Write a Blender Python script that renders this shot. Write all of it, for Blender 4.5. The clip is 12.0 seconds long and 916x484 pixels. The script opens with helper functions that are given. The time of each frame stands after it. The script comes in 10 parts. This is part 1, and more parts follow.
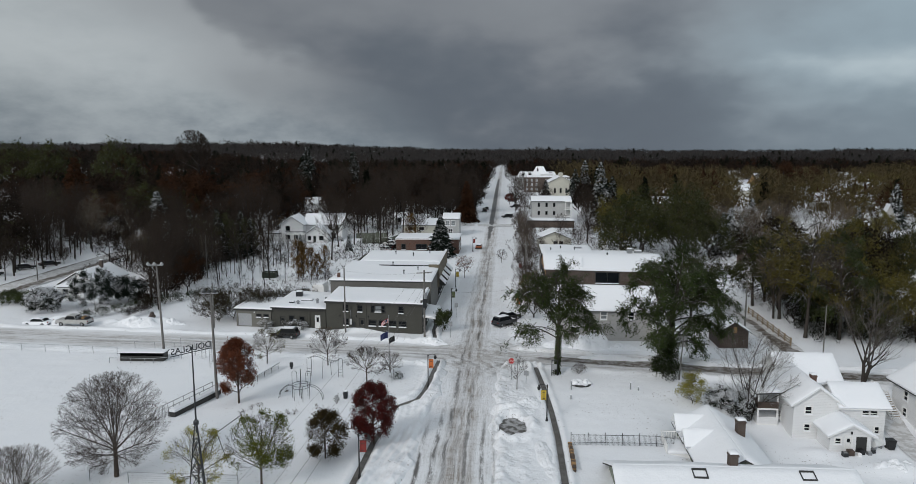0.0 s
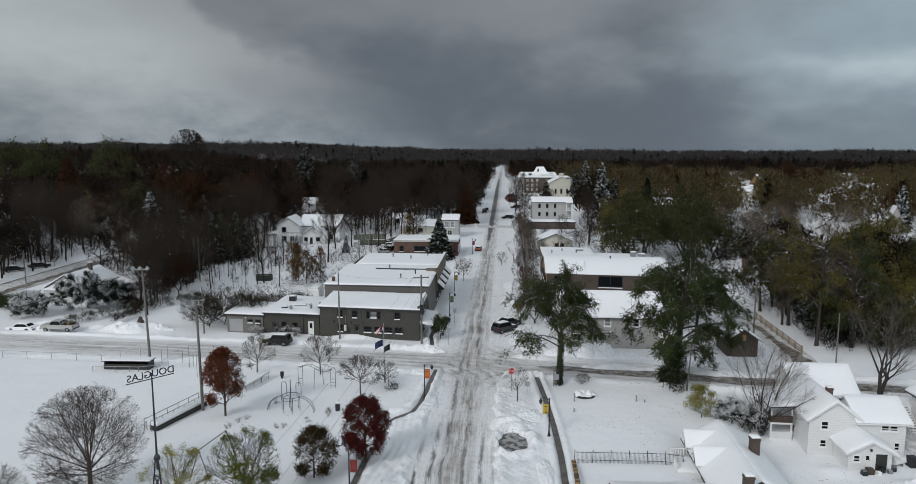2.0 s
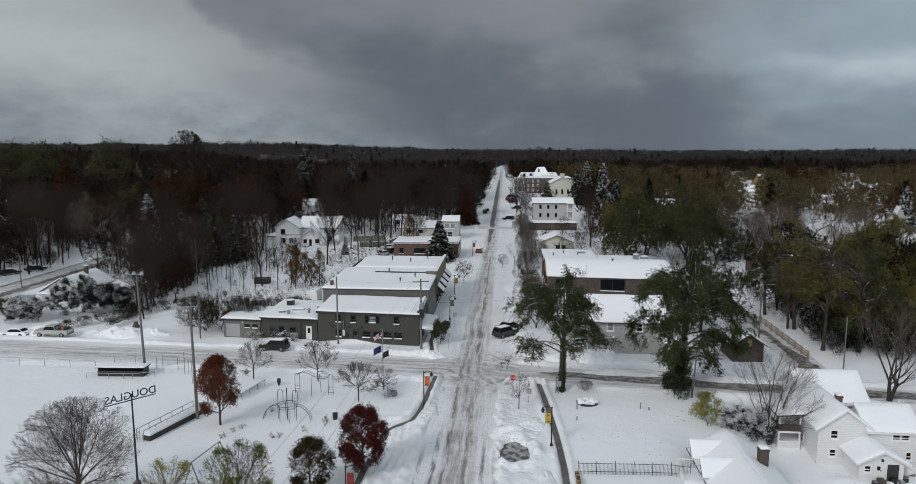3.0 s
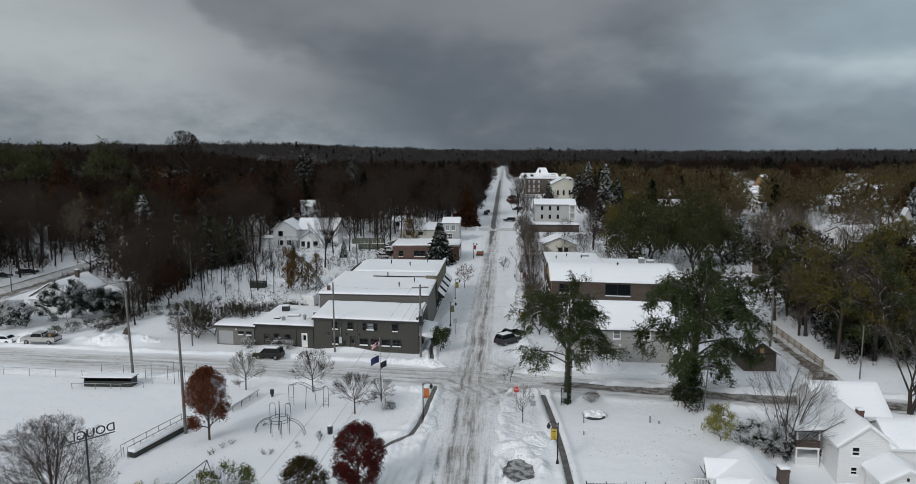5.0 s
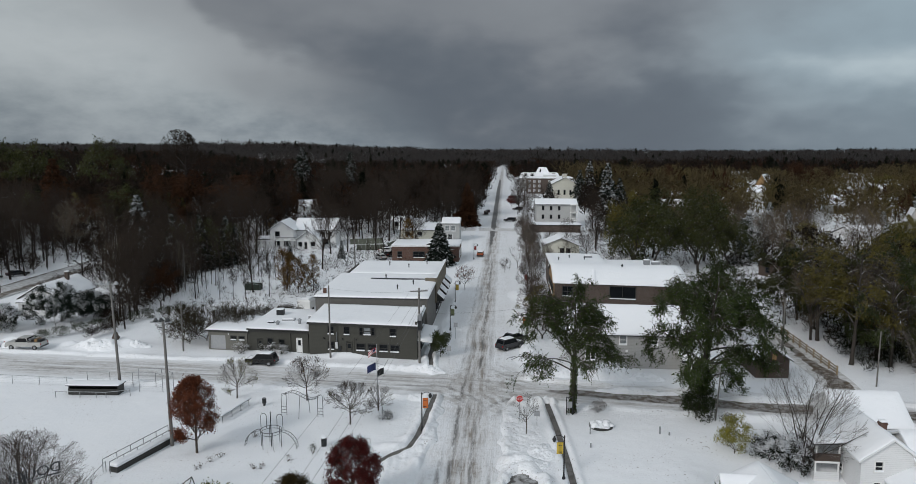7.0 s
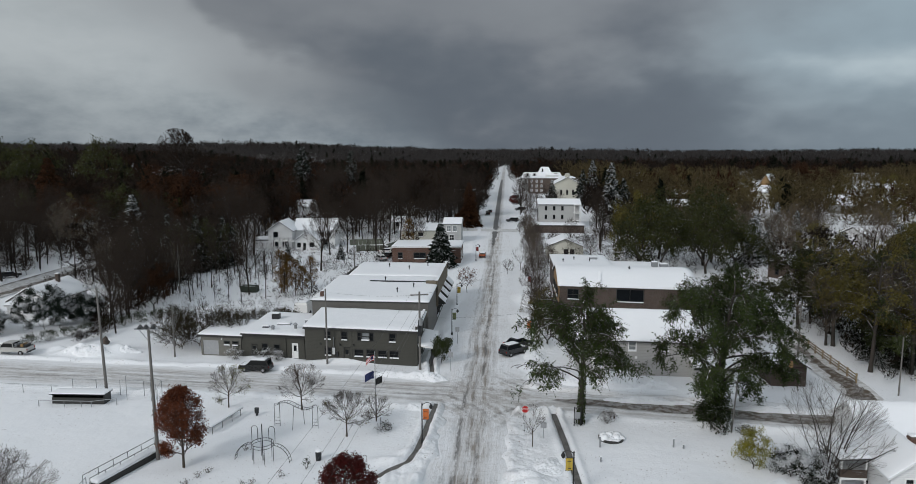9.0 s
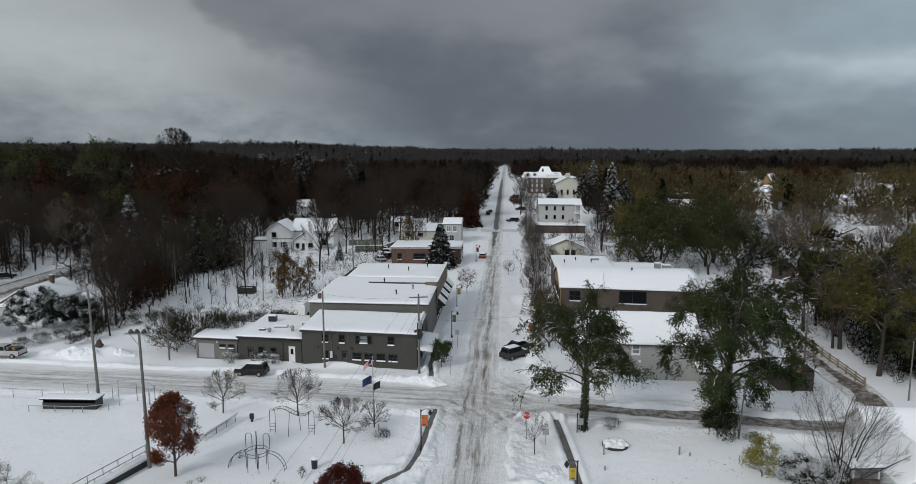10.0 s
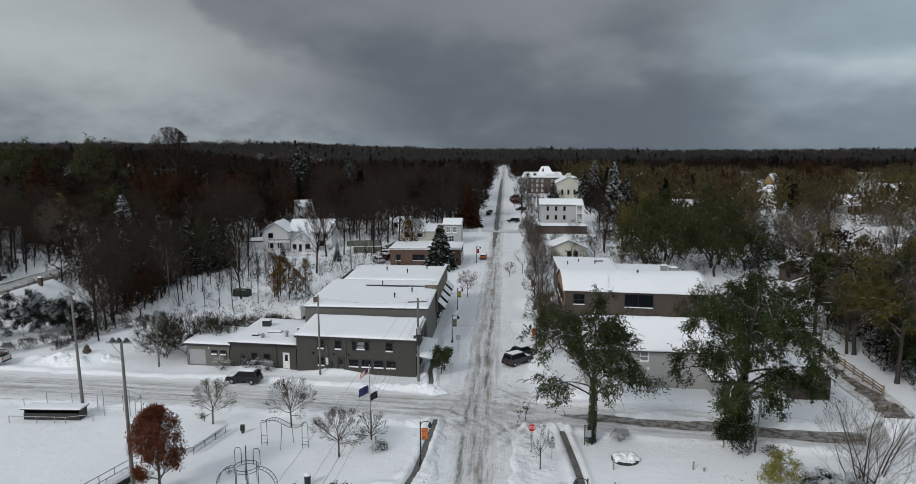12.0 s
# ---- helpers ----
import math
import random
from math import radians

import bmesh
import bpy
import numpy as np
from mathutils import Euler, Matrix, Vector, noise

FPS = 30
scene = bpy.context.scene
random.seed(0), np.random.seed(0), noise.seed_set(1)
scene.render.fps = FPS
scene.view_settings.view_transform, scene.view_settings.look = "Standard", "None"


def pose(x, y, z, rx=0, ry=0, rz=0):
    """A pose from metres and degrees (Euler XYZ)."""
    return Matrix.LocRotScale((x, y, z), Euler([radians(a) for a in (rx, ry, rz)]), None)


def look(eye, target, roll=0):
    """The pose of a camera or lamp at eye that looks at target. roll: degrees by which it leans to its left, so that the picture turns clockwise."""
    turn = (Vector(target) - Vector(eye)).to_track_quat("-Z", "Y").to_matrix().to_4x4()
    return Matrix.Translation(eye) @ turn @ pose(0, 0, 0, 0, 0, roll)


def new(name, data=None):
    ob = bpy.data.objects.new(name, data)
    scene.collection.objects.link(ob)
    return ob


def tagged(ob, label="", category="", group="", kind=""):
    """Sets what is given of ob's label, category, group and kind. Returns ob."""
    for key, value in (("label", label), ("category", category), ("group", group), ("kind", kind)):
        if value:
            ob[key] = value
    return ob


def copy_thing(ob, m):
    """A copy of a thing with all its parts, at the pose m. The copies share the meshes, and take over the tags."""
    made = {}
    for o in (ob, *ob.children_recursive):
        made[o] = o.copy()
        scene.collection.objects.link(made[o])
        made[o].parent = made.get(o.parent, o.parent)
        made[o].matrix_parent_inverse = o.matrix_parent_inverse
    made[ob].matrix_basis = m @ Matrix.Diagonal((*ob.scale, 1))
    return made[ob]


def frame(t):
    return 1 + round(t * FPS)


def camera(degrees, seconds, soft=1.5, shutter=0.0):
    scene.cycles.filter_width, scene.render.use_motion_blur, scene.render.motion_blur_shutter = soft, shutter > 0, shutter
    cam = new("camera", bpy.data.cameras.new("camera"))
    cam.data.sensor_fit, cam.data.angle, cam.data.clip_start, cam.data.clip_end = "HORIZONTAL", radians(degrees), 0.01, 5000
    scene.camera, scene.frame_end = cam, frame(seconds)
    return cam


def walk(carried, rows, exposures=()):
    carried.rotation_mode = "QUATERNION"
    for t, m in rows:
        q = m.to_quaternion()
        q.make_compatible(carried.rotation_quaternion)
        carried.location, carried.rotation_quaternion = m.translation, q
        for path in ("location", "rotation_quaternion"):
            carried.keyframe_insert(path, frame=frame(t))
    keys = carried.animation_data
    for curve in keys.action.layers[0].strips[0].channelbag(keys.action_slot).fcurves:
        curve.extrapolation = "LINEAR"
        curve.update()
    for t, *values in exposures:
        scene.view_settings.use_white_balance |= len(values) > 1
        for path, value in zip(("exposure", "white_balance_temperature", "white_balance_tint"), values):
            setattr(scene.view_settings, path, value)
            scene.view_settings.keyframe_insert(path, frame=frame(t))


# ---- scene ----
import functools

cam = camera(68.0, 12.0, soft=0.5)
PATH = [
    (0, (0.135, -1.671, 29.599), (0.094, 0.31, 29.323), -0.1),
    (0.5, (0.107, -0.654, 29.538), (0.066, 1.326, 29.262), -0.1),
    (1, (0.162, 0.267, 29.511), (0.12, 2.247, 29.235), -0.0),
    (1.5, (0.264, 1.265, 29.552), (0.222, 3.245, 29.276), -0.1),
    (2, (0.297, 2.165, 29.626), (0.256, 4.145, 29.35), -0.0),
    (2.5, (0.3, 3.069, 29.762), (0.257, 5.049, 29.486), -0.0),
    (3, (0.346, 3.931, 29.885), (0.303, 5.912, 29.609), -0.1),
    (5, (0.208, 7.495, 29.983), (0.164, 9.476, 29.708), -0.1),
    (5.5, (0.193, 8.381, 29.952), (0.15, 10.361, 29.676), -0.1),
    (6, (0.191, 9.257, 29.92), (0.148, 11.237, 29.644), -0.1),
    (6.5, (0.164, 10.162, 29.872), (0.12, 12.143, 29.596), -0.1),
    (7, (0.047, 11.017, 29.785), (0.004, 12.997, 29.509), -0.1),
    (9, (-0.125, 14.779, 29.487), (-0.172, 16.759, 29.211), -0.1),
    (9.5, (-0.163, 15.735, 29.456), (-0.21, 17.716, 29.18), -0.1),
    (10, (-0.165, 16.605, 29.441), (-0.212, 18.586, 29.164), -0.1),
    (10.5, (-0.201, 17.45, 29.381), (-0.248, 19.43, 29.105), -0.1),
    (11, (-0.25, 18.392, 29.349), (-0.298, 20.373, 29.072), -0.1),
    (11.5, (-0.308, 19.246, 29.241), (-0.356, 21.226, 28.965), -0.2),
    (12, (-0.442, 20.106, 29.236), (-0.487, 22.086, 28.959), -0.1),
]
walk(cam, [(t, look(eye, target, roll)) for t, eye, target, roll in PATH])

# ---- world, sun ----
SUN_AZ, SUN_EL = math.radians(-140.0), math.radians(32.0)  # azimuth from +y, clockwise

world = bpy.data.worlds.new("storm_sky")
scene.world = world
world.use_nodes = True
wt = world.node_tree
wt.nodes.clear()


def wnode(kind, **kw):
    n = wt.nodes.new(kind)
    for k, v in kw.items():
        n.inputs[k].default_value = v
    return n


def wm(op, a, b=0.0, c=None):
    n = wt.nodes.new("ShaderNodeMath")
    n.operation = op
    for k, v in enumerate((a, b) if c is None else (a, b, c)):
        if isinstance(v, (int, float)):
            n.inputs[k].default_value = v
        else:
            wt.links.new(v, n.inputs[k])
    return n.outputs[0]


def wramp(v, lo, hi):
    n = wt.nodes.new("ShaderNodeMapRange")
    n.interpolation_type = "SMOOTHERSTEP"
    wt.links.new(v, n.inputs[0])
    n.inputs[1].default_value, n.inputs[2].default_value = lo, hi
    return n.outputs[0]


def wmix(f, a, b):
    n = wt.nodes.new("ShaderNodeMix")
    n.data_type = "RGBA"
    if isinstance(f, (int, float)):
        n.inputs[0].default_value = f
    else:
        wt.links.new(f, n.inputs[0])
    for k, v in ((6, a), (7, b)):
        if isinstance(v, tuple):
            n.inputs[k].default_value = (*v, 1)
        else:
            wt.links.new(v, n.inputs[k])
    return n.outputs[2]


coord = wnode("ShaderNodeTexCoord").outputs["Generated"]
sep = wnode("ShaderNodeSeparateXYZ")
wt.links.new(coord, sep.inputs[0])
dx, dy, dz = sep.outputs
ahead = wm("MAXIMUM", dy, 0.25)
az, el = wm("DIVIDE", dx, ahead), wm("DIVIDE", dz, ahead)


def wnoise(scale, detail, stretch, rough=0.55):
    mp = wt.nodes.new("ShaderNodeMapping")
    mp.inputs["Scale"].default_value = stretch
    wt.links.new(coord, mp.inputs["Vector"])
    n = wnode("ShaderNodeTexNoise", Scale=scale, Detail=detail, Roughness=rough)
    wt.links.new(mp.outputs[0], n.inputs["Vector"])
    return n.outputs["Fac"]


big = wnoise(3.0, 4.0, (1, 1, 2.0))
fine = wnoise(9.0, 7.0, (1, 1, 2.2), 0.6)
wisp = wm("ADD", wm("MULTIPLY", wm("SUBTRACT", big, 0.5), 0.55), wm("MULTIPLY", wm("SUBTRACT", fine, 0.5), 0.10))
# thick dark cloud ahead, with a lighter break on the west side and paler veil in the east
edge = wm("ADD", wm("ADD", az, wm("MULTIPLY", el, 2.0)), wm("SUBTRACT", wm("MULTIPLY", wisp, 0.75), 0.03))
bright = wm("SUBTRACT", 1.0, wramp(edge, -0.30, 0.05))
crisp = wm("MULTIPLY", wm("SUBTRACT", 1.0, wramp(edge, -0.05, 0.02)), wramp(el, 0.05, 0.16))
cloud = wmix(wramp(wm("ADD", el, wisp), 0.0, 0.24), (0.11, 0.131, 0.158), (0.19, 0.208, 0.232))
cloud = wmix(wramp(wm("ADD", wm("MULTIPLY", wisp, 1.2), wm("MULTIPLY", el, 0.3)), -0.02, 0.22), cloud, (0.215, 0.235, 0.258))
veil = wramp(wm("ADD", az, wm("MULTIPLY", wisp, 1.1)), 0.08, 0.75)
cloud = wmix(wm("MULTIPLY", veil, wm("ADD", 0.4, wm("MULTIPLY", wramp(wm("ADD", el, wm("MULTIPLY", wisp, 0.3)), 0.0, 0.17), 0.6))), cloud, (0.26, 0.335, 0.385))
gap = wramp(wm("ADD", wm("ADD", az, wm("MULTIPLY", wisp, 1.6)), wm("MULTIPLY", wm("ABSOLUTE", wm("SUBTRACT", el, 0.12)), -2.2)), 0.44, 0.75)
cloud = wmix(wm("MULTIPLY", gap, 0.65), cloud, (0.5, 0.57, 0.6))
west = wmix(wramp(el, 0.0, 0.16), (0.17, 0.207, 0.24), (0.34, 0.385, 0.41))
west = wmix(wramp(wm("ADD", wisp, wm("MULTIPLY", wm("SUBTRACT", fine, 0.5), 0.5)), -0.2, 0.25), west, wmix(0.45, west, (0.62, 0.67, 0.69)))
cloud = wmix(wm("MULTIPLY", bright, 0.92), cloud, west)
cloud = wmix(wm("MULTIPLY", crisp, 0.30), cloud, (0.57, 0.61, 0.63))
lift = wt.nodes.new("ShaderNodeMapRange")
wt.links.new(az, lift.inputs[0])
for k, v in enumerate((-0.65, 0.55, 0.88, 1.16)):
    lift.inputs[k + 1].default_value = v
sky = wt.nodes.new("ShaderNodeTexSky")
sky.sky_type, sky.sun_disc = "NISHITA", False
sky.sun_elevation, sky.sun_rotation = SUN_EL, SUN_AZ
# behind the camera the cloud thins out into open sky and white cloud
open_sky = wmix(0.75, wmix(1.0, (0, 0, 0), sky.outputs[0]), (7.05, 7.55, 7.8))
bg_cloud = wnode("ShaderNodeBackground", Strength=1.0)
wt.links.new(cloud, bg_cloud.inputs[0])
wt.links.new(lift.outputs[0], bg_cloud.inputs[1])
bg_open = wnode("ShaderNodeBackground", Strength=0.098)
wt.links.new(open_sky, bg_open.inputs[0])
both = wt.nodes.new("ShaderNodeMixShader")
wt.links.new(wramp(wm("ADD", wm("SUBTRACT", 0.0, dy), wm("MULTIPLY", dz, 0.35)), -0.25, 0.35), both.inputs[0])
wt.links.new(bg_cloud.outputs[0], both.inputs[1])
wt.links.new(bg_open.outputs[0], both.inputs[2])
wt.links.new(both.outputs[0], wnode("ShaderNodeOutputWorld").inputs[0])

sun = new("sun", bpy.data.lights.new("sun", "SUN"))
sun.data.energy, sun.data.angle, sun.data.color = 1.22, math.radians(12.0), (1.0, 0.975, 0.945)
to_sun = Vector((math.sin(SUN_AZ) * math.cos(SUN_EL), math.cos(SUN_AZ) * math.cos(SUN_EL), math.sin(SUN_EL)))
sun.matrix_basis = look(to_sun * 300, (0, 0, 0))

# ---- materials ----
def material(name):
    m = bpy.data.materials.new(name)
    m.use_nodes = True
    nt = m.node_tree
    return m, nt, nt.nodes["Principled BSDF"]


class N:
    """A little node writer for one material."""

    def __init__(self, name):
        self.m, self.nt, self.bsdf = material(name)
        self.pos = self.nt.nodes.new("ShaderNodeNewGeometry")

    def link(self, v, socket):
        if isinstance(v, (int, float)):
            socket.default_value = v
        elif isinstance(v, tuple):
            socket.default_value = (*v, 1) if len(v) == 3 and len(socket.default_value) == 4 else v
        else:
            self.nt.links.new(v, socket)

    def math(self, op, a, b=0.0):
        n = self.nt.nodes.new("ShaderNodeMath")
        n.operation = op
        self.link(a, n.inputs[0]), self.link(b, n.inputs[1])
        return n.outputs[0]

    def ramp(self, v, lo, hi, a=0.0, b=1.0):
        n = self.nt.nodes.new("ShaderNodeMapRange")
        self.link(v, n.inputs[0])
        for k, w in enumerate((lo, hi, a, b)):
            n.inputs[k + 1].default_value = w
        return n.outputs[0]

    def mix(self, f, a, b):
        n = self.nt.nodes.new("ShaderNodeMix")
        n.data_type = "RGBA"
        self.link(f, n.inputs[0]), self.link(a, n.inputs[6]), self.link(b, n.inputs[7])
        return n.outputs[2]

    def xyz(self, v=None):
        n = self.nt.nodes.new("ShaderNodeSeparateXYZ")
        self.nt.links.new(v or self.pos.outputs["Position"], n.inputs[0])
        return n.outputs

    def vec(self, x, y, z):
        n = self.nt.nodes.new("ShaderNodeCombineXYZ")
        for k, v in enumerate((x, y, z)):
            self.link(v, n.inputs[k])
        return n.outputs[0]

    def obj(self):
        return self.nt.nodes.new("ShaderNodeTexCoord").outputs["Object"]

    def noise(self, scale, detail=3.0, v=None, rough=0.55):
        n = self.nt.nodes.new("ShaderNodeTexNoise")
        self.nt.links.new(v or self.pos.outputs["Position"], n.inputs["Vector"])
        n.inputs["Scale"].default_value, n.inputs["Detail"].default_value, n.inputs["Roughness"].default_value = scale, detail, rough
        return n.outputs["Fac"]

    def snowcap(self, lo=0.35, hi=0.8, amount=1.0, scale=1.3):
        """How much snow lies on a face, by how far it looks up, broken by noise."""
        nz = self.xyz(self.pos.outputs["Normal"])[2]
        up = self.ramp(nz, lo, hi)
        return self.math("MULTIPLY", self.math("MULTIPLY", up, self.ramp(self.noise(scale), 0.42, 0.56)), amount)

    def island(self):
        return self.pos.outputs["Random Per Island"]

    def chance(self):
        return self.nt.nodes.new("ShaderNodeObjectInfo").outputs["Random"]

    def bump(self, height, strength, distance):
        n = self.nt.nodes.new("ShaderNodeBump")
        n.inputs["Strength"].default_value, n.inputs["Distance"].default_value = strength, distance
        self.nt.links.new(height, n.inputs["Height"])
        self.nt.links.new(n.outputs[0], self.bsdf.inputs["Normal"])

    def thin(self, share, colour):
        """Lets part of the light through, as leaves and twigs do."""
        t, mix = self.nt.nodes.new("ShaderNodeBsdfTranslucent"), self.nt.nodes.new("ShaderNodeMixShader")
        self.link(colour, t.inputs["Color"])
        mix.inputs[0].default_value = share
        self.nt.links.new(self.bsdf.outputs[0], mix.inputs[1]), self.nt.links.new(t.outputs[0], mix.inputs[2])
        self.nt.links.new(mix.outputs[0], self.nt.nodes["Material Output"].inputs["Surface"])

    def done(self, colour, rough=0.7, metal=0.0, spec=0.4):
        self.link(colour, self.bsdf.inputs["Base Color"])
        self.link(rough, self.bsdf.inputs["Roughness"])
        self.link(metal, self.bsdf.inputs["Metallic"])
        self.link(spec, self.bsdf.inputs["Specular IOR Level"])
        return self.m


SNOW = (0.84, 0.855, 0.88)


def plain(name, colour, rough=0.6, metal=0.0, vary=0.25, scale=3.0, snow=0.0):
    n = N(name)
    a, b = tuple(c * (1 - vary) for c in colour), tuple(min(1, c * (1 + vary)) for c in colour)
    col = n.mix(n.noise(scale, 4), a, b)
    col = n.mix(n.ramp(n.noise(scale * 9, 2), 0.35, 0.75, 0, 0.35), col, a)
    if snow:
        col = n.mix(n.snowcap(0.4, 0.8, snow), col, SNOW)
    n.bump(n.noise(scale * 12, 3), 0.25, 0.01)
    return n.done(col, n.ramp(n.noise(scale * 4), 0.3, 0.7, rough - 0.08, rough + 0.08), metal)


def siding(name, colour, board=0.2, stain=0.2, depth=0.02):
    n = N(name)
    z = n.xyz()[2]
    saw = n.math("FRACT", n.math("DIVIDE", z, board))
    col = n.mix(n.noise(0.6, 4), colour, tuple(c * (1 - stain) for c in colour))
    col = n.mix(n.ramp(n.noise(2.5, 4, n.vec(n.xyz()[0], n.xyz()[1], n.math("MULTIPLY", z, 9.0))), 0.45, 0.8, 0, 0.5), col, tuple(c * (1 - stain * 1.2) for c in colour))
    col = n.mix(n.ramp(saw, 0.86, 0.98, 0, 0.45), col, tuple(c * 0.45 for c in colour))
    n.bump(saw, 0.6, depth)
    return n.done(col, 0.62)


def masonry(name, a, b, mortar, bw=0.24, bh=0.08):
    n = N(name)
    x, y, z = n.xyz()
    t = n.nt.nodes.new("ShaderNodeTexBrick")
    n.nt.links.new(n.vec(n.math("ADD", x, y), z, 0.0), t.inputs["Vector"])
    for key, v in (("Scale", 1.0), ("Brick Width", bw), ("Row Height", bh), ("Mortar Size", 0.012), ("Bias", 0.0)):
        t.inputs[key].default_value = v
    for key, v in (("Color1", a), ("Color2", b), ("Mortar", mortar)):
        t.inputs[key].default_value = (*v, 1)
    col = n.mix(n.ramp(n.noise(0.7, 4), 0.35, 0.7, 0, 0.45), t.outputs["Color"], tuple(c * 0.6 for c in a))
    n.bump(t.outputs["Fac"], 0.4, -0.02)
    return n.done(col, 0.8)


def snow_mat(name, relief=0.3):
    n = N(name)
    col = n.mix(n.noise(0.22, 4), (0.80, 0.82, 0.855), (0.86, 0.87, 0.89))
    grit = n.ramp(n.noise(2.1, 6, rough=0.7), 0.67, 0.78, 0, 0.3)
    col = n.mix(grit, col, (0.55, 0.53, 0.5))
    h = n.math("ADD", n.noise(1.4, 5), n.math("MULTIPLY", n.noise(7.0, 4), 0.25))
    n.bump(h, relief, 0.25)
    return n.done(col, 0.55, spec=0.3)


def ground_mat(name):
    """Snow on the ground: smooth on lawns, lumpy and a little soiled along the streets, strewn with leaves in the park."""
    n = N(name)
    x, y, z = n.xyz()
    u = n.math("SUBTRACT", x, n.math("ADD", n.math("MULTIPLY", n.math("SUBTRACT", y, 95.0), 0.0478), 0.8))
    churn = n.ramp(n.math("ABSOLUTE", u), 7.0, 11.0, 1.0, 0.0)
    cross = n.math("ABSOLUTE", n.math("SUBTRACT", n.math("ADD", y, n.math("MULTIPLY", x, 0.14)), 93.3))
    churn = n.math("MAXIMUM", churn, n.ramp(cross, 6.0, 10.0, 0.9, 0.0))
    col = n.mix(n.noise(0.22, 4), (0.80, 0.82, 0.855), (0.86, 0.87, 0.89))
    lumps = n.noise(2.2, 4, rough=0.6)
    soil = n.math("MULTIPLY", n.ramp(n.noise(0.8, 6, rough=0.72), 0.50, 0.74), churn)
    col = n.mix(n.math("MULTIPLY", soil, 0.12), col, (0.5, 0.485, 0.465))
    speck = n.math("MULTIPLY", n.ramp(n.noise(4.2, 2), 0.67, 0.69), n.ramp(n.noise(0.12, 2), 0.42, 0.6))
    col = n.mix(n.math("MULTIPLY", speck, 0.75), col, (0.12, 0.075, 0.05))
    grime, dark, height = street_soil(n)
    col = soiled(n, col, n.math("MULTIPLY", grime, 0.7), n.math("MULTIPLY", dark, 0.85))
    h = n.math("ADD", n.math("MULTIPLY", n.noise(0.5, 3), 0.3), n.math("MULTIPLY", n.noise(5.0, 4), 0.07))
    h = n.math("ADD", h, n.math("MULTIPLY", n.math("MULTIPLY", lumps, churn), 0.35))
    n.bump(h, 0.8, 0.4)
    return n.done(col, 0.55, spec=0.3)


def leaf_mat(name, a, b, snow=0.25, rough=0.6, cover=0.46, heaped=False):
    n = N(name)
    col = n.mix(n.island(), a, b)
    col = n.mix(n.ramp(n.noise(0.5, 3), 0.35, 0.7, 0, 0.6), col, tuple(c * 0.55 for c in a))
    if snow:
        if heaped:
            f = n.math("MULTIPLY", n.ramp(n.math("ABSOLUTE", n.xyz(n.pos.outputs["Normal"])[2]), 0.25, 0.5), n.ramp(n.noise(0.75, 4), cover, cover + 0.05))
        else:
            nz = n.math("ABSOLUTE", n.xyz(n.pos.outputs["True Normal"])[2])
            f = n.math("MULTIPLY", n.ramp(nz, 0.5, 0.85), n.ramp(n.noise(1.0, 2), cover, cover + 0.14))
        col = n.mix(n.math("MULTIPLY", f, snow), col, SNOW)
    n.thin(0.42, col)
    return n.done(col, rough, spec=0.06)


def bark_mat(name, colour, snow=0.6):
    n = N(name)
    x, y, z = n.xyz()
    g = n.noise(5.0, 4, n.vec(n.math("MULTIPLY", x, 3.0), n.math("MULTIPLY", y, 3.0), z))
    col = n.mix(g, tuple(c * 0.6 for c in colour), tuple(c * 1.35 for c in colour))
    col = n.mix(n.snowcap(0.45, 0.85, snow, 0.8), col, SNOW)
    n.bump(g, 0.5, 0.03)
    return n.done(col, 0.85, spec=0.2)


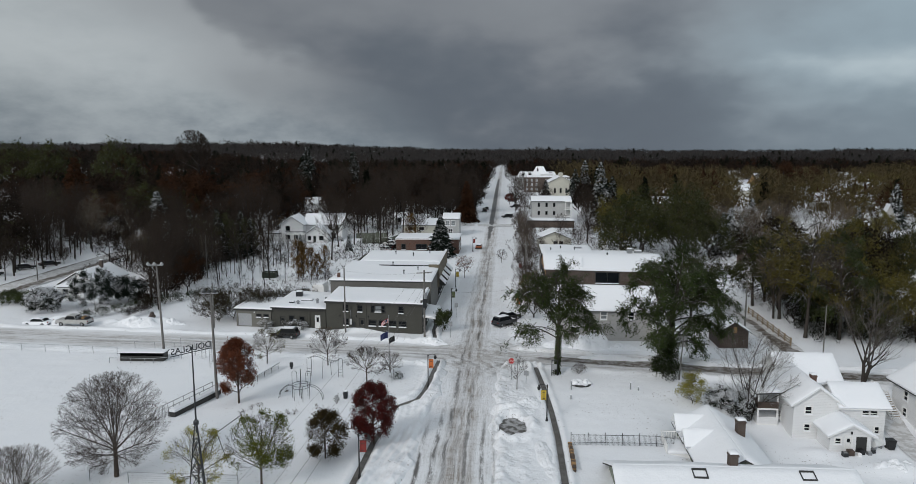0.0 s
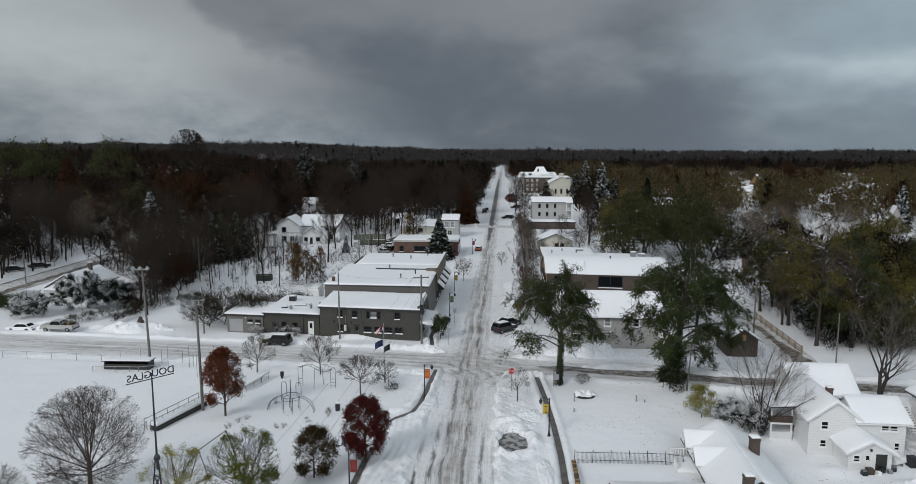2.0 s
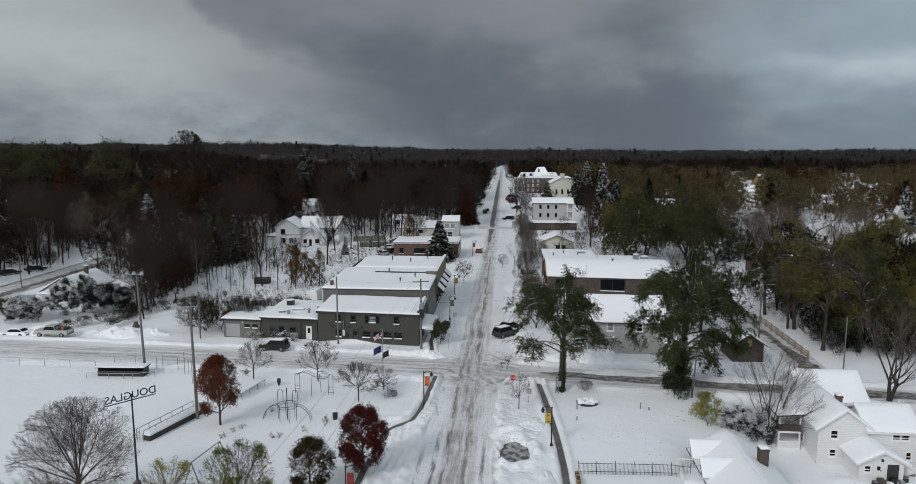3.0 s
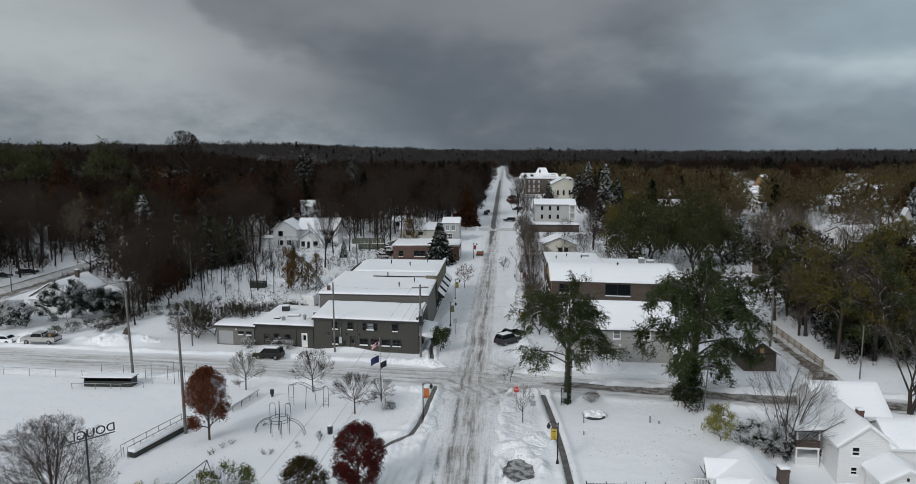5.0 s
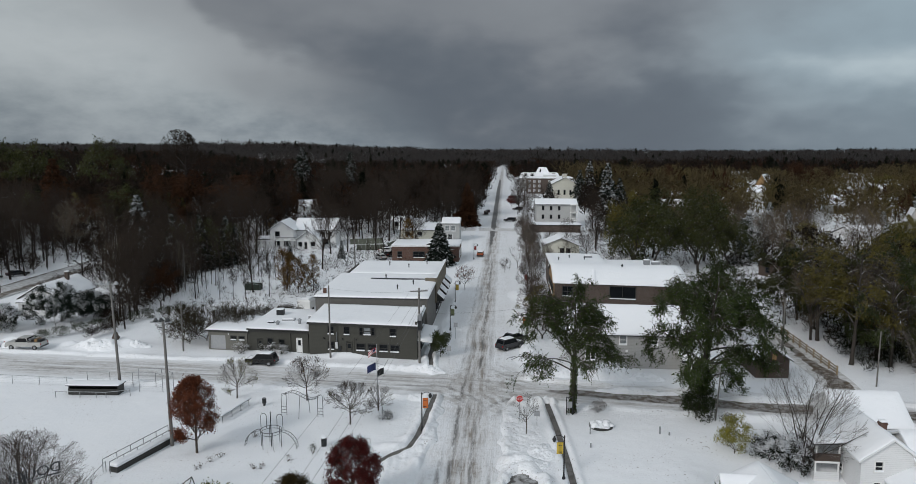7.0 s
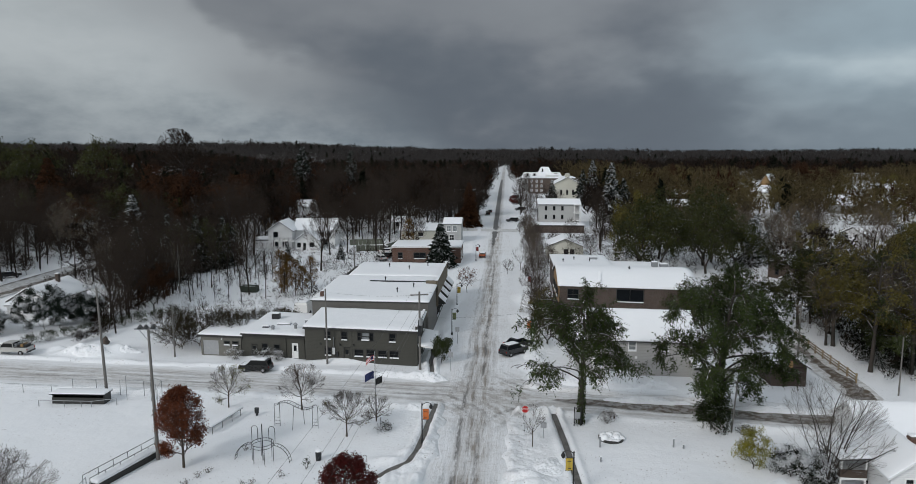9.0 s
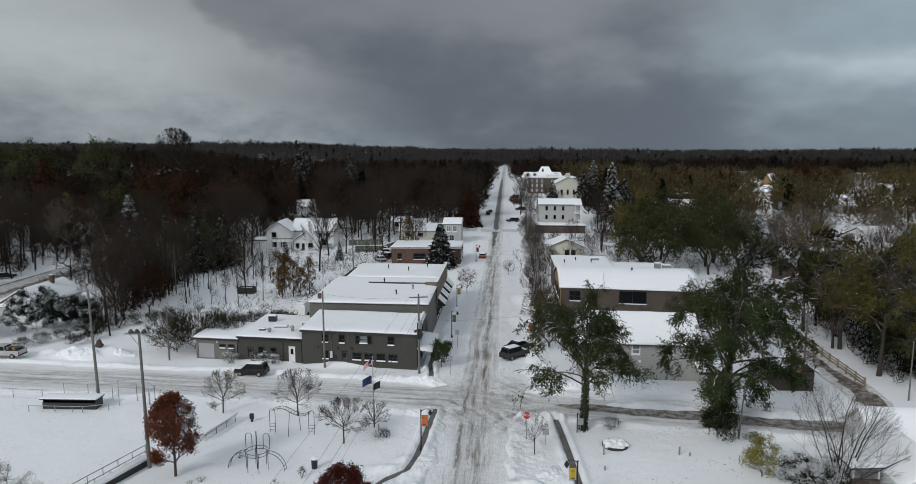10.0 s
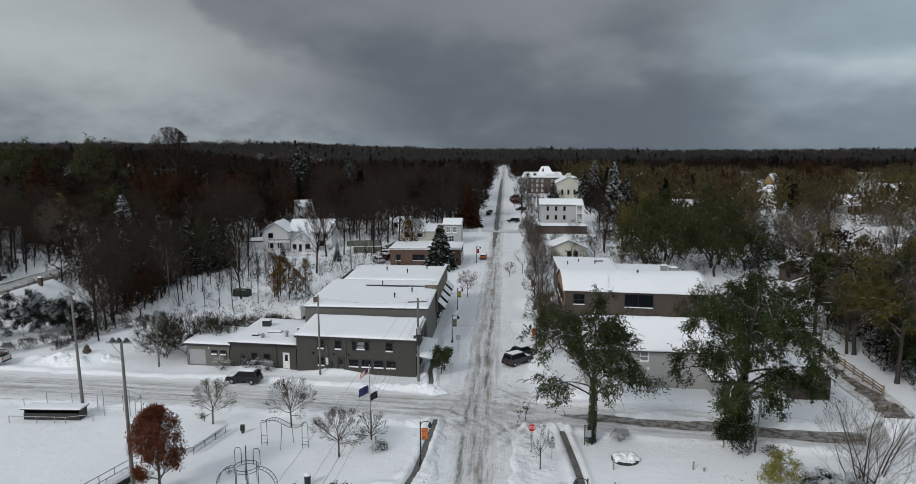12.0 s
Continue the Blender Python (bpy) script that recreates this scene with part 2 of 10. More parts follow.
def street_soil(n):
    """Where the two streets are soiled by traffic: grime, wet dark tracks, and a lumpy height."""
    x, y, z = n.xyz()
    M = n.math
    gauss = lambda v, c, w: n.ramp(M("ABSOLUTE", M("SUBTRACT", v, c)), w * 0.35, w, 1.0, 0.0)
    window = lambda v, lo, hi, f=4.0: M("MULTIPLY", n.ramp(v, lo - f, lo + f), n.ramp(v, hi - f, hi + f, 1.0, 0.0))
    times = lambda *a: functools.reduce(lambda p, q: M("MULTIPLY", p, q), a)
    most = lambda *a: functools.reduce(lambda p, q: M("MAXIMUM", p, q), a)
    wob = M("ADD", M("MULTIPLY", M("SUBTRACT", n.noise(0.02, 2), 0.5), 1.6), M("MULTIPLY", M("SUBTRACT", n.noise(0.15, 3), 0.5), 0.6))
    u = M("ADD", M("SUBTRACT", x, M("ADD", M("MULTIPLY", M("SUBTRACT", y, 95.0), 0.0478), 0.8)), wob)
    mid = M("ADD", M("MULTIPLY", M("MAXIMUM", x, 0.0), -0.2), M("ADD", M("MULTIPLY", M("MINIMUM", x, 0.0), -0.125), 93.5))
    v = M("ADD", M("SUBTRACT", y, mid), wob)
    crumb = n.noise(1.7, 6, rough=0.72)
    patchy = n.noise(0.22, 5, rough=0.65)

    def scratches(across, along, seed):
        wide = n.noise(1.0, 8, n.vec(M("MULTIPLY", across, 1.5), M("MULTIPLY", along, 0.06), seed), 0.76)
        fine = n.noise(1.0, 6, n.vec(M("MULTIPLY", across, 5.5), M("MULTIPLY", along, 0.3), seed + 3.0), 0.74)
        gap = n.noise(1.0, 7, n.vec(M("MULTIPLY", across, 1.6), M("MULTIPLY", along, 0.22), seed + 8.0), 0.76)
        return wide, fine, gap

    # main street: one soiled band left of its middle, with a few dark wheel lines
    wide, fine, gap = scratches(u, y, 0.0)
    band = window(u, -2.1, 1.2, 0.7)
    whole = window(u, -4.4, 4.4, 0.9)
    grime = times(band, M("ADD", 0.24, times(n.ramp(wide, 0.42, 0.58), 0.5)), n.ramp(patchy, 0.34, 0.6, 0.65, 1.15))
    grime = M("ADD", grime, times(whole, n.ramp(patchy, 0.4, 0.6), M("ADD", times(n.ramp(fine, 0.48, 0.68), 0.28), times(n.ramp(wide, 0.46, 0.7), 0.32))))
    dark = 0.0
    for c, w, lo, hi, k in ((-1.7, 0.34, 56, 98, 0.8), (0.3, 0.3, 30, 82, 0.7), (-0.7, 0.22, 40, 100, 0.35), (-4.1, 0.3, 20, 66, 0.95), (-2.75, 0.36, 20, 72, 0.85), (2.0, 0.3, 20, 70, 0.8), (3.1, 0.24, 20, 66, 0.4),
                            (0.0, 0.3, 98, 190, 0.85), (-1.5, 0.4, 96, 260, 0.4), (-2.5, 0.3, 98, 170, 0.35), (1.3, 0.4, 98, 180, 0.22), (-1.0, 0.5, 170, 270, 0.5)):
        dark = most(dark, times(gauss(u, c, w), window(y, lo, hi, 5.0), k, n.ramp(gap, 0.43, 0.55)))
    # side street: dirty all over, browner towards the east
    vw, vf, vg = scratches(v, x, 20.0)
    lane = window(v, -3.6, 3.6, 1.1)
    side_grime = times(lane, M("ADD", 0.15, M("ADD", times(n.ramp(vw, 0.43, 0.58), 0.42), times(n.ramp(vf, 0.48, 0.62), 0.25))), n.ramp(patchy, 0.32, 0.6, 0.6, 1.1))
    for c, w, lo, hi, k in ((-0.9, 0.35, -60, 3, 0.6), (0.7, 0.35, -80, -2, 0.5), (-2.2, 0.4, -70, -6, 0.4), (1.9, 0.4, -50, 8, 0.35)):
        dark = most(dark, times(gauss(v, c, w), window(x, lo, hi, 3.0), k, n.ramp(vg, 0.45, 0.56)))
    # turned snow and curving wheel marks on the crossing
    near = lambda cx, cy: M("SQRT", M("ADD", M("POWER", M("SUBTRACT", x, cx), 2.0), M("POWER", M("SUBTRACT", y, cy), 2.0)))
    hub = n.ramp(near(1.6, 92.6), 4.5, 11.0, 1.0, 0.0)
    swirl = n.noise(0.8, 9, n.vec(M("ADD", x, M("MULTIPLY", y, 0.7)), M("MULTIPLY", M("SUBTRACT", y, x), 0.45), 0.0), 0.68)
    arcs = 0.0
    for cx, cy, radius, w, k in ((10.5, 80.5, 8.6, 0.5, 0.7), (10.5, 80.5, 10.4, 0.45, 0.55), (-9.5, 83.5, 9.6, 0.4, 0.45), (-9.5, 83.5, 11.3, 0.4, 0.45), (9.0, 103.0, 5.4, 0.3, 0.95), (9.0, 103.0, 7.2, 0.4, 0.5), (-8.0, 105.5, 9.0, 0.4, 0.5)):
        arcs = most(arcs, times(gauss(M("ADD", near(cx, cy), wob), radius, w), k))
    arcs = times(arcs, hub, n.ramp(swirl, 0.36, 0.56))
    grime = most(grime, side_grime, times(hub, M("ADD", 0.16, times(n.ramp(swirl, 0.44, 0.58), 0.55))))
    dark = most(dark, times(hub, n.ramp(crumb, 0.6, 0.72), 0.5), arcs)
    grime = M("ADD", grime, times(most(whole, lane), n.ramp(crumb, 0.52, 0.64), 0.22))
    height = M("ADD", M("MULTIPLY", wide, times(whole, 0.7)), M("ADD", M("MULTIPLY", crumb, 0.5), M("MULTIPLY", fine, times(whole, 0.18))))
    return M("MINIMUM", grime, 1.0), dark, height


def soiled(n, base, grime, dark):
    col = n.mix(grime, base, (0.29, 0.258, 0.228))
    return n.mix(dark, col, (0.095, 0.088, 0.082))


def road_mat(name):
    """Driven snow: pale crust, grey-brown wheel lanes, dark wet streaks."""
    n = N(name)
    grime, dark, height = street_soil(n)
    col = soiled(n, n.mix(n.noise(0.22, 4), (0.79, 0.805, 0.835), (0.85, 0.86, 0.88)), grime, dark)
    n.bump(height, 0.6, 0.3)
    return n.done(col, n.ramp(dark, 0, 1, 0.6, 0.35), spec=0.35)


MAT = {
    "snow": snow_mat("fresh_snow"),
    "ground_snow": ground_mat("trodden_snow"),
    "plowed": snow_mat("plowed_snow", 0.9),
    "road": road_mat("driven_snow"),
    "lane_snow": plain("driven_grey_snow", (0.5, 0.49, 0.48), 0.6, vary=0.3, scale=0.8, snow=0.5),
    "wet_lane": plain("bare_wet_lane", (0.105, 0.08, 0.058), 0.5, vary=0.6, scale=2.2, snow=0.25),
    "worn_lane": plain("worn_far_lane", (0.085, 0.08, 0.076), 0.6, vary=0.5, scale=0.4, snow=0.12),
    "scraped": plain("scraped_pavement", (0.09, 0.085, 0.08), 0.6, vary=0.6, scale=1.1, snow=0.35),
    "concrete": plain("wet_concrete", (0.095, 0.088, 0.08), 0.6, vary=0.25, scale=1.2, snow=0.06),
    "dark_paint": siding("charcoal_painted_block", (0.06, 0.059, 0.049), 0.2, 0.3, 0.01),
    "tan_block": siding("tan_painted_block", (0.17, 0.165, 0.145), 0.2, 0.25, 0.01),
    "grey_block": siding("grey_block", (0.15, 0.145, 0.135), 0.2, 0.3, 0.01),
    "white_siding": siding("white_clapboard", (0.76, 0.765, 0.77), 0.18, 0.15),
    "grey_siding": siding("pale_grey_clapboard", (0.4, 0.395, 0.38), 0.2, 0.15),
    # greyer copy of white_siding, with the shade on distant fronts in its colour
    "worn_white": siding("weathered_white_clapboard", (0.47, 0.475, 0.47), 0.18, 0.25),
    "green_siding": siding("sage_clapboard", (0.23, 0.26, 0.21), 0.18, 0.2),
    "fence_green": siding("weathered_green_boards", (0.12, 0.13, 0.10), 0.3, 0.3),
    "cream_siding": siding("cream_clapboard", (0.55, 0.54, 0.47), 0.2, 0.15),
    "brown_board": siding("brown_boards", (0.075, 0.052, 0.04), 0.25, 0.3),
    "brick": masonry("red_brick", (0.13, 0.055, 0.036), (0.09, 0.04, 0.028), (0.13, 0.115, 0.1)),
    "dark_brick": masonry("dark_brown_brick", (0.085, 0.055, 0.042), (0.06, 0.042, 0.034), (0.11, 0.1, 0.09)),
    "stone": masonry("tan_stone", (0.2, 0.17, 0.12), (0.13, 0.11, 0.085), (0.16, 0.15, 0.13), 0.45, 0.22),
    "white_trim": plain("white_trim", (0.75, 0.75, 0.74), 0.5, vary=0.08),
    "dark_trim": plain("dark_trim", (0.03, 0.03, 0.028), 0.5, vary=0.3),
    "roofing": plain("dark_shingle", (0.05, 0.048, 0.047), 0.85, vary=0.35, scale=5),
    "tan_wood": plain("tan_cedar", (0.30, 0.185, 0.085), 0.7, vary=0.25, scale=2.0),
    "fence_wood": plain("weathered_fence", (0.26, 0.2, 0.125), 0.8, vary=0.35, scale=2.5, snow=0.9),
    "pole_wood": plain("grey_pole_wood", (0.15, 0.143, 0.135), 0.85, vary=0.35, scale=2.0),
    "steel": plain("galvanised_steel", (0.30, 0.31, 0.32), 0.45, 0.6, vary=0.2, snow=0.3),
    "dark_steel": plain("dark_steel", (0.035, 0.037, 0.04), 0.45, 0.5, vary=0.3, snow=0.25),
    "black": plain("black_enamel", (0.012, 0.012, 0.013), 0.35, vary=0.3),
    "rubber": plain("tyre_rubber", (0.018, 0.018, 0.018), 0.85, vary=0.3),
    "glass": plain("dark_window_glass", (0.009, 0.011, 0.013), 0.12, vary=0.4, scale=0.8),
    "curtain": plain("pale_curtained_glass", (0.22, 0.24, 0.25), 0.2, vary=0.3, scale=1.5),
    "orange_cloth": plain("orange_banner_cloth", (0.52, 0.14, 0.035), 0.8, vary=0.15),
    "yellow_cloth": plain("yellow_banner_cloth", (0.46, 0.33, 0.05), 0.8, vary=0.15),
    "red_cloth": plain("red_banner_cloth", (0.2, 0.03, 0.026), 0.8, vary=0.15),
    "green_cloth": plain("olive_banner_cloth", (0.12, 0.14, 0.07), 0.8, vary=0.15),
    "navy_cloth": plain("navy_flag_cloth", (0.012, 0.02, 0.075), 0.8, vary=0.15),
    "black_cloth": plain("black_flag_cloth", (0.01, 0.011, 0.012), 0.8, vary=0.15),
    "stripe_red": plain("red_stripe_cloth", (0.34, 0.03, 0.035), 0.8, vary=0.1),
    "stripe_white": plain("white_stripe_cloth", (0.7, 0.7, 0.7), 0.8, vary=0.05),
    "sign_red": plain("red_sign_face", (0.45, 0.02, 0.02), 0.4, vary=0.1),
    "sign_white": plain("white_sign_face", (0.78, 0.78, 0.78), 0.4, vary=0.05),
    "sign_back": plain("dull_aluminium", (0.34, 0.35, 0.36), 0.5, 0.4, vary=0.15),
    "lens": plain("frosted_lamp_lens", (0.7, 0.7, 0.68), 0.3, vary=0.05),
    "skip_green": plain("dark_green_steel", (0.018, 0.028, 0.018), 0.5, vary=0.3),
    "car_black": plain("black_car_paint", (0.008, 0.008, 0.009), 0.3, vary=0.2, scale=0.6),
    "car_silver": plain("silver_car_paint", (0.42, 0.42, 0.41), 0.35, 0.2, vary=0.2, scale=0.8),
    "car_grey": plain("grey_car_paint", (0.045, 0.046, 0.05), 0.32, 0.3, vary=0.2, scale=0.8),
    "car_white": plain("white_van_paint", (0.7, 0.7, 0.69), 0.3, vary=0.08, scale=0.8),
    "car_orange": plain("orange_car_paint", (0.3, 0.085, 0.03), 0.35, vary=0.15, scale=0.8),
    "lamp_red": plain("red_tail_lens", (0.35, 0.01, 0.01), 0.2, vary=0.1),
    "bark": bark_mat("grey_brown_bark", (0.075, 0.06, 0.05), 0.45),
    "bark_snow": bark_mat("snowy_bark", (0.048, 0.041, 0.036), 0.95),
    "bark_wood": bark_mat("dark_wood_bark", (0.026, 0.02, 0.017), 0.3),
    "twig": bark_mat("brown_twigs", (0.05, 0.038, 0.031), 0.1),
    "twig_pale": bark_mat("grey_twigs", (0.095, 0.082, 0.072), 0.35),
    "leaf_oak": leaf_mat("dark_oak_leaves", (0.085, 0.065, 0.025), (0.045, 0.03, 0.016), 0.0),
    "leaf_park": leaf_mat("green_maple_leaves", (0.19, 0.2, 0.028), (0.06, 0.09, 0.018), 0.0),
    "twig_wood": bark_mat("dull_twigs", (0.03, 0.021, 0.015), 0.06),
    "twig_frost": bark_mat("snow_dusted_twigs", (0.1, 0.078, 0.056), 0.45),
    "leaf_maroon": leaf_mat("maroon_leaves", (0.15, 0.026, 0.022), (0.075, 0.018, 0.017), 0.04),
    "leaf_rust": leaf_mat("rust_leaves", (0.24, 0.075, 0.034), (0.12, 0.042, 0.024), 0.08),
    "leaf_brown": leaf_mat("dry_brown_leaves", (0.085, 0.05, 0.028), (0.042, 0.028, 0.019), 0.15),
    "leaf_green": leaf_mat("dull_green_leaves", (0.075, 0.095, 0.028), (0.04, 0.055, 0.02), 0.2),
    "leaf_olive": leaf_mat("olive_leaves", (0.21, 0.2, 0.045), (0.09, 0.10, 0.028), 0.08),
    "leaf_dark": leaf_mat("dark_green_leaves", (0.044, 0.058, 0.022), (0.022, 0.032, 0.015), 0.3),
    "leaf_locust": leaf_mat("dark_locust_leaves", (0.085, 0.118, 0.034), (0.03, 0.05, 0.018), 0.35, cover=0.5),
    "leaf_olive_dry": leaf_mat("dull_olive_leaves", (0.075, 0.068, 0.028), (0.045, 0.042, 0.02), 0.1),
    "leaf_wood_olive": leaf_mat("olive_wood_leaves", (0.2, 0.165, 0.042), (0.1, 0.092, 0.026), 0.16),
    "leaf_wood_dark": leaf_mat("dark_wood_leaves", (0.08, 0.085, 0.029), (0.038, 0.045, 0.018), 0.2),
    "leaf_wood_rust": leaf_mat("rust_wood_leaves", (0.08, 0.036, 0.018), (0.04, 0.021, 0.012), 0.0),
    "leaf_wood_brown": leaf_mat("brown_wood_leaves", (0.026, 0.018, 0.013), (0.015, 0.012, 0.009), 0.0),
    "leaf_yellow": leaf_mat("yellow_green_leaves", (0.42, 0.36, 0.045), (0.22, 0.23, 0.04), 0.2),
    "leaf_gold": leaf_mat("gold_brown_leaves", (0.2, 0.11, 0.028), (0.11, 0.065, 0.02), 0.1),
    "needle": leaf_mat("dark_needles", (0.02, 0.028, 0.02), (0.012, 0.018, 0.014), 0.75),
    "needle_snow": leaf_mat("snow_laden_needles", (0.024, 0.032, 0.024), (0.014, 0.02, 0.016), 1.0, cover=0.36),
    "yew": leaf_mat("snowy_yew_needles", (0.03, 0.042, 0.03), (0.018, 0.026, 0.02), 0.9, cover=0.52, heaped=True),
    "holly": leaf_mat("snowy_evergreen_leaves", (0.026, 0.033, 0.018), (0.016, 0.022, 0.014), 0.95, cover=0.44, heaped=True),
}

MAT["glass"].node_tree.nodes["Principled BSDF"].inputs["Specular IOR Level"].default_value = 0.15

# ---- building tools ----
class B:
    """Collects vertices and faces of one mesh."""

    def __init__(self):
        self.v, self.f = [], []

    def add(self, verts, faces):
        k = len(self.v)
        self.v += [tuple(p) for p in verts]
        self.f += [tuple(i + k for i in f) for f in faces]
        return self

    def hexa(self, p):
        """Eight corners: four below, four above, in the same turn."""
        return self.add(p, [(3, 2, 1, 0), (4, 5, 6, 7), (0, 1, 5, 4), (1, 2, 6, 5), (2, 3, 7, 6), (3, 0, 4, 7)])

    def box(self, x0, y0, z0, x1, y1, z1, at=None):
        p = [(x0, y0, z0), (x1, y0, z0), (x1, y1, z0), (x0, y1, z0), (x0, y0, z1), (x1, y0, z1), (x1, y1, z1), (x0, y1, z1)]
        return self.hexa([at(*q) for q in p] if at else p)

    def soft(self, x0, y0, z0, x1, y1, z1, c, at=None):
        """A box whose upper edges are chamfered by c."""
        lo = [(x0, y0, z0), (x1, y0, z0), (x1, y1, z0), (x0, y1, z0)]
        md = [(x, y, z1 - c) for x, y, _ in lo]
        hi = [(x0 + c, y0 + c, z1), (x1 - c, y0 + c, z1), (x1 - c, y1 - c, z1), (x0 + c, y1 - c, z1)]
        p = lo + md + hi
        f = [(3, 2, 1, 0), (8, 9, 10, 11)] + [(i + k, (i + 1) % 4 + k, (i + 1) % 4 + k + 4, i + k + 4) for k in (0, 4) for i in range(4)]
        return self.add([at(*q) for q in p] if at else p, f)

    def prism(self, ring, z0, z1):
        n = len(ring)
        p = [(x, y, z0) for x, y in ring] + [(x, y, z1) for x, y in ring]
        return self.add(p, [tuple(range(n - 1, -1, -1)), tuple(range(n, 2 * n))] + [(i, (i + 1) % n, (i + 1) % n + n, i + n) for i in range(n)])

    def tube(self, p0, p1, r0, r1=None, n=8, caps=True):
        p0, p1, r1 = Vector(p0), Vector(p1), r0 if r1 is None else r1
        d = (p1 - p0).normalized()
        a = d.orthogonal().normalized()
        b = d.cross(a)
        ring = [(math.cos(2 * math.pi * i / n), math.sin(2 * math.pi * i / n)) for i in range(n)]
        p = [p0 + (a * c + b * s) * r0 for c, s in ring] + [p1 + (a * c + b * s) * r1 for c, s in ring]
        f = [(i, (i + 1) % n, (i + 1) % n + n, i + n) for i in range(n)]
        return self.add(p, f + ([tuple(range(n - 1, -1, -1)), tuple(range(n, 2 * n))] if caps else []))

    def path(self, pts, r, n=6):
        """A bent tube of one piece."""
        pts = [Vector(p) for p in pts]
        k, a = len(self.v), None
        for i, p in enumerate(pts):
            d = (pts[min(i + 1, len(pts) - 1)] - pts[max(i - 1, 0)]).normalized()
            a = d.orthogonal().normalized() if a is None else (a - d * a.dot(d)).normalized()
            b = d.cross(a)
            self.v += [tuple(p + (a * math.cos(2 * math.pi * q / n) + b * math.sin(2 * math.pi * q / n)) * r) for q in range(n)]
        for i in range(len(pts) - 1):
            self.f += [(k + i * n + q, k + i * n + (q + 1) % n, k + (i + 1) * n + (q + 1) % n, k + (i + 1) * n + q) for q in range(n)]
        self.f += [tuple(k + q for q in range(n - 1, -1, -1)), tuple(k + (len(pts) - 1) * n + q for q in range(n))]
        return self

    def lathe(self, prof, n=10, at=(0, 0, 0)):
        p = [(at[0] + r * math.cos(2 * math.pi * i / n), at[1] + r * math.sin(2 * math.pi * i / n), at[2] + z) for r, z in prof for i in range(n)]
        f = [(k * n + i, k * n + (i + 1) % n, (k + 1) * n + (i + 1) % n, (k + 1) * n + i) for k in range(len(prof) - 1) for i in range(n)]
        return self.add(p, f + [tuple(range(n - 1, -1, -1)), tuple(range((len(prof) - 1) * n, len(prof) * n))])


def mesh_of(name, b, mat):
    me = bpy.data.meshes.new(name)
    if isinstance(b, B):
        me.from_pydata(b.v, [], b.f)
    else:
        v, f = b[:2]
        k = f.shape[1]
        me.vertices.add(len(v)), me.loops.add(f.size), me.polygons.add(len(f))
        me.vertices.foreach_set("co", np.ascontiguousarray(v, np.float32).ravel())
        me.loops.foreach_set("vertex_index", np.ascontiguousarray(f, np.int32).ravel())
        me.polygons.foreach_set("loop_start", np.arange(0, f.size, k, dtype=np.int32))
        me.update(calc_edges=True)
        if len(b) == 3:  # soft foliage shading: normals that follow the clump
            me.attributes.new("custom_normal", "FLOAT_VECTOR", "POINT").data.foreach_set("vector", np.ascontiguousarray(b[2], np.float32).ravel())
    me.materials.append(MAT[mat])
    me.validate()
    return me


def part(name, b, mat, parent, label="", smooth=False):
    """One mesh object under a thing or a part."""
    ob = new(name, mesh_of(name, b, mat))
    ob.parent = parent
    if smooth:
        ob.data.shade_smooth()
    return tagged(ob, label)


def thing(name, at, label, category, group="", kind="", turn=0.0):
    ob = new(name)
    ob.matrix_basis = pose(*at, 0, 0, turn)
    return tagged(ob, label, category, group, kind)


def lone(name, b, mat, at, label, category="", group="", kind="", smooth=False):
    """A thing that is one mesh."""
    ob = new(name, mesh_of(name, b, mat))
    ob.matrix_basis = Matrix.Translation(at)
    if smooth:
        ob.data.shade_smooth()
    return tagged(ob, label, category, group, kind)


def smooth01(v):
    v = np.clip(v, 0.0, 1.0)
    return v * v * (3 - 2 * v)


def lattice(ix, iy, seed):
    h = (ix * 374761393 + iy * 668265263 + seed * 974634777) & 0xFFFFFFFF
    h = ((h ^ (h >> 13)) * 1274126177) & 0xFFFFFFFF
    return ((h ^ (h >> 16)) & 0xFFFF) / 65535.0


def wave(x, y, size, seed=0):
    """Smooth value noise, 0 to 1, of that size in metres."""
    x, y = np.asarray(x, float) / size, np.asarray(y, float) / size
    ix, iy = np.floor(x).astype(np.int64), np.floor(y).astype(np.int64)
    u, w = smooth01(x - ix), smooth01(y - iy)
    a, b = lattice(ix, iy, seed), lattice(ix + 1, iy, seed)
    c, d = lattice(ix, iy + 1, seed), lattice(ix + 1, iy + 1, seed)
    return (a * (1 - u) + b * u) * (1 - w) + (c * (1 - u) + d * u) * w


def road_x(y):
    return 0.8 + 0.0478 * (np.asarray(y, float) - 95)


CROSS_X = (-400, -200, -75, -28, 0, 16, 34, 60, 120, 400)
CROSS_Y = (132, 114, 102, 97.6, 93.4, 90.2, 86.4, 82.5, 75, 40)


def cross_y(x):
    return np.interp(x, CROSS_X, CROSS_Y)


def terrain(x, y):
    x, y = np.asarray(x, float), np.asarray(y, float)
    z = -2.0 * smooth01((x - 18) / 11) * smooth01((80 - y) / 10)
    z = z + 13.0 * smooth01((-x - 90) / 320) * smooth01((y - 190) / 320)
    z = z + 5.0 * smooth01((y - 700) / 900) * smooth01((300 - x) / 500)
    return z


def gz(x, y):
    return float(terrain(x, y))

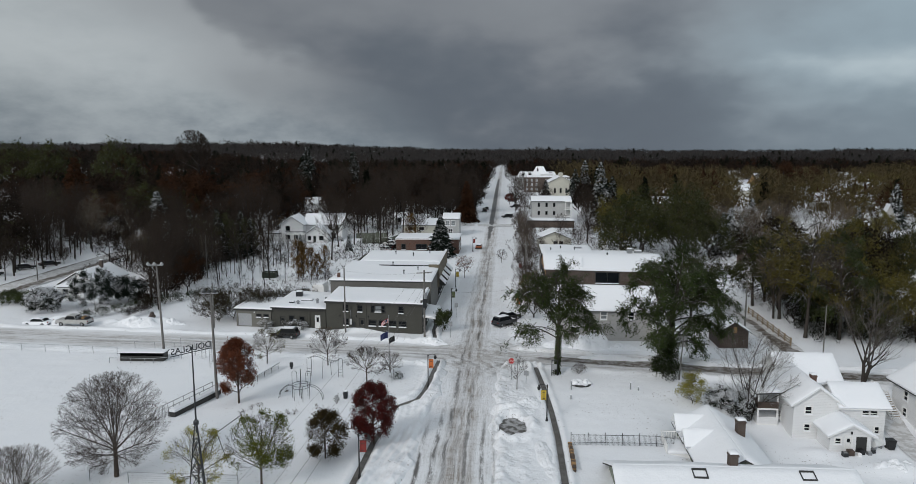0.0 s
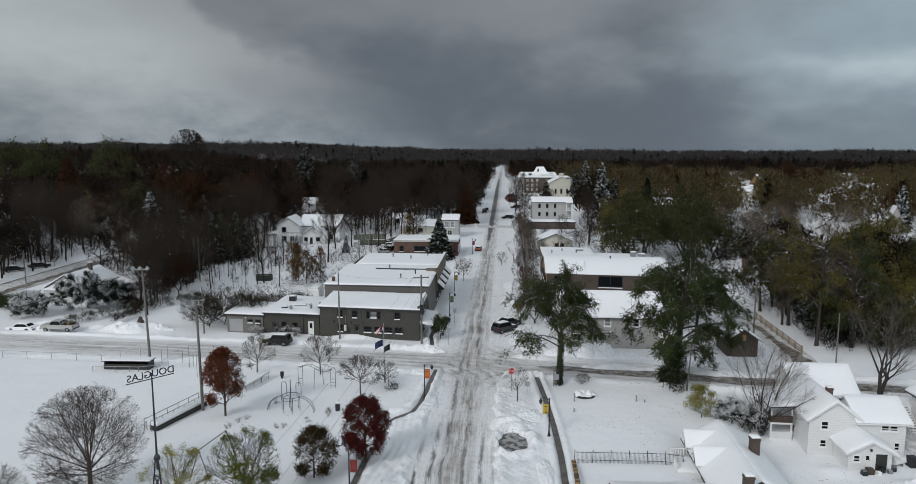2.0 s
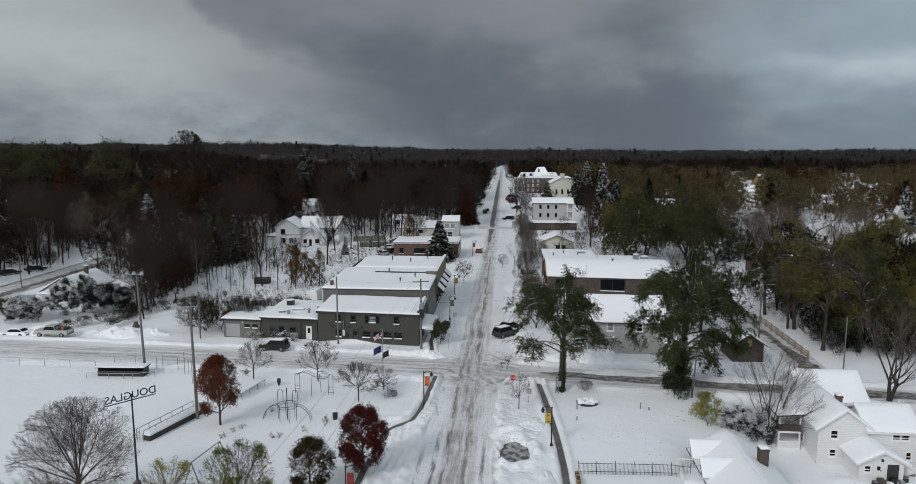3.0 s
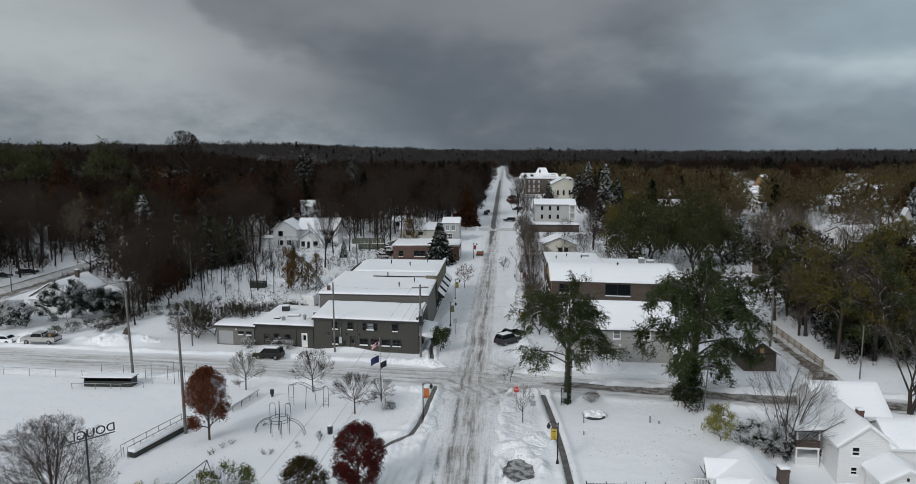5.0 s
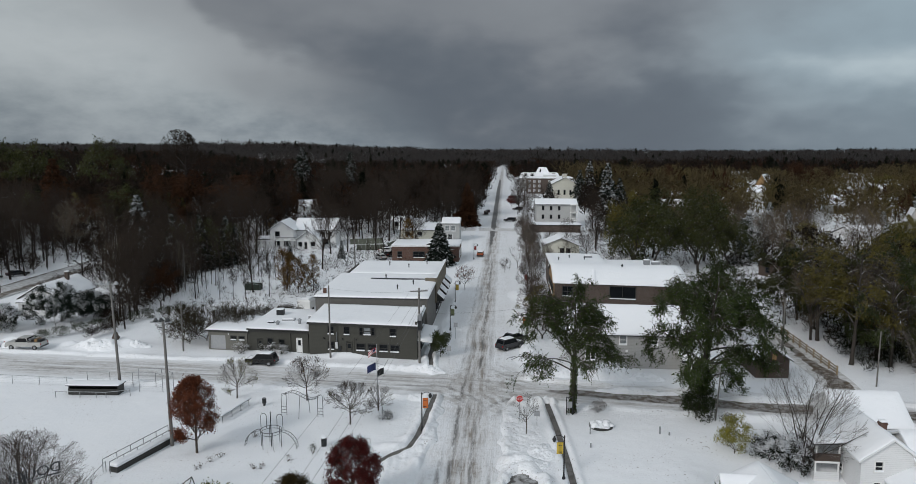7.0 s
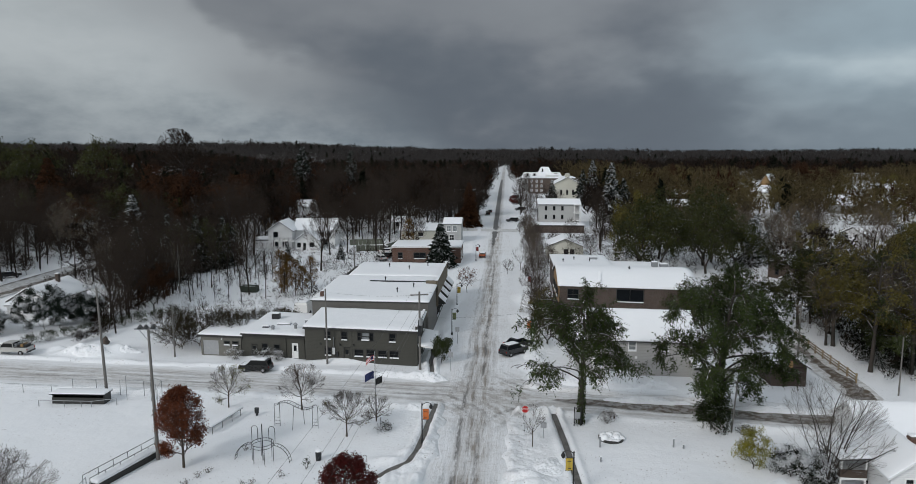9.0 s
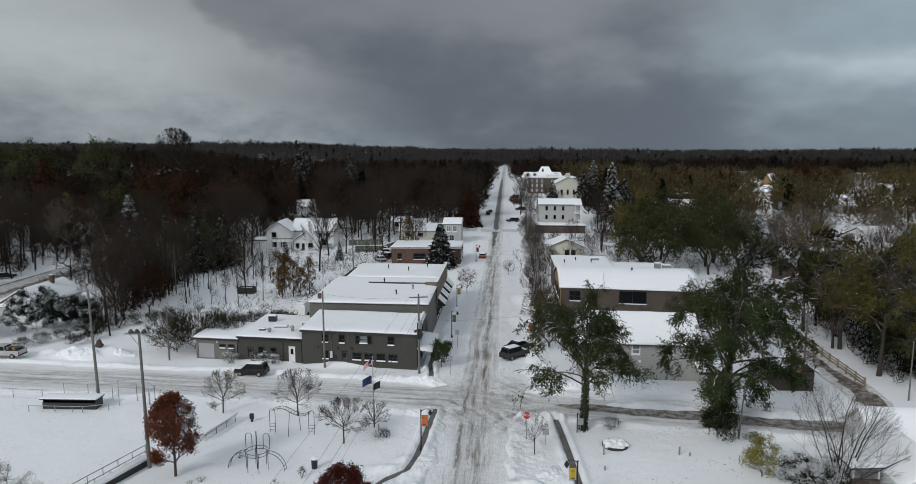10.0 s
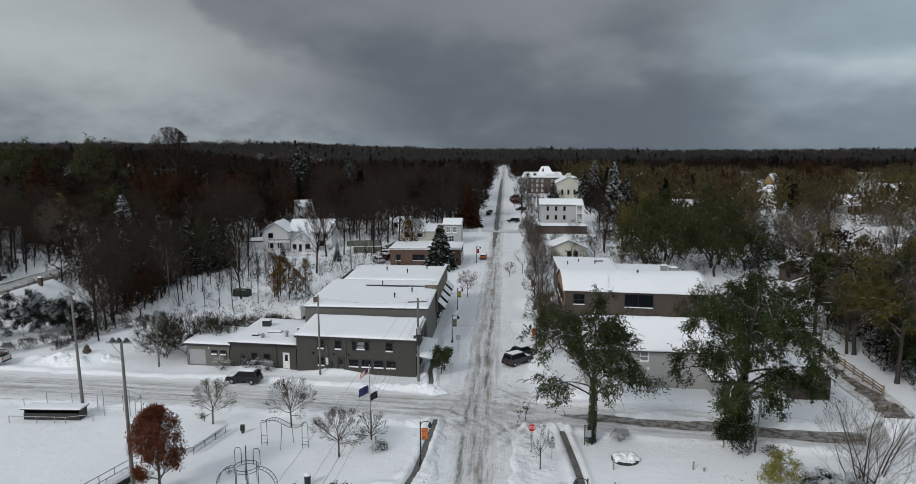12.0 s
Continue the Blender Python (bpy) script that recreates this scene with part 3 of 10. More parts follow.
# ---- ground, roads ----
def left_edge(y):
    """The west side of the driven part of the main street, from its middle."""
    return np.interp(y, (0, 70, 78, 90, 100, 140, 400), (-5.6, -4.8, -3.6, -4.4, -6.2, -6.0, -6.4))


def right_edge(y):
    return np.interp(y, (0, 60, 72, 86, 92, 102, 140, 400), (4.4, 3.3, 2.9, 3.4, 4.6, 7.4, 7.6, 7.4))


def spaced(stops):
    """Grid lines: (from, step) pairs, the last one ends it."""
    out = []
    for (a, s), (b, _) in zip(stops, stops[1:]):
        out += list(np.arange(a, b - s * 0.5, s))
    return np.array(out + [stops[-1][0]])


gx = spaced([(-3200, 200), (-800, 50), (-300, 15), (-120, 4), (-84, 1.0), (-46, 0.75), (-13, 0.14), (13, 0.65), (46, 1.0), (64, 4), (120, 15), (300, 50), (800, 200), (3200, 1)])
gy = spaced([(-900, 150), (-150, 20), (10, 4), (44, 0.2), (112, 1.2), (270, 6), (420, 25), (900, 100), (4200, 1)])
X, Y = np.meshgrid(gx, gy)
side = X - road_x(Y)
le, re = left_edge(Y), right_edge(Y)
outside = np.maximum(le - side, side - re) + 0.9 * (wave(X, Y, 1.4, 31) - 0.5) + 0.9 * (wave(X, Y, 5.0, 32) - 0.5)
cross_d = np.abs(Y - cross_y(X))
cross_hw = np.interp(X, (-80, -25, 0, 14, 60), (5.2, 4.6, 4.4, 3.2, 2.9))
c_out = cross_d - cross_hw + 0.8 * (wave(X, Y, 1.4, 33) - 0.5) + 0.8 * (wave(X, Y, 5.0, 34) - 0.5)
near = smooth01((420 - Y) / 100)
rough = wave(X, Y, 1.3, 3) * 0.6 + wave(X, Y, 0.6, 4) * 0.4
Z = terrain(X, Y) + 0.10 * (wave(X, Y, 6, 1) - 0.5) + 0.05 * (wave(X, Y, 1.6, 2) - 0.5) * near
gate = smooth01((c_out + 0.3) / 1.2)
bank = np.exp(-((outside - 0.7) / 0.75) ** 2) * (0.45 + 0.55 * wave(X, Y, 4, 7)) * (0.2 + 1.3 * rough) * 0.36
Z += bank * gate * near
gate2 = smooth01((outside + 0.3) / 1.2)
bank2 = np.exp(-((c_out - 0.6) / 0.7) ** 2) * (0.2 + 0.8 * wave(X, Y, 5, 8)) * (0.3 + 1.2 * rough) * 0.6
Z += bank2 * gate2 * (np.abs(X) < 110)
# trampled, shovelled strip between street and walks
churn = smooth01((outside + 0.2) / 0.5) * smooth01((5.0 - outside) / 2.5) * smooth01((80 - Y) / 8)
Z += churn * 0.45 * (0.42 * (rough - 0.35) + 0.25 * (wave(X, Y, 0.62, 38) - 0.4) + 0.3 * (wave(X + 0.02 * Y, Y * 0.1, 0.8, 35) - 0.4))
verge = np.maximum(smooth01((outside + 0.3) / 0.6) * smooth01((4.5 - outside) / 2.0), 0.8 * smooth01((c_out + 0.2) / 0.5) * smooth01((3.0 - c_out) / 1.6)) * (np.abs(X) < 40) * (Y < 125)
clods = 0.5 * wave(X, Y, 0.9, 61) + np.abs(wave(X, Y, 0.5, 62) - 0.5) + 0.35 * wave(X, Y, 0.28, 64)
Z += verge * (0.15 + 0.85 * wave(X, Y, 3.5, 63)) * (clods - 0.35) * 0.22 + smooth01((X + 10.5) / 1.5) * smooth01((-3.6 - X) / 1.2) * smooth01((Y - 44) / 6) * smooth01((75 - Y) / 5) * 0.07 * np.sin((X + 7 + 0.02 * (Y - 60) ** 2 * 0.5 - 0.22 * (Y - 60)) * 2 * np.pi / 0.8) * (0.4 + wave(X, Y, 3.0, 66))
sink = np.maximum(smooth01((-outside + 0.1) / 0.4), smooth01((-c_out + 0.1) / 0.4))
Z = Z * (1 - 0.9 * sink * (np.abs(terrain(X, Y)) < 1)) - 0.10 * sink


def mound(cx, cy, rx, ry, h):
    global Z
    d = ((X - cx) / rx) ** 2 + ((Y - cy) / ry) ** 2
    Z = Z + np.exp(-d * 1.6) * h * (0.7 + 0.6 * rough)


for m in ((-56, 108.5, 4.5, 1.8, 1.5), (-52, 110, 3, 1.6, 0.9), (4.6, 72.0, 2.0, 1.3, 0.75), (6.9, 67.5, 0.9, 1.8, 0.45),
          (-18, 105.3, 5, 1.0, 0.7), (-28, 107.3, 5, 0.9, 0.5), (-6, 99.2, 2.4, 1.2, 0.6), (9.5, 99.5, 2.2, 1.6, 0.8), (7.5, 104, 1.6, 3, 0.6), (8.5, 130, 2.2, 6, 1.0), (9.5, 146, 2.0, 5, 0.9),
          (-6.2, 77.2, 1.6, 1.2, 0.5), (-8.5, 75.5, 1.6, 1.0, 0.4), (42, 62.5, 4, 2.0, 0.7), (36, 66, 2, 1.4, 0.4), (-71, 111.5, 3.4, 1.3, 0.8), (-61.5, 110.2, 2.2, 1.0, 0.7)):
    mound(*m)
hole = ((X - 4.5) / 1.6) ** 2 + ((Y - 67.6 - 0.25 * (X - 4.5)) / 2.2) ** 2 + 0.8 * (wave(X, Y, 0.8, 36) - 0.5)
Z += np.exp(-((hole - 1.9) / 0.8) ** 2) * 0.4 * (0.3 + rough)
Z = np.where(hole < 1.05, -0.16, Z)
# cleared walks are cut into the snow
WALKS = (
    ((-4.4, 90.2), (-4.9, 86.0), (-5.3, 81.2), (-5.7, 77.8), (-6.3, 75.4), (-7.9, 73.8), (-9.0, 72.0)),
    ((-9.4, 66.0), (-9.8, 63.8), (-10.1, 59.5), (-10.5, 54.0), (-10.9, 46.0)),
    ((8.6, 88.6), (8.8, 87.0), (9.05, 80.4), (9.15, 72.0), (9.0, 64.8), (8.5, 56.0), (8.0, 46.0)),
    ((-5.6, 99.2), (-5.7, 102.5), (-6.1, 106.0), (-5.9, 110.0)),
)


def walk_distance(px, py):
    d = np.full(np.shape(px), 99.0)
    for line in WALKS:
        for (x0, y0), (x1, y1) in zip(line, line[1:]):
            u = np.clip(((px - x0) * (x1 - x0) + (py - y0) * (y1 - y0)) / ((x1 - x0) ** 2 + (y1 - y0) ** 2), 0, 1)
            d = np.minimum(d, np.hypot(px - x0 - u * (x1 - x0), py - y0 - u * (y1 - y0)))
    return d


wd = walk_distance(X, Y)
Z += np.exp(-((wd - 0.75) / 0.35) ** 2) * 0.22 * (0.4 + rough)
Z = np.where(wd < 0.36, np.minimum(Z, terrain(X, Y) - 0.12), Z)
rows, cols = X.shape
idx = np.arange(rows * cols).reshape(rows, cols)
quads = np.stack([idx[:-1, :-1], idx[:-1, 1:], idx[1:, 1:], idx[1:, :-1]], -1).reshape(-1, 4)
lone("ground", (np.stack([X, Y, Z], -1).reshape(-1, 3), quads), "ground_snow", (0, 0, 0), "snow-covered ground with plowed banks beside the streets", "ground", kind="structure", smooth=True)


def strip(name, pts, w0, w1, lift, mat, label, step=0.5, across=14, rut=0.04, kind="structure", category="road", ragged=0.0):
    """A road surface along a line, with shallow ruts."""
    pts = np.array(pts, float)
    seg = np.r_[0, np.cumsum(np.hypot(*np.diff(pts, axis=0).T))]
    s = np.arange(0, seg[-1] + step, step).clip(0, seg[-1])
    cx, cy = np.interp(s, seg, pts[:, 0]), np.interp(s, seg, pts[:, 1])
    tx, ty = np.gradient(cx), np.gradient(cy)
    ln = np.hypot(tx, ty) + 1e-9
    nx, ny = ty / ln, -tx / ln
    a = np.interp(s, seg, w0) if np.ndim(w0) else np.full_like(s, w0)
    b = np.interp(s, seg, w1) if np.ndim(w1) else np.full_like(s, w1)
    a, b = a + ragged * (wave(s, s * 0 + 3, 1.1, 51) - 0.5) * 2, b + ragged * (wave(s, s * 0 + 9, 1.3, 52) - 0.5) * 2
    u = np.linspace(0, 1, across + 1)[None, :]
    off = a[:, None] * (1 - u) + b[:, None] * u
    x, y = cx[:, None] + nx[:, None] * off, cy[:, None] + ny[:, None] * off
    z = terrain(x, y) + lift + rut * (wave(off * 1.0, np.broadcast_to(s[:, None] * 0.12, off.shape), 0.55, 21) - 0.5) + rut * (wave(x, y, 0.9, 22) - 0.5)
    i = np.arange(x.size).reshape(x.shape)
    f = np.stack([i[:-1, :-1], i[:-1, 1:], i[1:, 1:], i[1:, :-1]], -1).reshape(-1, 4)
    return lone(name, (np.stack([x, y, z], -1).reshape(-1, 3), f), mat, (0, 0, 0), label, category, kind=kind, smooth=True)


ys = np.array([-90, 60, 70, 78, 86, 92, 102, 140, 270, 420])
strip("main_road", [(float(road_x(y)), y) for y in ys], left_edge(ys) - 0.4, right_edge(ys) + 0.4, 0.0, "road", "main street of packed snow with grey tyre lanes", 0.45, 36)
far = np.array([419, 600, 840])
strip("main_road_far", [(float(road_x(y)), y) for y in far], -5.0, 5.6, 0.02, "road", "far stretch of the snowy main street", 8.0, 6)
ty = np.array([215, 250, 330, 420, 520, 640])
strip("worn_lane", [(float(road_x(y)), y) for y in ty], np.array([-1.3, -1.9, -2.1, -2.4, -2.4, -2.2]), np.array([-1.0, -0.2, -0.1, -0.2, -0.4, -0.6]), 0.07, "worn_lane", "dark worn wheel lane of the far street", 1.5, 5, 0.03, ragged=0.4)
cx_line = np.array([-395, -200, -75, -50, -28, -12, -2, 6, 16, 34, 60, 120, 250])
strip("cross_road", [(float(x), float(cross_y(x))) for x in cx_line], -np.interp(cx_line, (-80, -25, 0, 14, 60), (5.6, 5.0, 4.8, 3.6, 3.3)), np.interp(cx_line, (-80, -25, 0, 14, 60), (5.6, 5.0, 4.8, 3.6, 3.3)), -0.045, "road", "snow-covered side street crossing the main street", 0.6, 20)
# the bare wet lane of the side street
bare = np.array([9, 12, 16, 24, 34, 46, 60, 120])
strip("bare_lane", [(float(x), float(cross_y(x))) for x in bare], np.array([0.0, -1.0, -1.5, -1.9, -2.0, -1.7, -1.2, -0.8]), np.array([0.1, 0.6, 0.8, 0.9, 1.0, 1.0, 0.7, 0.6]), 0.03, "wet_lane", "strip of bare wet asphalt along the side street", 0.35, 6, 0.03, ragged=0.22)
strip("side_lane", [(44.6, 87.5), (45.8, 92), (46.6, 97), (47.4, 110), (48.2, 122), (49.5, 140), (52, 160)], -2.2, 2.2, 0.06, "lane_snow", "narrow snowy lane with wheel tracks", 0.6, 10)
strip("lane_track", [(44.6, 86.6), (45.2, 89.5), (46.3, 94), (47.0, 100), (47.6, 110), (48.0, 120)], np.array([-2.4, -1.5, -1.3, -1.1, -0.8, -0.3]), np.array([2.6, 1.6, 1.2, 0.7, 0.4, 0.0]), 0.10, "wet_lane", "bare wet wheel track at the mouth of the lane", 0.35, 6, 0.03, ragged=0.5)
strip("west_street", [(-98.6, 104), (-98.3, 135), (-98.0, 165), (-97.5, 205)], -4.2, 4.2, 0.14, "lane_snow", "snowy side street beyond the west house", 1.0, 10)
strip("west_track", [(-98.6, 108), (-98.3, 135), (-98.0, 165), (-97.5, 190)], 1.2, 3.4, 0.19, "wet_lane", "bare wet wheel lane of the west street", 0.6, 6, 0.03, ragged=0.5)
strip("west_kerb_track", [(-98.6, 112), (-98.3, 135), (-98.0, 165), (-97.5, 190)], -3.9, -3.4, 0.19, "wet_lane", "dark wet gutter line of the west street", 0.6, 4, 0.03, ragged=0.3)
strip("next_crossing", [(-120, 268), (-20, 260), (8, 257), (40, 253), (130, 244)], -4.0, 4.0, 0.08, "lane_snow", "snowy crossing street further on", 2.0, 6)
strip("east_drive", [(49.5, 80), (48.2, 74), (46.6, 67), (45.8, 60)], -1.3, 1.3, 0.10, "lane_snow", "wet drive beside the east house", 0.6, 6)
for n, line in enumerate(WALKS):
    strip("cleared_walk", line, -0.3, 0.3, 0.02, "concrete", "shovelled wet concrete walk between snowbanks", 0.35, 4, 0.02, "structure", "pavement")

# ---- buildings ----
class Plan:
    """A footprint with its own axes: a along the front, b to the back, c up, from the origin o."""

    def __init__(self, o, angle, w, d, skew=None):
        self.o, self.w, self.d = o, w, d
        t = math.radians(angle)
        self.u = (math.cos(t), math.sin(t))
        t = t + math.pi / 2 if skew is None else math.radians(90 + skew)
        self.s = (math.cos(t), math.sin(t))

    def __call__(self, a, b, c):
        return (a * self.u[0] + b * self.s[0], a * self.u[1] + b * self.s[1], c)

    def wall(self, side):
        """The side's length and a map from along, up, out."""
        w, d = self.w, self.d
        return {
            "front": (w, lambda s, z, n: self(s, -n, z)),
            "back": (w, lambda s, z, n: self(w - s, d + n, z)),
            "right": (d, lambda s, z, n: self(w + n, s, z)),
            "left": (d, lambda s, z, n: self(-n, d - s, z)),
        }[side]


def panel(b, at, length, z0, z1, holes, thick=0.25, start=0.0):
    """A wall of one piece with its openings cut through."""
    ss = sorted({start, length, *[h[0] for h in holes], *[h[1] for h in holes]})
    zs = sorted({z0, z1, *[h[2] for h in holes], *[h[3] for h in holes]})
    ns, nz, k = len(ss), len(zs), len(b.v)
    b.v += [at(s, z, n) for n in (0, -thick) for z in zs for s in ss]
    v = lambda i, j, m: k + (m * nz + j) * ns + i
    solid = lambda i, j: 0 <= i < ns - 1 and 0 <= j < nz - 1 and not any(h[0] < (ss[i] + ss[i + 1]) / 2 < h[1] and h[2] < (zs[j] + zs[j + 1]) / 2 < h[3] for h in holes)
    for i in range(ns - 1):
        for j in range(nz - 1):
            if not solid(i, j):
                continue
            b.f += [(v(i, j, 0), v(i + 1, j, 0), v(i + 1, j + 1, 0), v(i, j + 1, 0)), (v(i, j + 1, 1), v(i + 1, j + 1, 1), v(i + 1, j, 1), v(i, j, 1))]
            for di, dj, p, q in ((-1, 0, (i, j + 1), (i, j)), (1, 0, (i + 1, j), (i + 1, j + 1)), (0, -1, (i, j), (i + 1, j)), (0, 1, (i + 1, j + 1), (i, j + 1))):
                if not solid(i + di, j + dj):
                    b.f.append((v(*p, 0), v(*p, 1), v(*q, 1), v(*q, 0)))


def bar(b, at, s0, s1, z0, z1, n0, n1):
    b.hexa([at(s0, z0, n1), at(s1, z0, n1), at(s1, z0, n0), at(s0, z0, n0), at(s0, z1, n1), at(s1, z1, n1), at(s1, z1, n0), at(s0, z1, n0)])


def window(parent, at, s0, s1, z0, z1, trim="white_trim", glass="glass", sill=True, cross=True, wide=0.1):
    f = B()
    sm, zm = (s0 + s1) / 2, (z0 + z1) / 2
    cols = [(s0 + 0.03, sm - 0.03), (sm + 0.03, s1 - 0.03)] if s1 - s0 > 1.3 else [(s0 + 0.03, s1 - 0.03)]
    rows_ = [(z0 + 0.03, zm - 0.025), (zm + 0.025, z1 - 0.03)] if cross else [(z0 + 0.03, z1 - 0.03)]
    panel(f, lambda q, z, n: at(q, z, n + 0.045), s1 + wide, z0 - wide, z1 + wide, [(*c, *r) for c in cols for r in rows_], 0.14, s0 - wide)
    w = part("window", f, trim, parent)
    part("pane", bar_of(at, s0, s1, z0, z1, -0.14, -0.1), glass, w)
    if sill:
        part("sill_snow", bar_of(at, s0 - 0.04, s1 + 0.04, z0 + 0.03, z0 + 0.17, -0.04, 0.14), "snow", w)
    return w


def bar_of(at, s0, s1, z0, z1, n0, n1):
    b = B()
    bar(b, at, s0, s1, z0, z1, n0, n1)
    return b


def door(parent, at, s0, s1, z0, z1, mat="white_trim", trim="white_trim", lite=True):
    d = part("door", bar_of(at, s0 + 0.06, s1 - 0.06, z0, z1 - 0.06, -0.12, -0.06), mat, parent)
    f = B()
    bar(f, at, s0 - 0.06, s0 + 0.06, z0, z1, -0.1, 0.04)
    bar(f, at, s1 - 0.06, s1 + 0.06, z0, z1, -0.1, 0.04)
    bar(f, at, s0 - 0.06, s1 + 0.06, z1, z1 + 0.1, -0.1, 0.05)
    part("door_frame", f, trim, d)
    if lite:
        part("door_pane", bar_of(at, s0 + 0.2, s1 - 0.2, z0 + 1.05, z1 - 0.25, -0.07, -0.05), "glass", d)
    part("door_handle", bar_of(at, s1 - 0.18, s1 - 0.12, z0 + 0.95, z0 + 1.1, -0.06, 0.0), "steel", d)
    return d


def snow_on(b, p00, p10, p11, p01, thick=0.22, cell=0.7, seed=1, round_=0.5):
    """A soft snow blanket over a four-cornered surface."""
    p00, p10, p11, p01 = (np.array(p, float) for p in (p00, p10, p11, p01))
    lu, lw = max(np.linalg.norm(p10 - p00), np.linalg.norm(p11 - p01)), max(np.linalg.norm(p01 - p00), np.linalg.norm(p11 - p10))
    nu, nw = max(4, min(40, int(lu / cell))), max(4, min(40, int(lw / cell)))
    uu, ww = np.linspace(0, 1, nu + 1), np.linspace(0, 1, nw + 1)
    # crowd the outer lines towards the rim, so that it rounds off
    uu = np.r_[0, np.minimum(0.12, 0.10 / lu), uu[1:-1], 1 - np.minimum(0.12, 0.10 / lu), 1]
    ww = np.r_[0, np.minimum(0.12, 0.10 / lw), ww[1:-1], 1 - np.minimum(0.12, 0.10 / lw), 1]
    uu, ww = np.sort(uu), np.sort(ww)
    U, W = np.meshgrid(uu, ww)
    P = p00 * ((1 - U) * (1 - W))[..., None] + p10 * (U * (1 - W))[..., None] + p11 * (U * W)[..., None] + p01 * ((1 - U) * W)[..., None]
    rim = np.minimum(np.minimum(U, 1 - U) * lu, np.minimum(W, 1 - W) * lw)
    h = thick * (0.45 + 0.55 * np.sqrt(np.clip(rim / round_, 0, 1))) * (0.82 + 0.36 * wave(P[..., 0] + seed * 7.3, P[..., 1], 1.7, seed)) + 0.03 * wave(P[..., 0], P[..., 1], 0.8, seed + 5)
    T = P.copy()
    T[..., 2] += h
    n, m = U.shape
    k = len(b.v)
    i = np.arange(n * m).reshape(n, m) + k
    b.v += [tuple(p) for p in T.reshape(-1, 3)]
    b.f += [tuple(int(q) for q in f) for f in np.stack([i[:-1, :-1], i[:-1, 1:], i[1:, 1:], i[1:, :-1]], -1).reshape(-1, 4)]
    ring = [(0, c) for c in range(m)] + [(r, m - 1) for r in range(1, n)] + [(n - 1, c) for c in range(m - 2, -1, -1)] + [(r, 0) for r in range(n - 2, 0, -1)]
    k2 = len(b.v)
    b.v += [tuple(P[r, c] + np.array((0, 0, -0.02))) for r, c in ring]
    q = len(ring)
    b.f += [(k2 + j, k2 + (j + 1) % q, int(i[ring[(j + 1) % q]]), int(i[ring[j]])) for j in range(q)]
    b.f.append(tuple(k2 + j for j in range(q - 1, -1, -1)))
    return b


def slab(b, p00, p10, p11, p01, t):
    """A plank of thickness t below four corners."""
    return b.hexa([(x, y, z - t) for x, y, z in (p00, p10, p11, p01)] + [p00, p10, p11, p01])


def gable_roof(parent, pl, z, rise, over=0.45, along=True, mat="roofing", wall="white_siding", snow=0.24, seed=1, thick=0.14, fascia=""):
    """A pitched roof: along=True has its ridge parallel to the front."""
    w, d = pl.w, pl.d
    r, s = B(), B()
    if along:
        k = rise / (d / 2)
        lo, top = z - k * over, z + rise
        planes = [[pl(-over, -over, lo), pl(w + over, -over, lo), pl(w + over, d / 2, top), pl(-over, d / 2, top)],
                  [pl(w + over, d + over, lo), pl(-over, d + over, lo), pl(-over, d / 2, top), pl(w + over, d / 2, top)]]
        tri = [[(0.02, 0), (0.02, d), (0.02, d / 2)], [(w - 0.02, d), (w - 0.02, 0), (w - 0.02, d / 2)]]
    else:
        k = rise / (w / 2)
        lo, top = z - k * over, z + rise
        planes = [[pl(-over, d + over, lo), pl(-over, -over, lo), pl(w / 2, -over, top), pl(w / 2, d + over, top)],
                  [pl(w + over, -over, lo), pl(w + over, d + over, lo), pl(w / 2, d + over, top), pl(w / 2, -over, top)]]
        tri = [[(0, 0.02), (w, 0.02), (w / 2, 0.02)], [(w, d - 0.02), (0, d - 0.02), (w / 2, d - 0.02)]]
    for p in planes:
        q = [(x, y, c + thick) for x, y, c in p]
        slab(r, *q, thick)
        snow_on(s, *[(x, y, c + 0.004) for x, y, c in q], snow, 0.8, seed)
    for t in tri:
        g = B()
        a, b2, c = pl(*t[0], z - 0.02), pl(*t[1], z - 0.02), pl(*t[2], z + rise - 0.04)
        inner = (0, 0.22) if not along else (0.22, 0)
        sgn = 1 if (t[0][0] < 0.5 and along) or (t[0][1] < 0.5 and not along) else -1
        off = pl(inner[0] * sgn, inner[1] * sgn, 0)
        back = [(p[0] + off[0], p[1] + off[1], p[2]) for p in (a, b2, c)]
        g.add([a, b2, c, *back], [(0, 1, 2), (5, 4, 3), (0, 3, 4, 1), (1, 4, 5, 2), (2, 5, 3, 0)])
        part("gable", g, wall, parent)
    part("roof", r, mat, parent)
    part("roof_snow", s, "snow", parent, "thick even snow blanket", smooth=True)


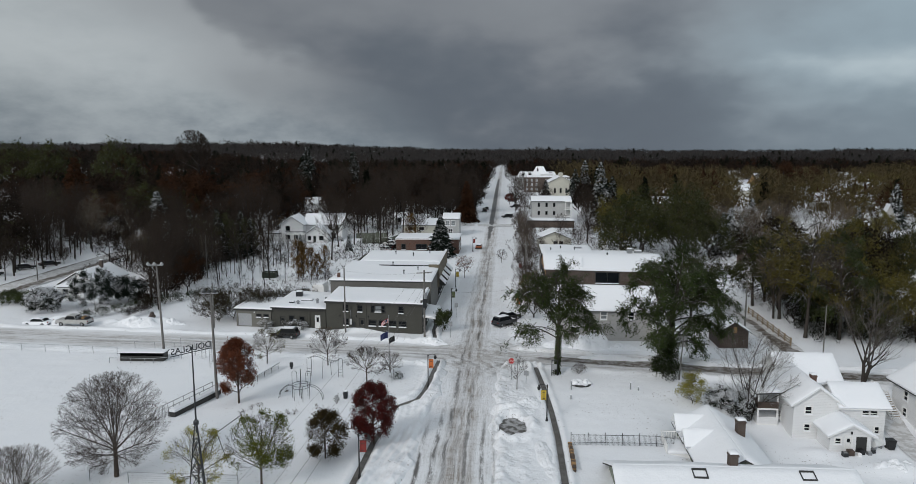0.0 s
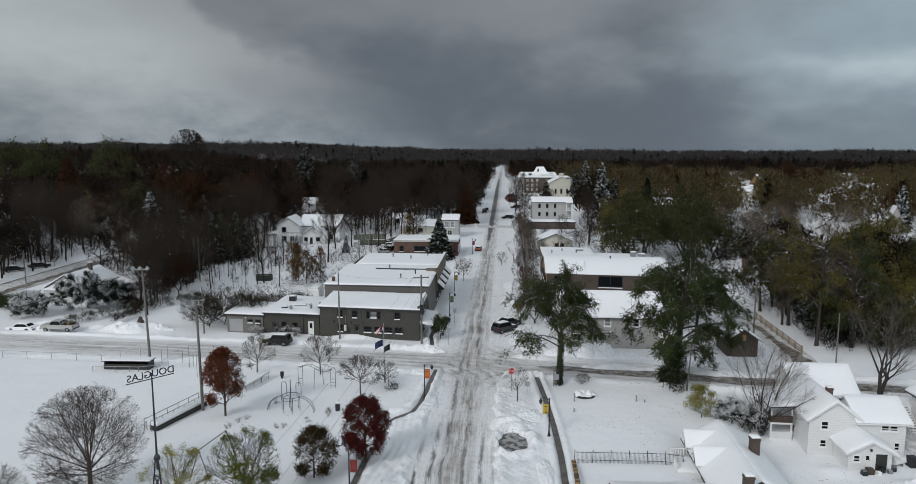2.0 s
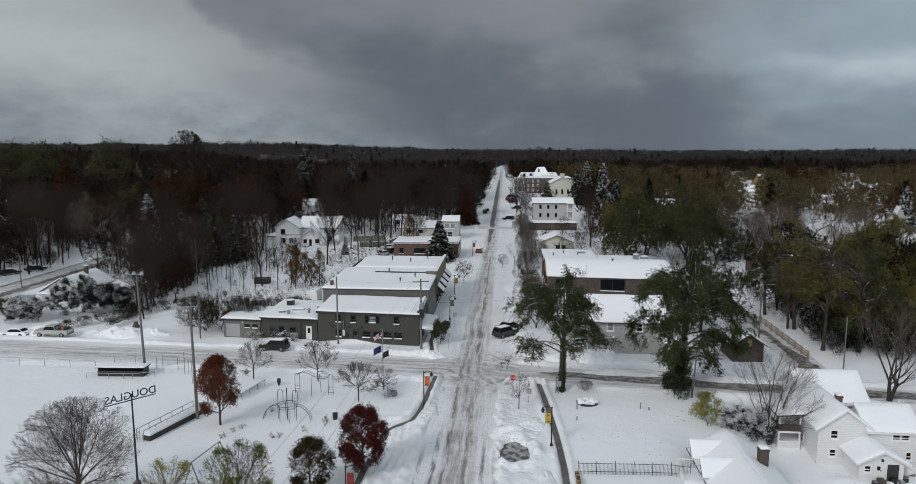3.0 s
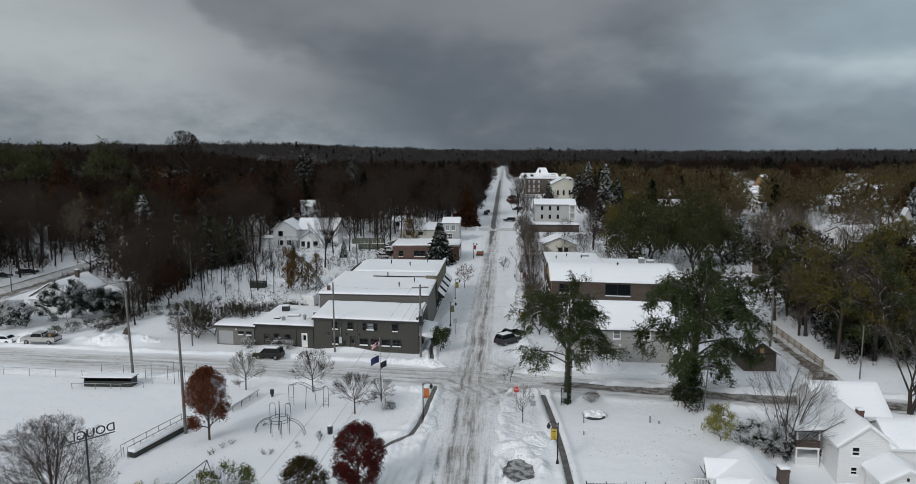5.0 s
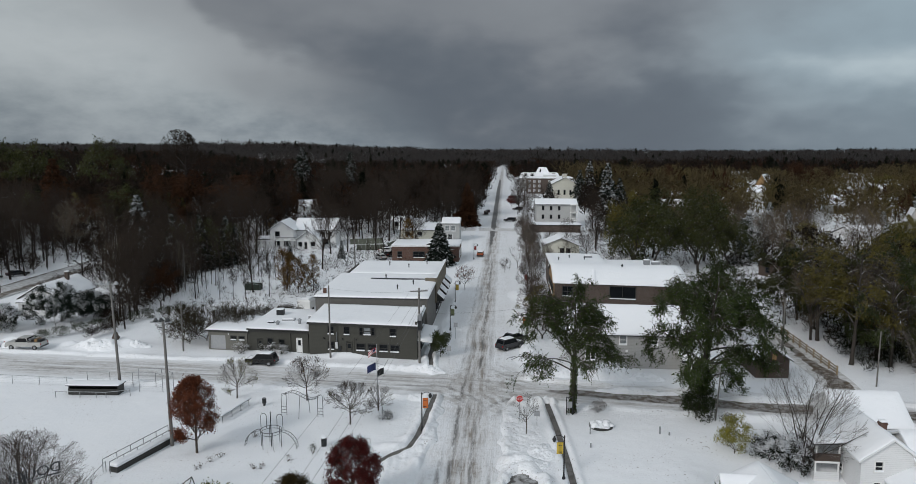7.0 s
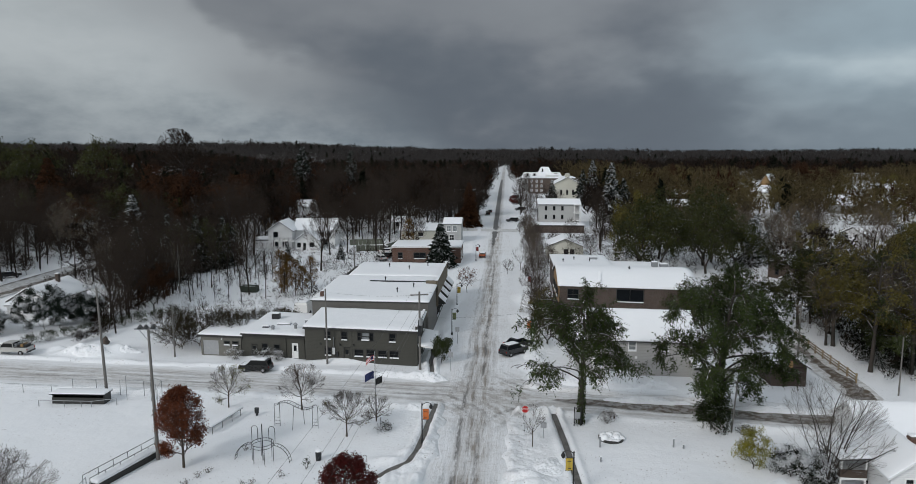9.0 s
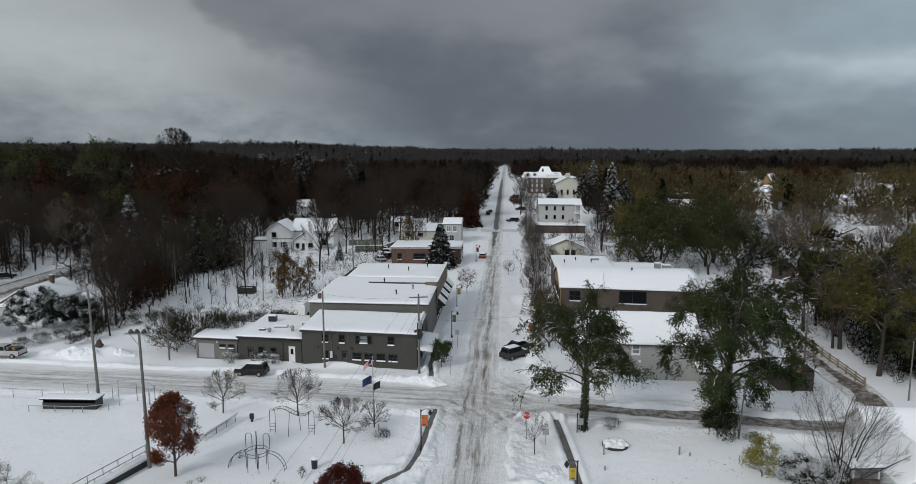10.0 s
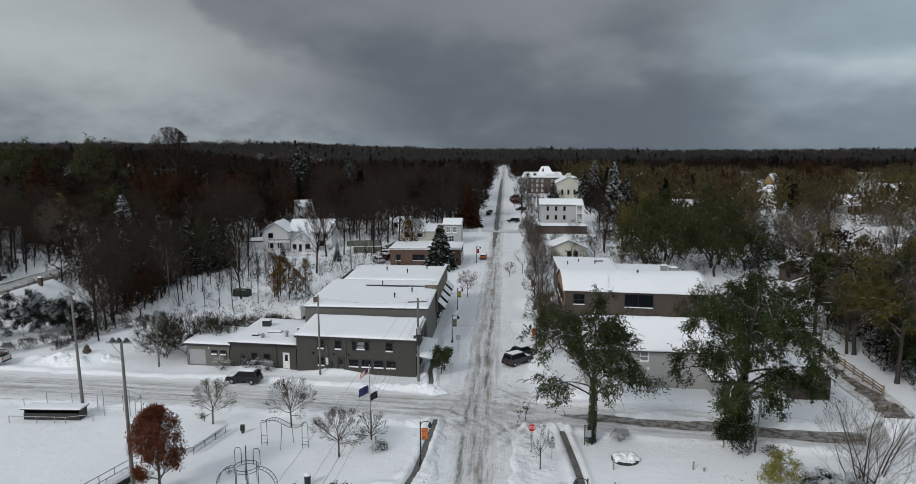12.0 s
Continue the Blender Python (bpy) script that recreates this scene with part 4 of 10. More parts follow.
def flat_roof(parent, pl, z, over=0.15, mat="roofing", snow=0.24, seed=1, tilt=0.0, parapet=0.0, trim="dark_trim"):
    w, d = pl.w, pl.d
    q = [pl(-over, -over, z), pl(w + over, -over, z), pl(w + over, d + over, z + tilt), pl(-over, d + over, z + tilt)]
    q = [(x, y, c + 0.12) for x, y, c in q]
    part("roof", slab(B(), *q, 0.12), mat, parent)
    part("roof_snow", snow_on(B(), *[(x, y, c + 0.004) for x, y, c in q], snow, 0.8, seed), "snow", parent, "thick even snow blanket", smooth=True)
    part("eaves_trim", slab(B(), *[(x, y, c - 0.123) for x, y, c in [pl(-over - 0.04, -over - 0.04, z + 0.12), pl(w + over + 0.04, -over - 0.04, z + 0.12), pl(w + over + 0.04, -0.02, z + 0.12), pl(-over - 0.04, -0.02, z + 0.12)]], 0.16), trim, parent)


def shell(name, o, angle, w, d, h, mat, label, category="building", skew=None, holes=None, base=-0.6, group=""):
    """The walls of a house with its openings. Returns the thing and its plan."""
    pl = Plan(o, angle, w, d, skew)
    ob = thing(name, o, label, category, group)
    for side in ("front", "back", "right", "left"):
        length, at = pl.wall(side)
        b = B()
        trimmed = (0.0, length) if side in ("front", "back") else (0.25, length - 0.25)
        panel(b, at, trimmed[1], base, h, [x[:4] for x in (holes or {}).get(side, ())], start=trimmed[0])
        part("wall", b, mat, ob)
    for side, hs in (holes or {}).items():
        length, at = pl.wall(side)
        for hole in hs:
            s0, s1, z0, z1 = hole[:4]
            kind = hole[4] if len(hole) > 4 else "win"
            if kind == "win":
                window(ob, at, s0, s1, z0, z1, *hole[5:])
            elif kind == "door":
                door(ob, at, s0, s1, z0, z1, *hole[5:])
            else:
                part("garage_door", bar_of(at, s0, s1, z0, z1, -0.15, -0.08), kind, ob)
    # a dark floor and ceiling close the inside
    part("floor_slab", slab(B(), pl(0.25, 0.25, 0.1), pl(w - 0.25, 0.25, 0.1), pl(w - 0.25, d - 0.25, 0.1), pl(0.25, d - 0.25, 0.1), 0.1), "dark_trim", ob)
    return ob, pl


def chimney(parent, p, z0, z1, w=0.6, mat="brick", seed=1):
    b = B().soft(p[0] - w / 2, p[1] - w / 2, z0, p[0] + w / 2, p[1] + w / 2, z1, 0.05)
    b.box(p[0] - w / 2 - 0.05, p[1] - w / 2 - 0.05, z1 - 0.25, p[0] + w / 2 + 0.05, p[1] + w / 2 + 0.05, z1 - 0.12)
    c = part("chimney", b, mat, parent)
    q = w / 2 + 0.03
    part("chimney_snow", snow_on(B(), (p[0] - q, p[1] - q, z1), (p[0] + q, p[1] - q, z1), (p[0] + q, p[1] + q, z1), (p[0] - q, p[1] + q, z1), 0.2, 0.3, seed, 0.3), "snow", c, smooth=True)


def vent(parent, p, h=0.7, r=0.18, mat="steel"):
    v = part("roof_vent", B().tube(p, (p[0], p[1], p[2] + h), r, r, 10).lathe([(r * 1.6, 0), (r * 1.7, 0.06), (r * 0.4, 0.3)], 10, (p[0], p[1], p[2] + h)), mat, parent)
    return v


def unit(parent, p, sx, sy, sz, mat="steel"):
    b = B().soft(p[0] - sx / 2, p[1] - sy / 2, p[2], p[0] + sx / 2, p[1] + sy / 2, p[2] + sz, 0.06)
    q = part("roof_unit", b, mat, parent)
    part("unit_snow", snow_on(B(), (p[0] - sx / 2, p[1] - sy / 2, p[2] + sz), (p[0] + sx / 2, p[1] - sy / 2, p[2] + sz), (p[0] + sx / 2, p[1] + sy / 2, p[2] + sz), (p[0] - sx / 2, p[1] + sy / 2, p[2] + sz), 0.16, 0.3), "snow", q, smooth=True)


# the dark two-storey shop at the corner
FA, ST = -8.0, -2.7  # slope of the side street's fronts, and of the main street's
H = 4.8
DT = "dark_trim"
o = (-23.6, 105.9, 0.0)
holes = {
    "front": [(2.9, 3.75, 0.9, 2.1, "win", DT), (5.6, 6.45, 0.2, 2.15, "door", "dark_paint", DT), (7.15, 8.35, 0.95, 2.0, "win", DT), (8.85, 10.05, 0.95, 2.0, "win", DT), (10.5, 11.7, 0.95, 2.0, "win", DT), (12.15, 13.35, 0.95, 2.0, "win", DT),
              (2.9, 3.75, 3.2, 4.4, "win", DT), (5.3, 6.1, 3.2, 4.4, "win", DT), (7.6, 8.1, 3.3, 4.4, "win", DT, "glass", False), (8.2, 9.25, 3.3, 4.4, "win", DT, "curtain"), (9.35, 9.85, 3.3, 4.4, "win", DT, "glass", False), (12.1, 12.95, 3.2, 4.4, "win", DT)],
    "right": [(1.0, 3.2, 0.6, 2.3, "win", DT), (4.0, 5.0, 0.1, 2.2, "door", "dark_trim", DT), (5.8, 8.0, 0.6, 2.3, "win", DT), (2.0, 3.0, 3.3, 4.4, "win", DT), (6.0, 7.0, 3.3, 4.4, "win", DT)],
}
shop, pl = shell("corner_shop", o, FA, 16.0, 9.3, H, "dark_paint", "charcoal two-storey corner shop with snowy flat roof", skew=ST, holes=holes)
flat_roof(shop, pl, H, 0.2, snow=0.28, seed=2, tilt=0.3)
front_len, front = pl.wall("front")
part("corner_board", bar_of(front, 6.55, 6.8, 0.0, H - 0.05, 0.003, 0.05), "dark_paint", shop)
_, east = pl.wall("right")
part("street_parapet", bar_of(east, 0.05, 9.2, H, H + 0.75, -0.28, -0.02), "dark_paint", shop, "low street-side parapet")
part("parapet_snow", bar_of(east, 0.03, 9.22, H + 0.75, H + 0.95, -0.32, 0.02), "snow", shop)
part("meter_box", bar_of(front, 4.0, 4.35, 1.2, 2.1, 0.0, 0.22), "white_trim", shop, "white electric meter box")
part("meter_conduit", bar_of(front, 4.15, 4.22, 2.1, 3.6, 0.0, 0.07), "steel", shop)
part("gas_meter", bar_of(front, 4.5, 4.8, 0.9, 1.6, 0.0, 0.2), "dark_steel", shop)
for s in (5.0, 7.0, 2.2):
    part("wall_lamp", bar_of(front, s, s + 0.15, 2.5, 2.7, 0.0, 0.2), "black", shop)
canopy = part("canopy", slab(B(), east(0.2, 2.95, 0.05), east(8.4, 2.95, 0.05), east(8.4, 2.7, 2.1), east(0.2, 2.7, 2.1), 0.2), "white_trim", shop, "white sloping canopy over the walk")
part("canopy_snow", snow_on(B(), east(0.2, 2.97, 0.05), east(0.2, 2.72, 2.1), east(8.4, 2.72, 2.1), east(8.4, 2.97, 0.05), 0.12, 0.6, 4), "snow", canopy, smooth=True)
for s in (0.6, 4.3, 8.0):
    part("canopy_post", B().tube(east(s, -0.1, 1.9), east(s, 2.6, 1.9), 0.06, 0.06, 8), "dark_steel", canopy)

# the lower wings beside it
o2 = (-33.1, 107.6, 0.0)
holes = {"front": [(1.5, 2.3, 0.2, 1.9, "door", "dark_paint", DT), (3.1, 3.9, 0.9, 2.1, "win", DT), (4.9, 5.7, 0.9, 2.0, "win", DT), (7.6, 8.4, 0.15, 2.25, "door", "white_trim", "white_trim")]}
wing, pw = shell("shop_wing", o2, FA, 9.4, 12.0, 3.35, "dark_paint", "single-storey charcoal shop wing with flat snowy roof", skew=ST, holes=holes)
flat_roof(wing, pw, 3.35, 0.12, snow=0.26, seed=5)
_, wf = pw.wall("front")
part("fascia", bar_of(wf, -0.1, 9.5, 3.0, 3.34, 0.0, 0.16), "dark_trim", wing)
part("pilaster", bar_of(wf, 6.4, 6.7, -0.4, 3.0, 0.003, 0.12), "dark_paint", wing)
unit(wing, pw(2.6, 7.6, 3.6), 1.1, 0.9, 1.0, "dark_steel")
unit(wing, pw(5.0, 4.4, 3.62), 1.9, 0.9, 0.35, "steel")
unit(wing, pw(8.3, 5.6, 3.6), 0.8, 0.7, 0.7, "steel")
unit(wing, pw(2.8, 2.6, 3.6), 0.9, 0.6, 0.35, "dark_steel")
vent(wing, pw(4.2, 1.6, 3.6), 0.5, 0.22)
vent(wing, pw(7.3, 2.6, 3.6), 0.7, 0.2)
o3 = (-39.3, 108.5, 0.0)
holes = {"front": [(0.3, 2.7, 0.1, 2.2, "sign_back"), (3.6, 4.4, 1.55, 2.15, "win", DT), (4.9, 5.7, 1.55, 2.15, "win", DT)]}
garage, pg = shell("garage_wing", o3, FA, 6.15, 8.0, 2.95, "tan_block", "low tan block garage wing with snowy roof", skew=ST, holes=holes)
flat_roof(garage, pg, 2.95, 0.3, snow=0.26, seed=6)
part("yard_lamp", bar_of(pg.wall("front")[1], 3.2, 3.35, 2.4, 2.6, 0.0, 0.2), "white_trim", garage)

# the long shop row behind
o4 = (-25.0, 116.4, 0.0)
row, pr = shell("shop_row", o4, -4.5, 18.0, 31.0, 6.2, "grey_block", "long grey block shop row with broad snowy roof", skew=ST,
                holes={"right": [(s, s + 2.6, 0.7, 2.6, "win", DT) for s in (13.2, 17.6, 22.0, 26.4)] + [(s + 3.0, s + 3.9, 0.1, 2.3, "door", "dark_trim", DT) for s in (13.2, 17.6, 22.0, 26.4)]})
q = [pr(-0.2, -0.2, 6.3), pr(18.2, -0.2, 6.3), pr(18.2, 18.5, 6.55), pr(-0.2, 18.5, 6.55)]
part("roof", slab(B(), *q, 0.14), "roofing", row)
part("roof_snow", snow_on(B(), *[(x, y, z + 0.004) for x, y, z in q], 0.28, 0.9, 7), "snow", row, "thick even snow blanket", smooth=True)
q = [pr(1.4, 18.55, 6.62), pr(18.2, 18.55, 6.62), pr(18.2, 31.2, 6.8), pr(1.4, 31.2, 6.8)]
part("upper_roof", slab(B(), *q, 0.4), "roofing", row)
part("upper_roof_snow", snow_on(B(), *[(x, y, z + 0.004) for x, y, z in q], 0.28, 0.9, 8), "snow", row, smooth=True)
_, re_ = pr.wall("right")
part("street_front", bar_of(re_, 11.8, 30.8, 2.9, 7.35, 0.003, 0.3), "stone", row, "tan stone street front")
part("front_coping", bar_of(re_, 11.7, 30.9, 7.35, 7.5, -0.1, 0.36), "snow", row)
part("stone_return", bar_of(pr.wall("front")[1], 16.3, 18.25, 4.0, 7.3, -12.05, -11.8), "stone", row)
for s in (12.6, 17.6, 22.6, 27.6):
    aw = part("awning", B().add([re_(s, 3.1, 0.3), re_(s + 3.1, 3.1, 0.3), re_(s + 3.1, 4.5, 0.3), re_(s, 4.5, 0.3), re_(s, 3.1, 1.5), re_(s + 3.1, 3.1, 1.5), re_(s + 3.1, 3.35, 1.5), re_(s, 3.35, 1.5)],
                                [(0, 4, 5, 1), (3, 2, 6, 7), (0, 3, 7, 4), (1, 5, 6, 2), (4, 7, 6, 5), (0, 1, 2, 3)]), "dark_trim", row, "dark cloth awning with a snow load")
    part("awning_snow", snow_on(B(), re_(s, 4.51, 0.32), re_(s, 3.36, 1.52), re_(s + 3.1, 3.36, 1.52), re_(s + 3.1, 4.51, 0.32), 0.16, 0.4, 3), "snow", aw, smooth=True)
    part("hanging_sign", bar_of(re_, s + 3.6, s + 3.66, 2.3, 2.9, 0.4, 1.1), "dark_trim", row)
for a, b2 in ((12.5, 5.0), (14.6, 9.0), (9.0, 14.0), (12.0, 22.0), (8.0, 24.0), (15.0, 26.0)):
    vent(row, pr(a, b2, 6.7 + (0.6 if b2 > 18 else 0.0)), 0.5, 0.09, "dark_steel")
part("roof_chimney", B().soft(*pr(1.0, 1.0, 6.2)[:2], 6.2, pr(1.0, 1.0, 0)[0] + 0.5, pr(1.0, 1.0, 0)[1] + 0.5, 7.4, 0.05), "brick", row)
part("sky_duct", slab(B(), pr(6.5, 12.8, 6.95), pr(16.5, 12.8, 6.95), pr(16.5, 13.1, 6.95), pr(6.5, 13.1, 6.95), 0.2), "dark_steel", row)

# the pale grey house across the street, east side
o5 = (13.6, 101.2, 0.0)
W = "white_trim"
holes = {"front": [(1.9, 3.2, 1.0, 2.1, "win", W), (4.9, 6.2, 1.0, 2.1, "win", W), (6.4, 7.3, 3.3, 4.6, "win", W, "curtain"), (10.6, 11.4, 3.3, 4.6, "win", W)]}
grey, pe = shell("grey_house", o5, -5.0, 14.6, 8.6, 4.9, "grey_siding", "pale grey clapboard two-storey house with snowy roof", "house", ST, holes)
gable_roof(grey, pe, 4.9, 2.7, 0.5, True, wall="grey_siding", seed=9)
part("wall_vent", bar_of(pe.wall("front")[1], 7.2, 7.5, 2.3, 2.6, 0.0, 0.12), "white_trim", grey)
# low lean-to roof at its east end
lean, pln = shell("lean_to_shed", (27.8, 97.6, 0.0), -5.0, 4.6, 2.6, 2.0, "grey_siding", "low grey lean-to with a snowy roof", "shed", ST)
flat_roof(lean, pln, 2.0, 0.3, snow=0.25, seed=11, tilt=0.4)

# the brick hall with the curved roof behind it
o6 = (14.6, 129.6, 0.0)
holes = {"front": [(9.6, 14.0, 3.4, 5.6, "win", DT, "glass", True, False), (1.4, 3.2, 3.6, 5.4, "win", DT), (17.5, 19.0, 1.0, 2.2, "win", DT)]}
hall, ph = shell("brick_hall", o6, -8.5, 22.5, 14.0, 6.0, "dark_brick", "dark brick hall with a curved snow-covered roof", "building", ST, holes)
roof, snow, arch = B(), B(), B()
prof = [(b2, 6.0 + 2.6 * math.sin(math.pi * (0.08 + 0.84 * b2 / 14.0)) - 2.6 * math.sin(math.pi * 0.08)) for b2 in np.linspace(0, 14, 9)]
roof.add([ph(a, b2, z + e) for b2, z in prof for a, e in ((-0.3, 0.15), (22.8, 0.15), (22.8, 0.0), (-0.3, 0.0))], [(4 * k + q, 4 * k + 4 + q, 4 * k + 4 + (q + 1) % 4, 4 * k + (q + 1) % 4) for k in range(8) for q in range(4)] + [(0, 1, 2, 3), (35, 34, 33, 32)])
k0 = len(snow.v)
na = 30
for b2, z in [(prof[0][0] - 0.3, prof[0][1] - 0.1)] + prof:
    for a in np.linspace(-0.35, 22.85, na):
        p = ph(float(a), float(b2), float(z) + 0.155 + 0.26 * (0.8 + 0.4 * float(wave(a, b2, 2.0, 3))))
        snow.v.append(p)
nr = len(prof) + 1
snow.f += [(k0 + r * na + c, k0 + r * na + c + 1, k0 + (r + 1) * na + c + 1, k0 + (r + 1) * na + c) for r in range(nr - 1) for c in range(na - 1)]
k1 = len(snow.v)
low = []
for b2, z in [(prof[0][0] - 0.3, prof[0][1] - 0.1)] + prof:
    snow.v += [ph(-0.35, float(b2), float(z) + 0.14), ph(22.85, float(b2), float(z) + 0.14)]
snow.f += [(k1 + 2 * r, k0 + r * na, k0 + (r + 1) * na, k1 + 2 * r + 2) for r in range(nr - 1)]
snow.f += [(k1 + 2 * r + 3, k0 + (r + 1) * na + na - 1, k0 + r * na + na - 1, k1 + 2 * r + 1) for r in range(nr - 1)]
snow.v += [ph(float(a), -0.3, 5.95) for a in np.linspace(-0.35, 22.85, na)]
k3 = len(snow.v) - na
snow.f += [(k3 + c, k3 + c + 1, k0 + c + 1, k0 + c) for c in range(na - 1)]
part("roof", roof, "roofing", hall)
part("roof_snow", snow, "snow", hall, "thick even snow blanket", smooth=True)
arch.add([ph(-0.02, b2, z + 0.1) for b2, z in prof] + [ph(-0.02, b2, 5.9) for b2, _ in prof] + [ph(0.2, b2, z + 0.1) for b2, z in prof] + [ph(0.2, b2, 5.9) for b2, _ in prof],
         [(i, i + 9, i + 10, i + 1) for i in range(8)] + [(i + 18, i + 19, i + 28, i + 27) for i in range(8)] + [(i, i + 1, i + 19, i + 18) for i in range(8)])
part("arched_gable", arch, "tan_wood", hall, "tan cedar arched gable")
west_len, west = ph.wall("left")
part("cedar_front", bar_of(west, 0.2, 13.8, -0.4, 5.95, 0.003, 0.06), "tan_wood", hall, "tan cedar front towards the street")
for s in (2.0, 6.0, 10.0):
    window(hall, lambda a, z, n, s=s: west(a, z, n + 0.2), s, s + 2.2, 1.0, 2.6, "dark_trim")
    window(hall, lambda a, z, n, s=s: west(a, z, n + 0.2), s, s + 2.2, 3.6, 5.0, "dark_trim")
part("curved_fin", B().hexa([ph(6.6, 0.1, 6.2), ph(7.0, 0.1, 6.2), ph(7.2, 3.0, 7.2), ph(6.8, 3.0, 7.2), ph(6.5, 0.0, 6.75), ph(7.0, 0.0, 6.75), ph(7.2, 3.0, 8.1), ph(6.8, 3.0, 8.1)]), "snow", hall)
unit(hall, ph(17.2, 7.5, 8.4), 1.0, 0.9, 0.9, "steel")
unit(hall, ph(19.0, 8.6, 8.3), 1.4, 0.9, 0.5, "steel")
vent(hall, ph(12.5, 5.5, 8.0), 0.45, 0.12, "dark_steel")
for s in (10.0, 14.2, 18.0):
    part("yard_cap", bar_of(ph.wall("front")[1], s, s + 0.9, 2.0, 2.25, 1.2, 2.0), "snow", hall)

flat_b, pf = shell("flat_annex", (16.2, 150.5, 0.0), -7.0, 11.5, 14.0, 5.6, "dark_brick", "low dark annex with broad snowy flat roof", "building", ST)
flat_roof(flat_b, pf, 5.6, 0.2, snow=0.28, seed=12)
for a, b2 in ((2.0, 4.0), (4.5, 7.0), (7.5, 5.0)):
    vent(flat_b, pf(a, b2, 5.9), 0.5, 0.1, "dark_steel")
unit(flat_b, pf(8.6, 8.0, 5.95), 1.6, 1.0, 0.5, "steel")
flat_c, pf2 = shell("rear_annex", (27.6, 152.5, 0.0), -7.0, 12.0, 9.0, 4.6, "dark_brick", "rear annex with snowy flat roof", "building", ST)
flat_roof(flat_c, pf2, 4.6, 0.2, snow=0.28, seed=13)

# ---- the white house, its neighbours, and houses further off ----
G = -2.0
W = "white_trim"
holes = {"front": [(1.2, 1.9, 2.7, 3.65, "win", W), (1.2, 1.8, 0.8, 1.65, "win", W)], "left": [(1.6, 2.3, 2.6, 3.5, "win", W), (4.4, 5.1, 0.8, 1.7, "win", W)]}
white, pw = shell("white_house", (35.2, 69.8, G), -4.0, 4.9, 8.5, 3.95, "white_siding", "white clapboard two-storey house with gabled snowy roof", "house", None, holes)
gable_roof(white, pw, 3.95, 1.85, 0.45, False, wall="white_siding", seed=21, snow=0.26, mat="white_trim")
chimney(white, pw(2.9, 2.6, 0), 4.3, 6.45, 0.55, "brick", 4)
wing2, pv = shell("house_wing", (40.1, 69.45, G), -4.0, 4.6, 5.5, 3.85, "white_siding", "white clapboard side wing under a snowy roof", "house", None, {"front": [(2.2, 2.95, 2.75, 3.4, "win", W), (3.05, 3.8, 2.75, 3.4, "win", W), (3.6, 4.1, 0.7, 1.6, "win", W)]})
gable_roof(wing2, pv, 3.85, 1.5, 0.45, True, wall="white_siding", seed=22, snow=0.26, mat="white_trim")
rear, pb = shell("rear_block", (37.2, 77.0, G), -4.0, 6.4, 6.5, 4.1, "white_siding", "rear block of the white house with broad snowy roof", "house")
gable_roof(rear, pb, 4.1, 2.2, 0.5, True, wall="white_siding", seed=23, snow=0.26, mat="white_trim")
# the dark_trim sheet stands in for shade inside the porch's open bay
holes = {"front": [(0.5, 1.1, 0.8, 1.55, "win", W), (1.5, 2.2, 0.05, 1.75, "door", W, W), (2.6, 3.7, 0.05, 1.75, "dark_trim")]}
porch, pp = shell("rear_porch", (37.5, 66.4, G), -4.0, 4.1, 3.1, 1.9, "white_siding", "small white gabled back porch under deep snow", "porch", None, holes)
gable_roof(porch, pp, 1.9, 1.1, 0.45, False, wall="white_siding", seed=24, snow=0.3, mat="white_trim")
part("porch_lamp", bar_of(pp.wall("front")[1], 2.0, 2.15, 2.05, 2.3, 0.0, 0.15), "black", porch)
# two-storey side balcony with brown rails
bal = thing("side_balcony", (32.5, 72.6, G), "two-storey covered side balcony with brown boarded rails", "balcony", turn=-4.0)
for x in (0.1, 2.2):
    for y in (0.1, 3.4):
        part("post", B().box(x - 0.07, y - 0.07, -0.4, x + 0.07, y + 0.07, 4.0), W, bal)
part("lower_deck", B().box(0, 0, 0.3, 2.3, 3.5, 0.5), "white_trim", bal)
part("upper_deck", B().box(0, 0, 2.1, 2.3, 3.5, 2.3), "white_trim", bal)
for z, m in ((0.5, "white_siding"), (2.3, "brown_board")):
    part("rail_front", B().box(0, 0.0, z, 2.3, 0.08, z + 0.75), m, bal)
    part("rail_side", B().box(0, 0.081, z, 0.08, 3.5, z + 0.75), m, bal)
part("balcony_roof", slab(B(), (-0.3, -0.3, 4.1), (2.4, -0.3, 4.3), (2.4, 3.8, 4.3), (-0.3, 3.8, 4.1), 0.14), "roofing", bal)
part("balcony_snow", snow_on(B(), (-0.3, -0.3, 4.104), (2.4, -0.3, 4.304), (2.4, 3.8, 4.304), (-0.3, 3.8, 4.104), 0.26, 0.5, 3), "snow", bal, smooth=True)
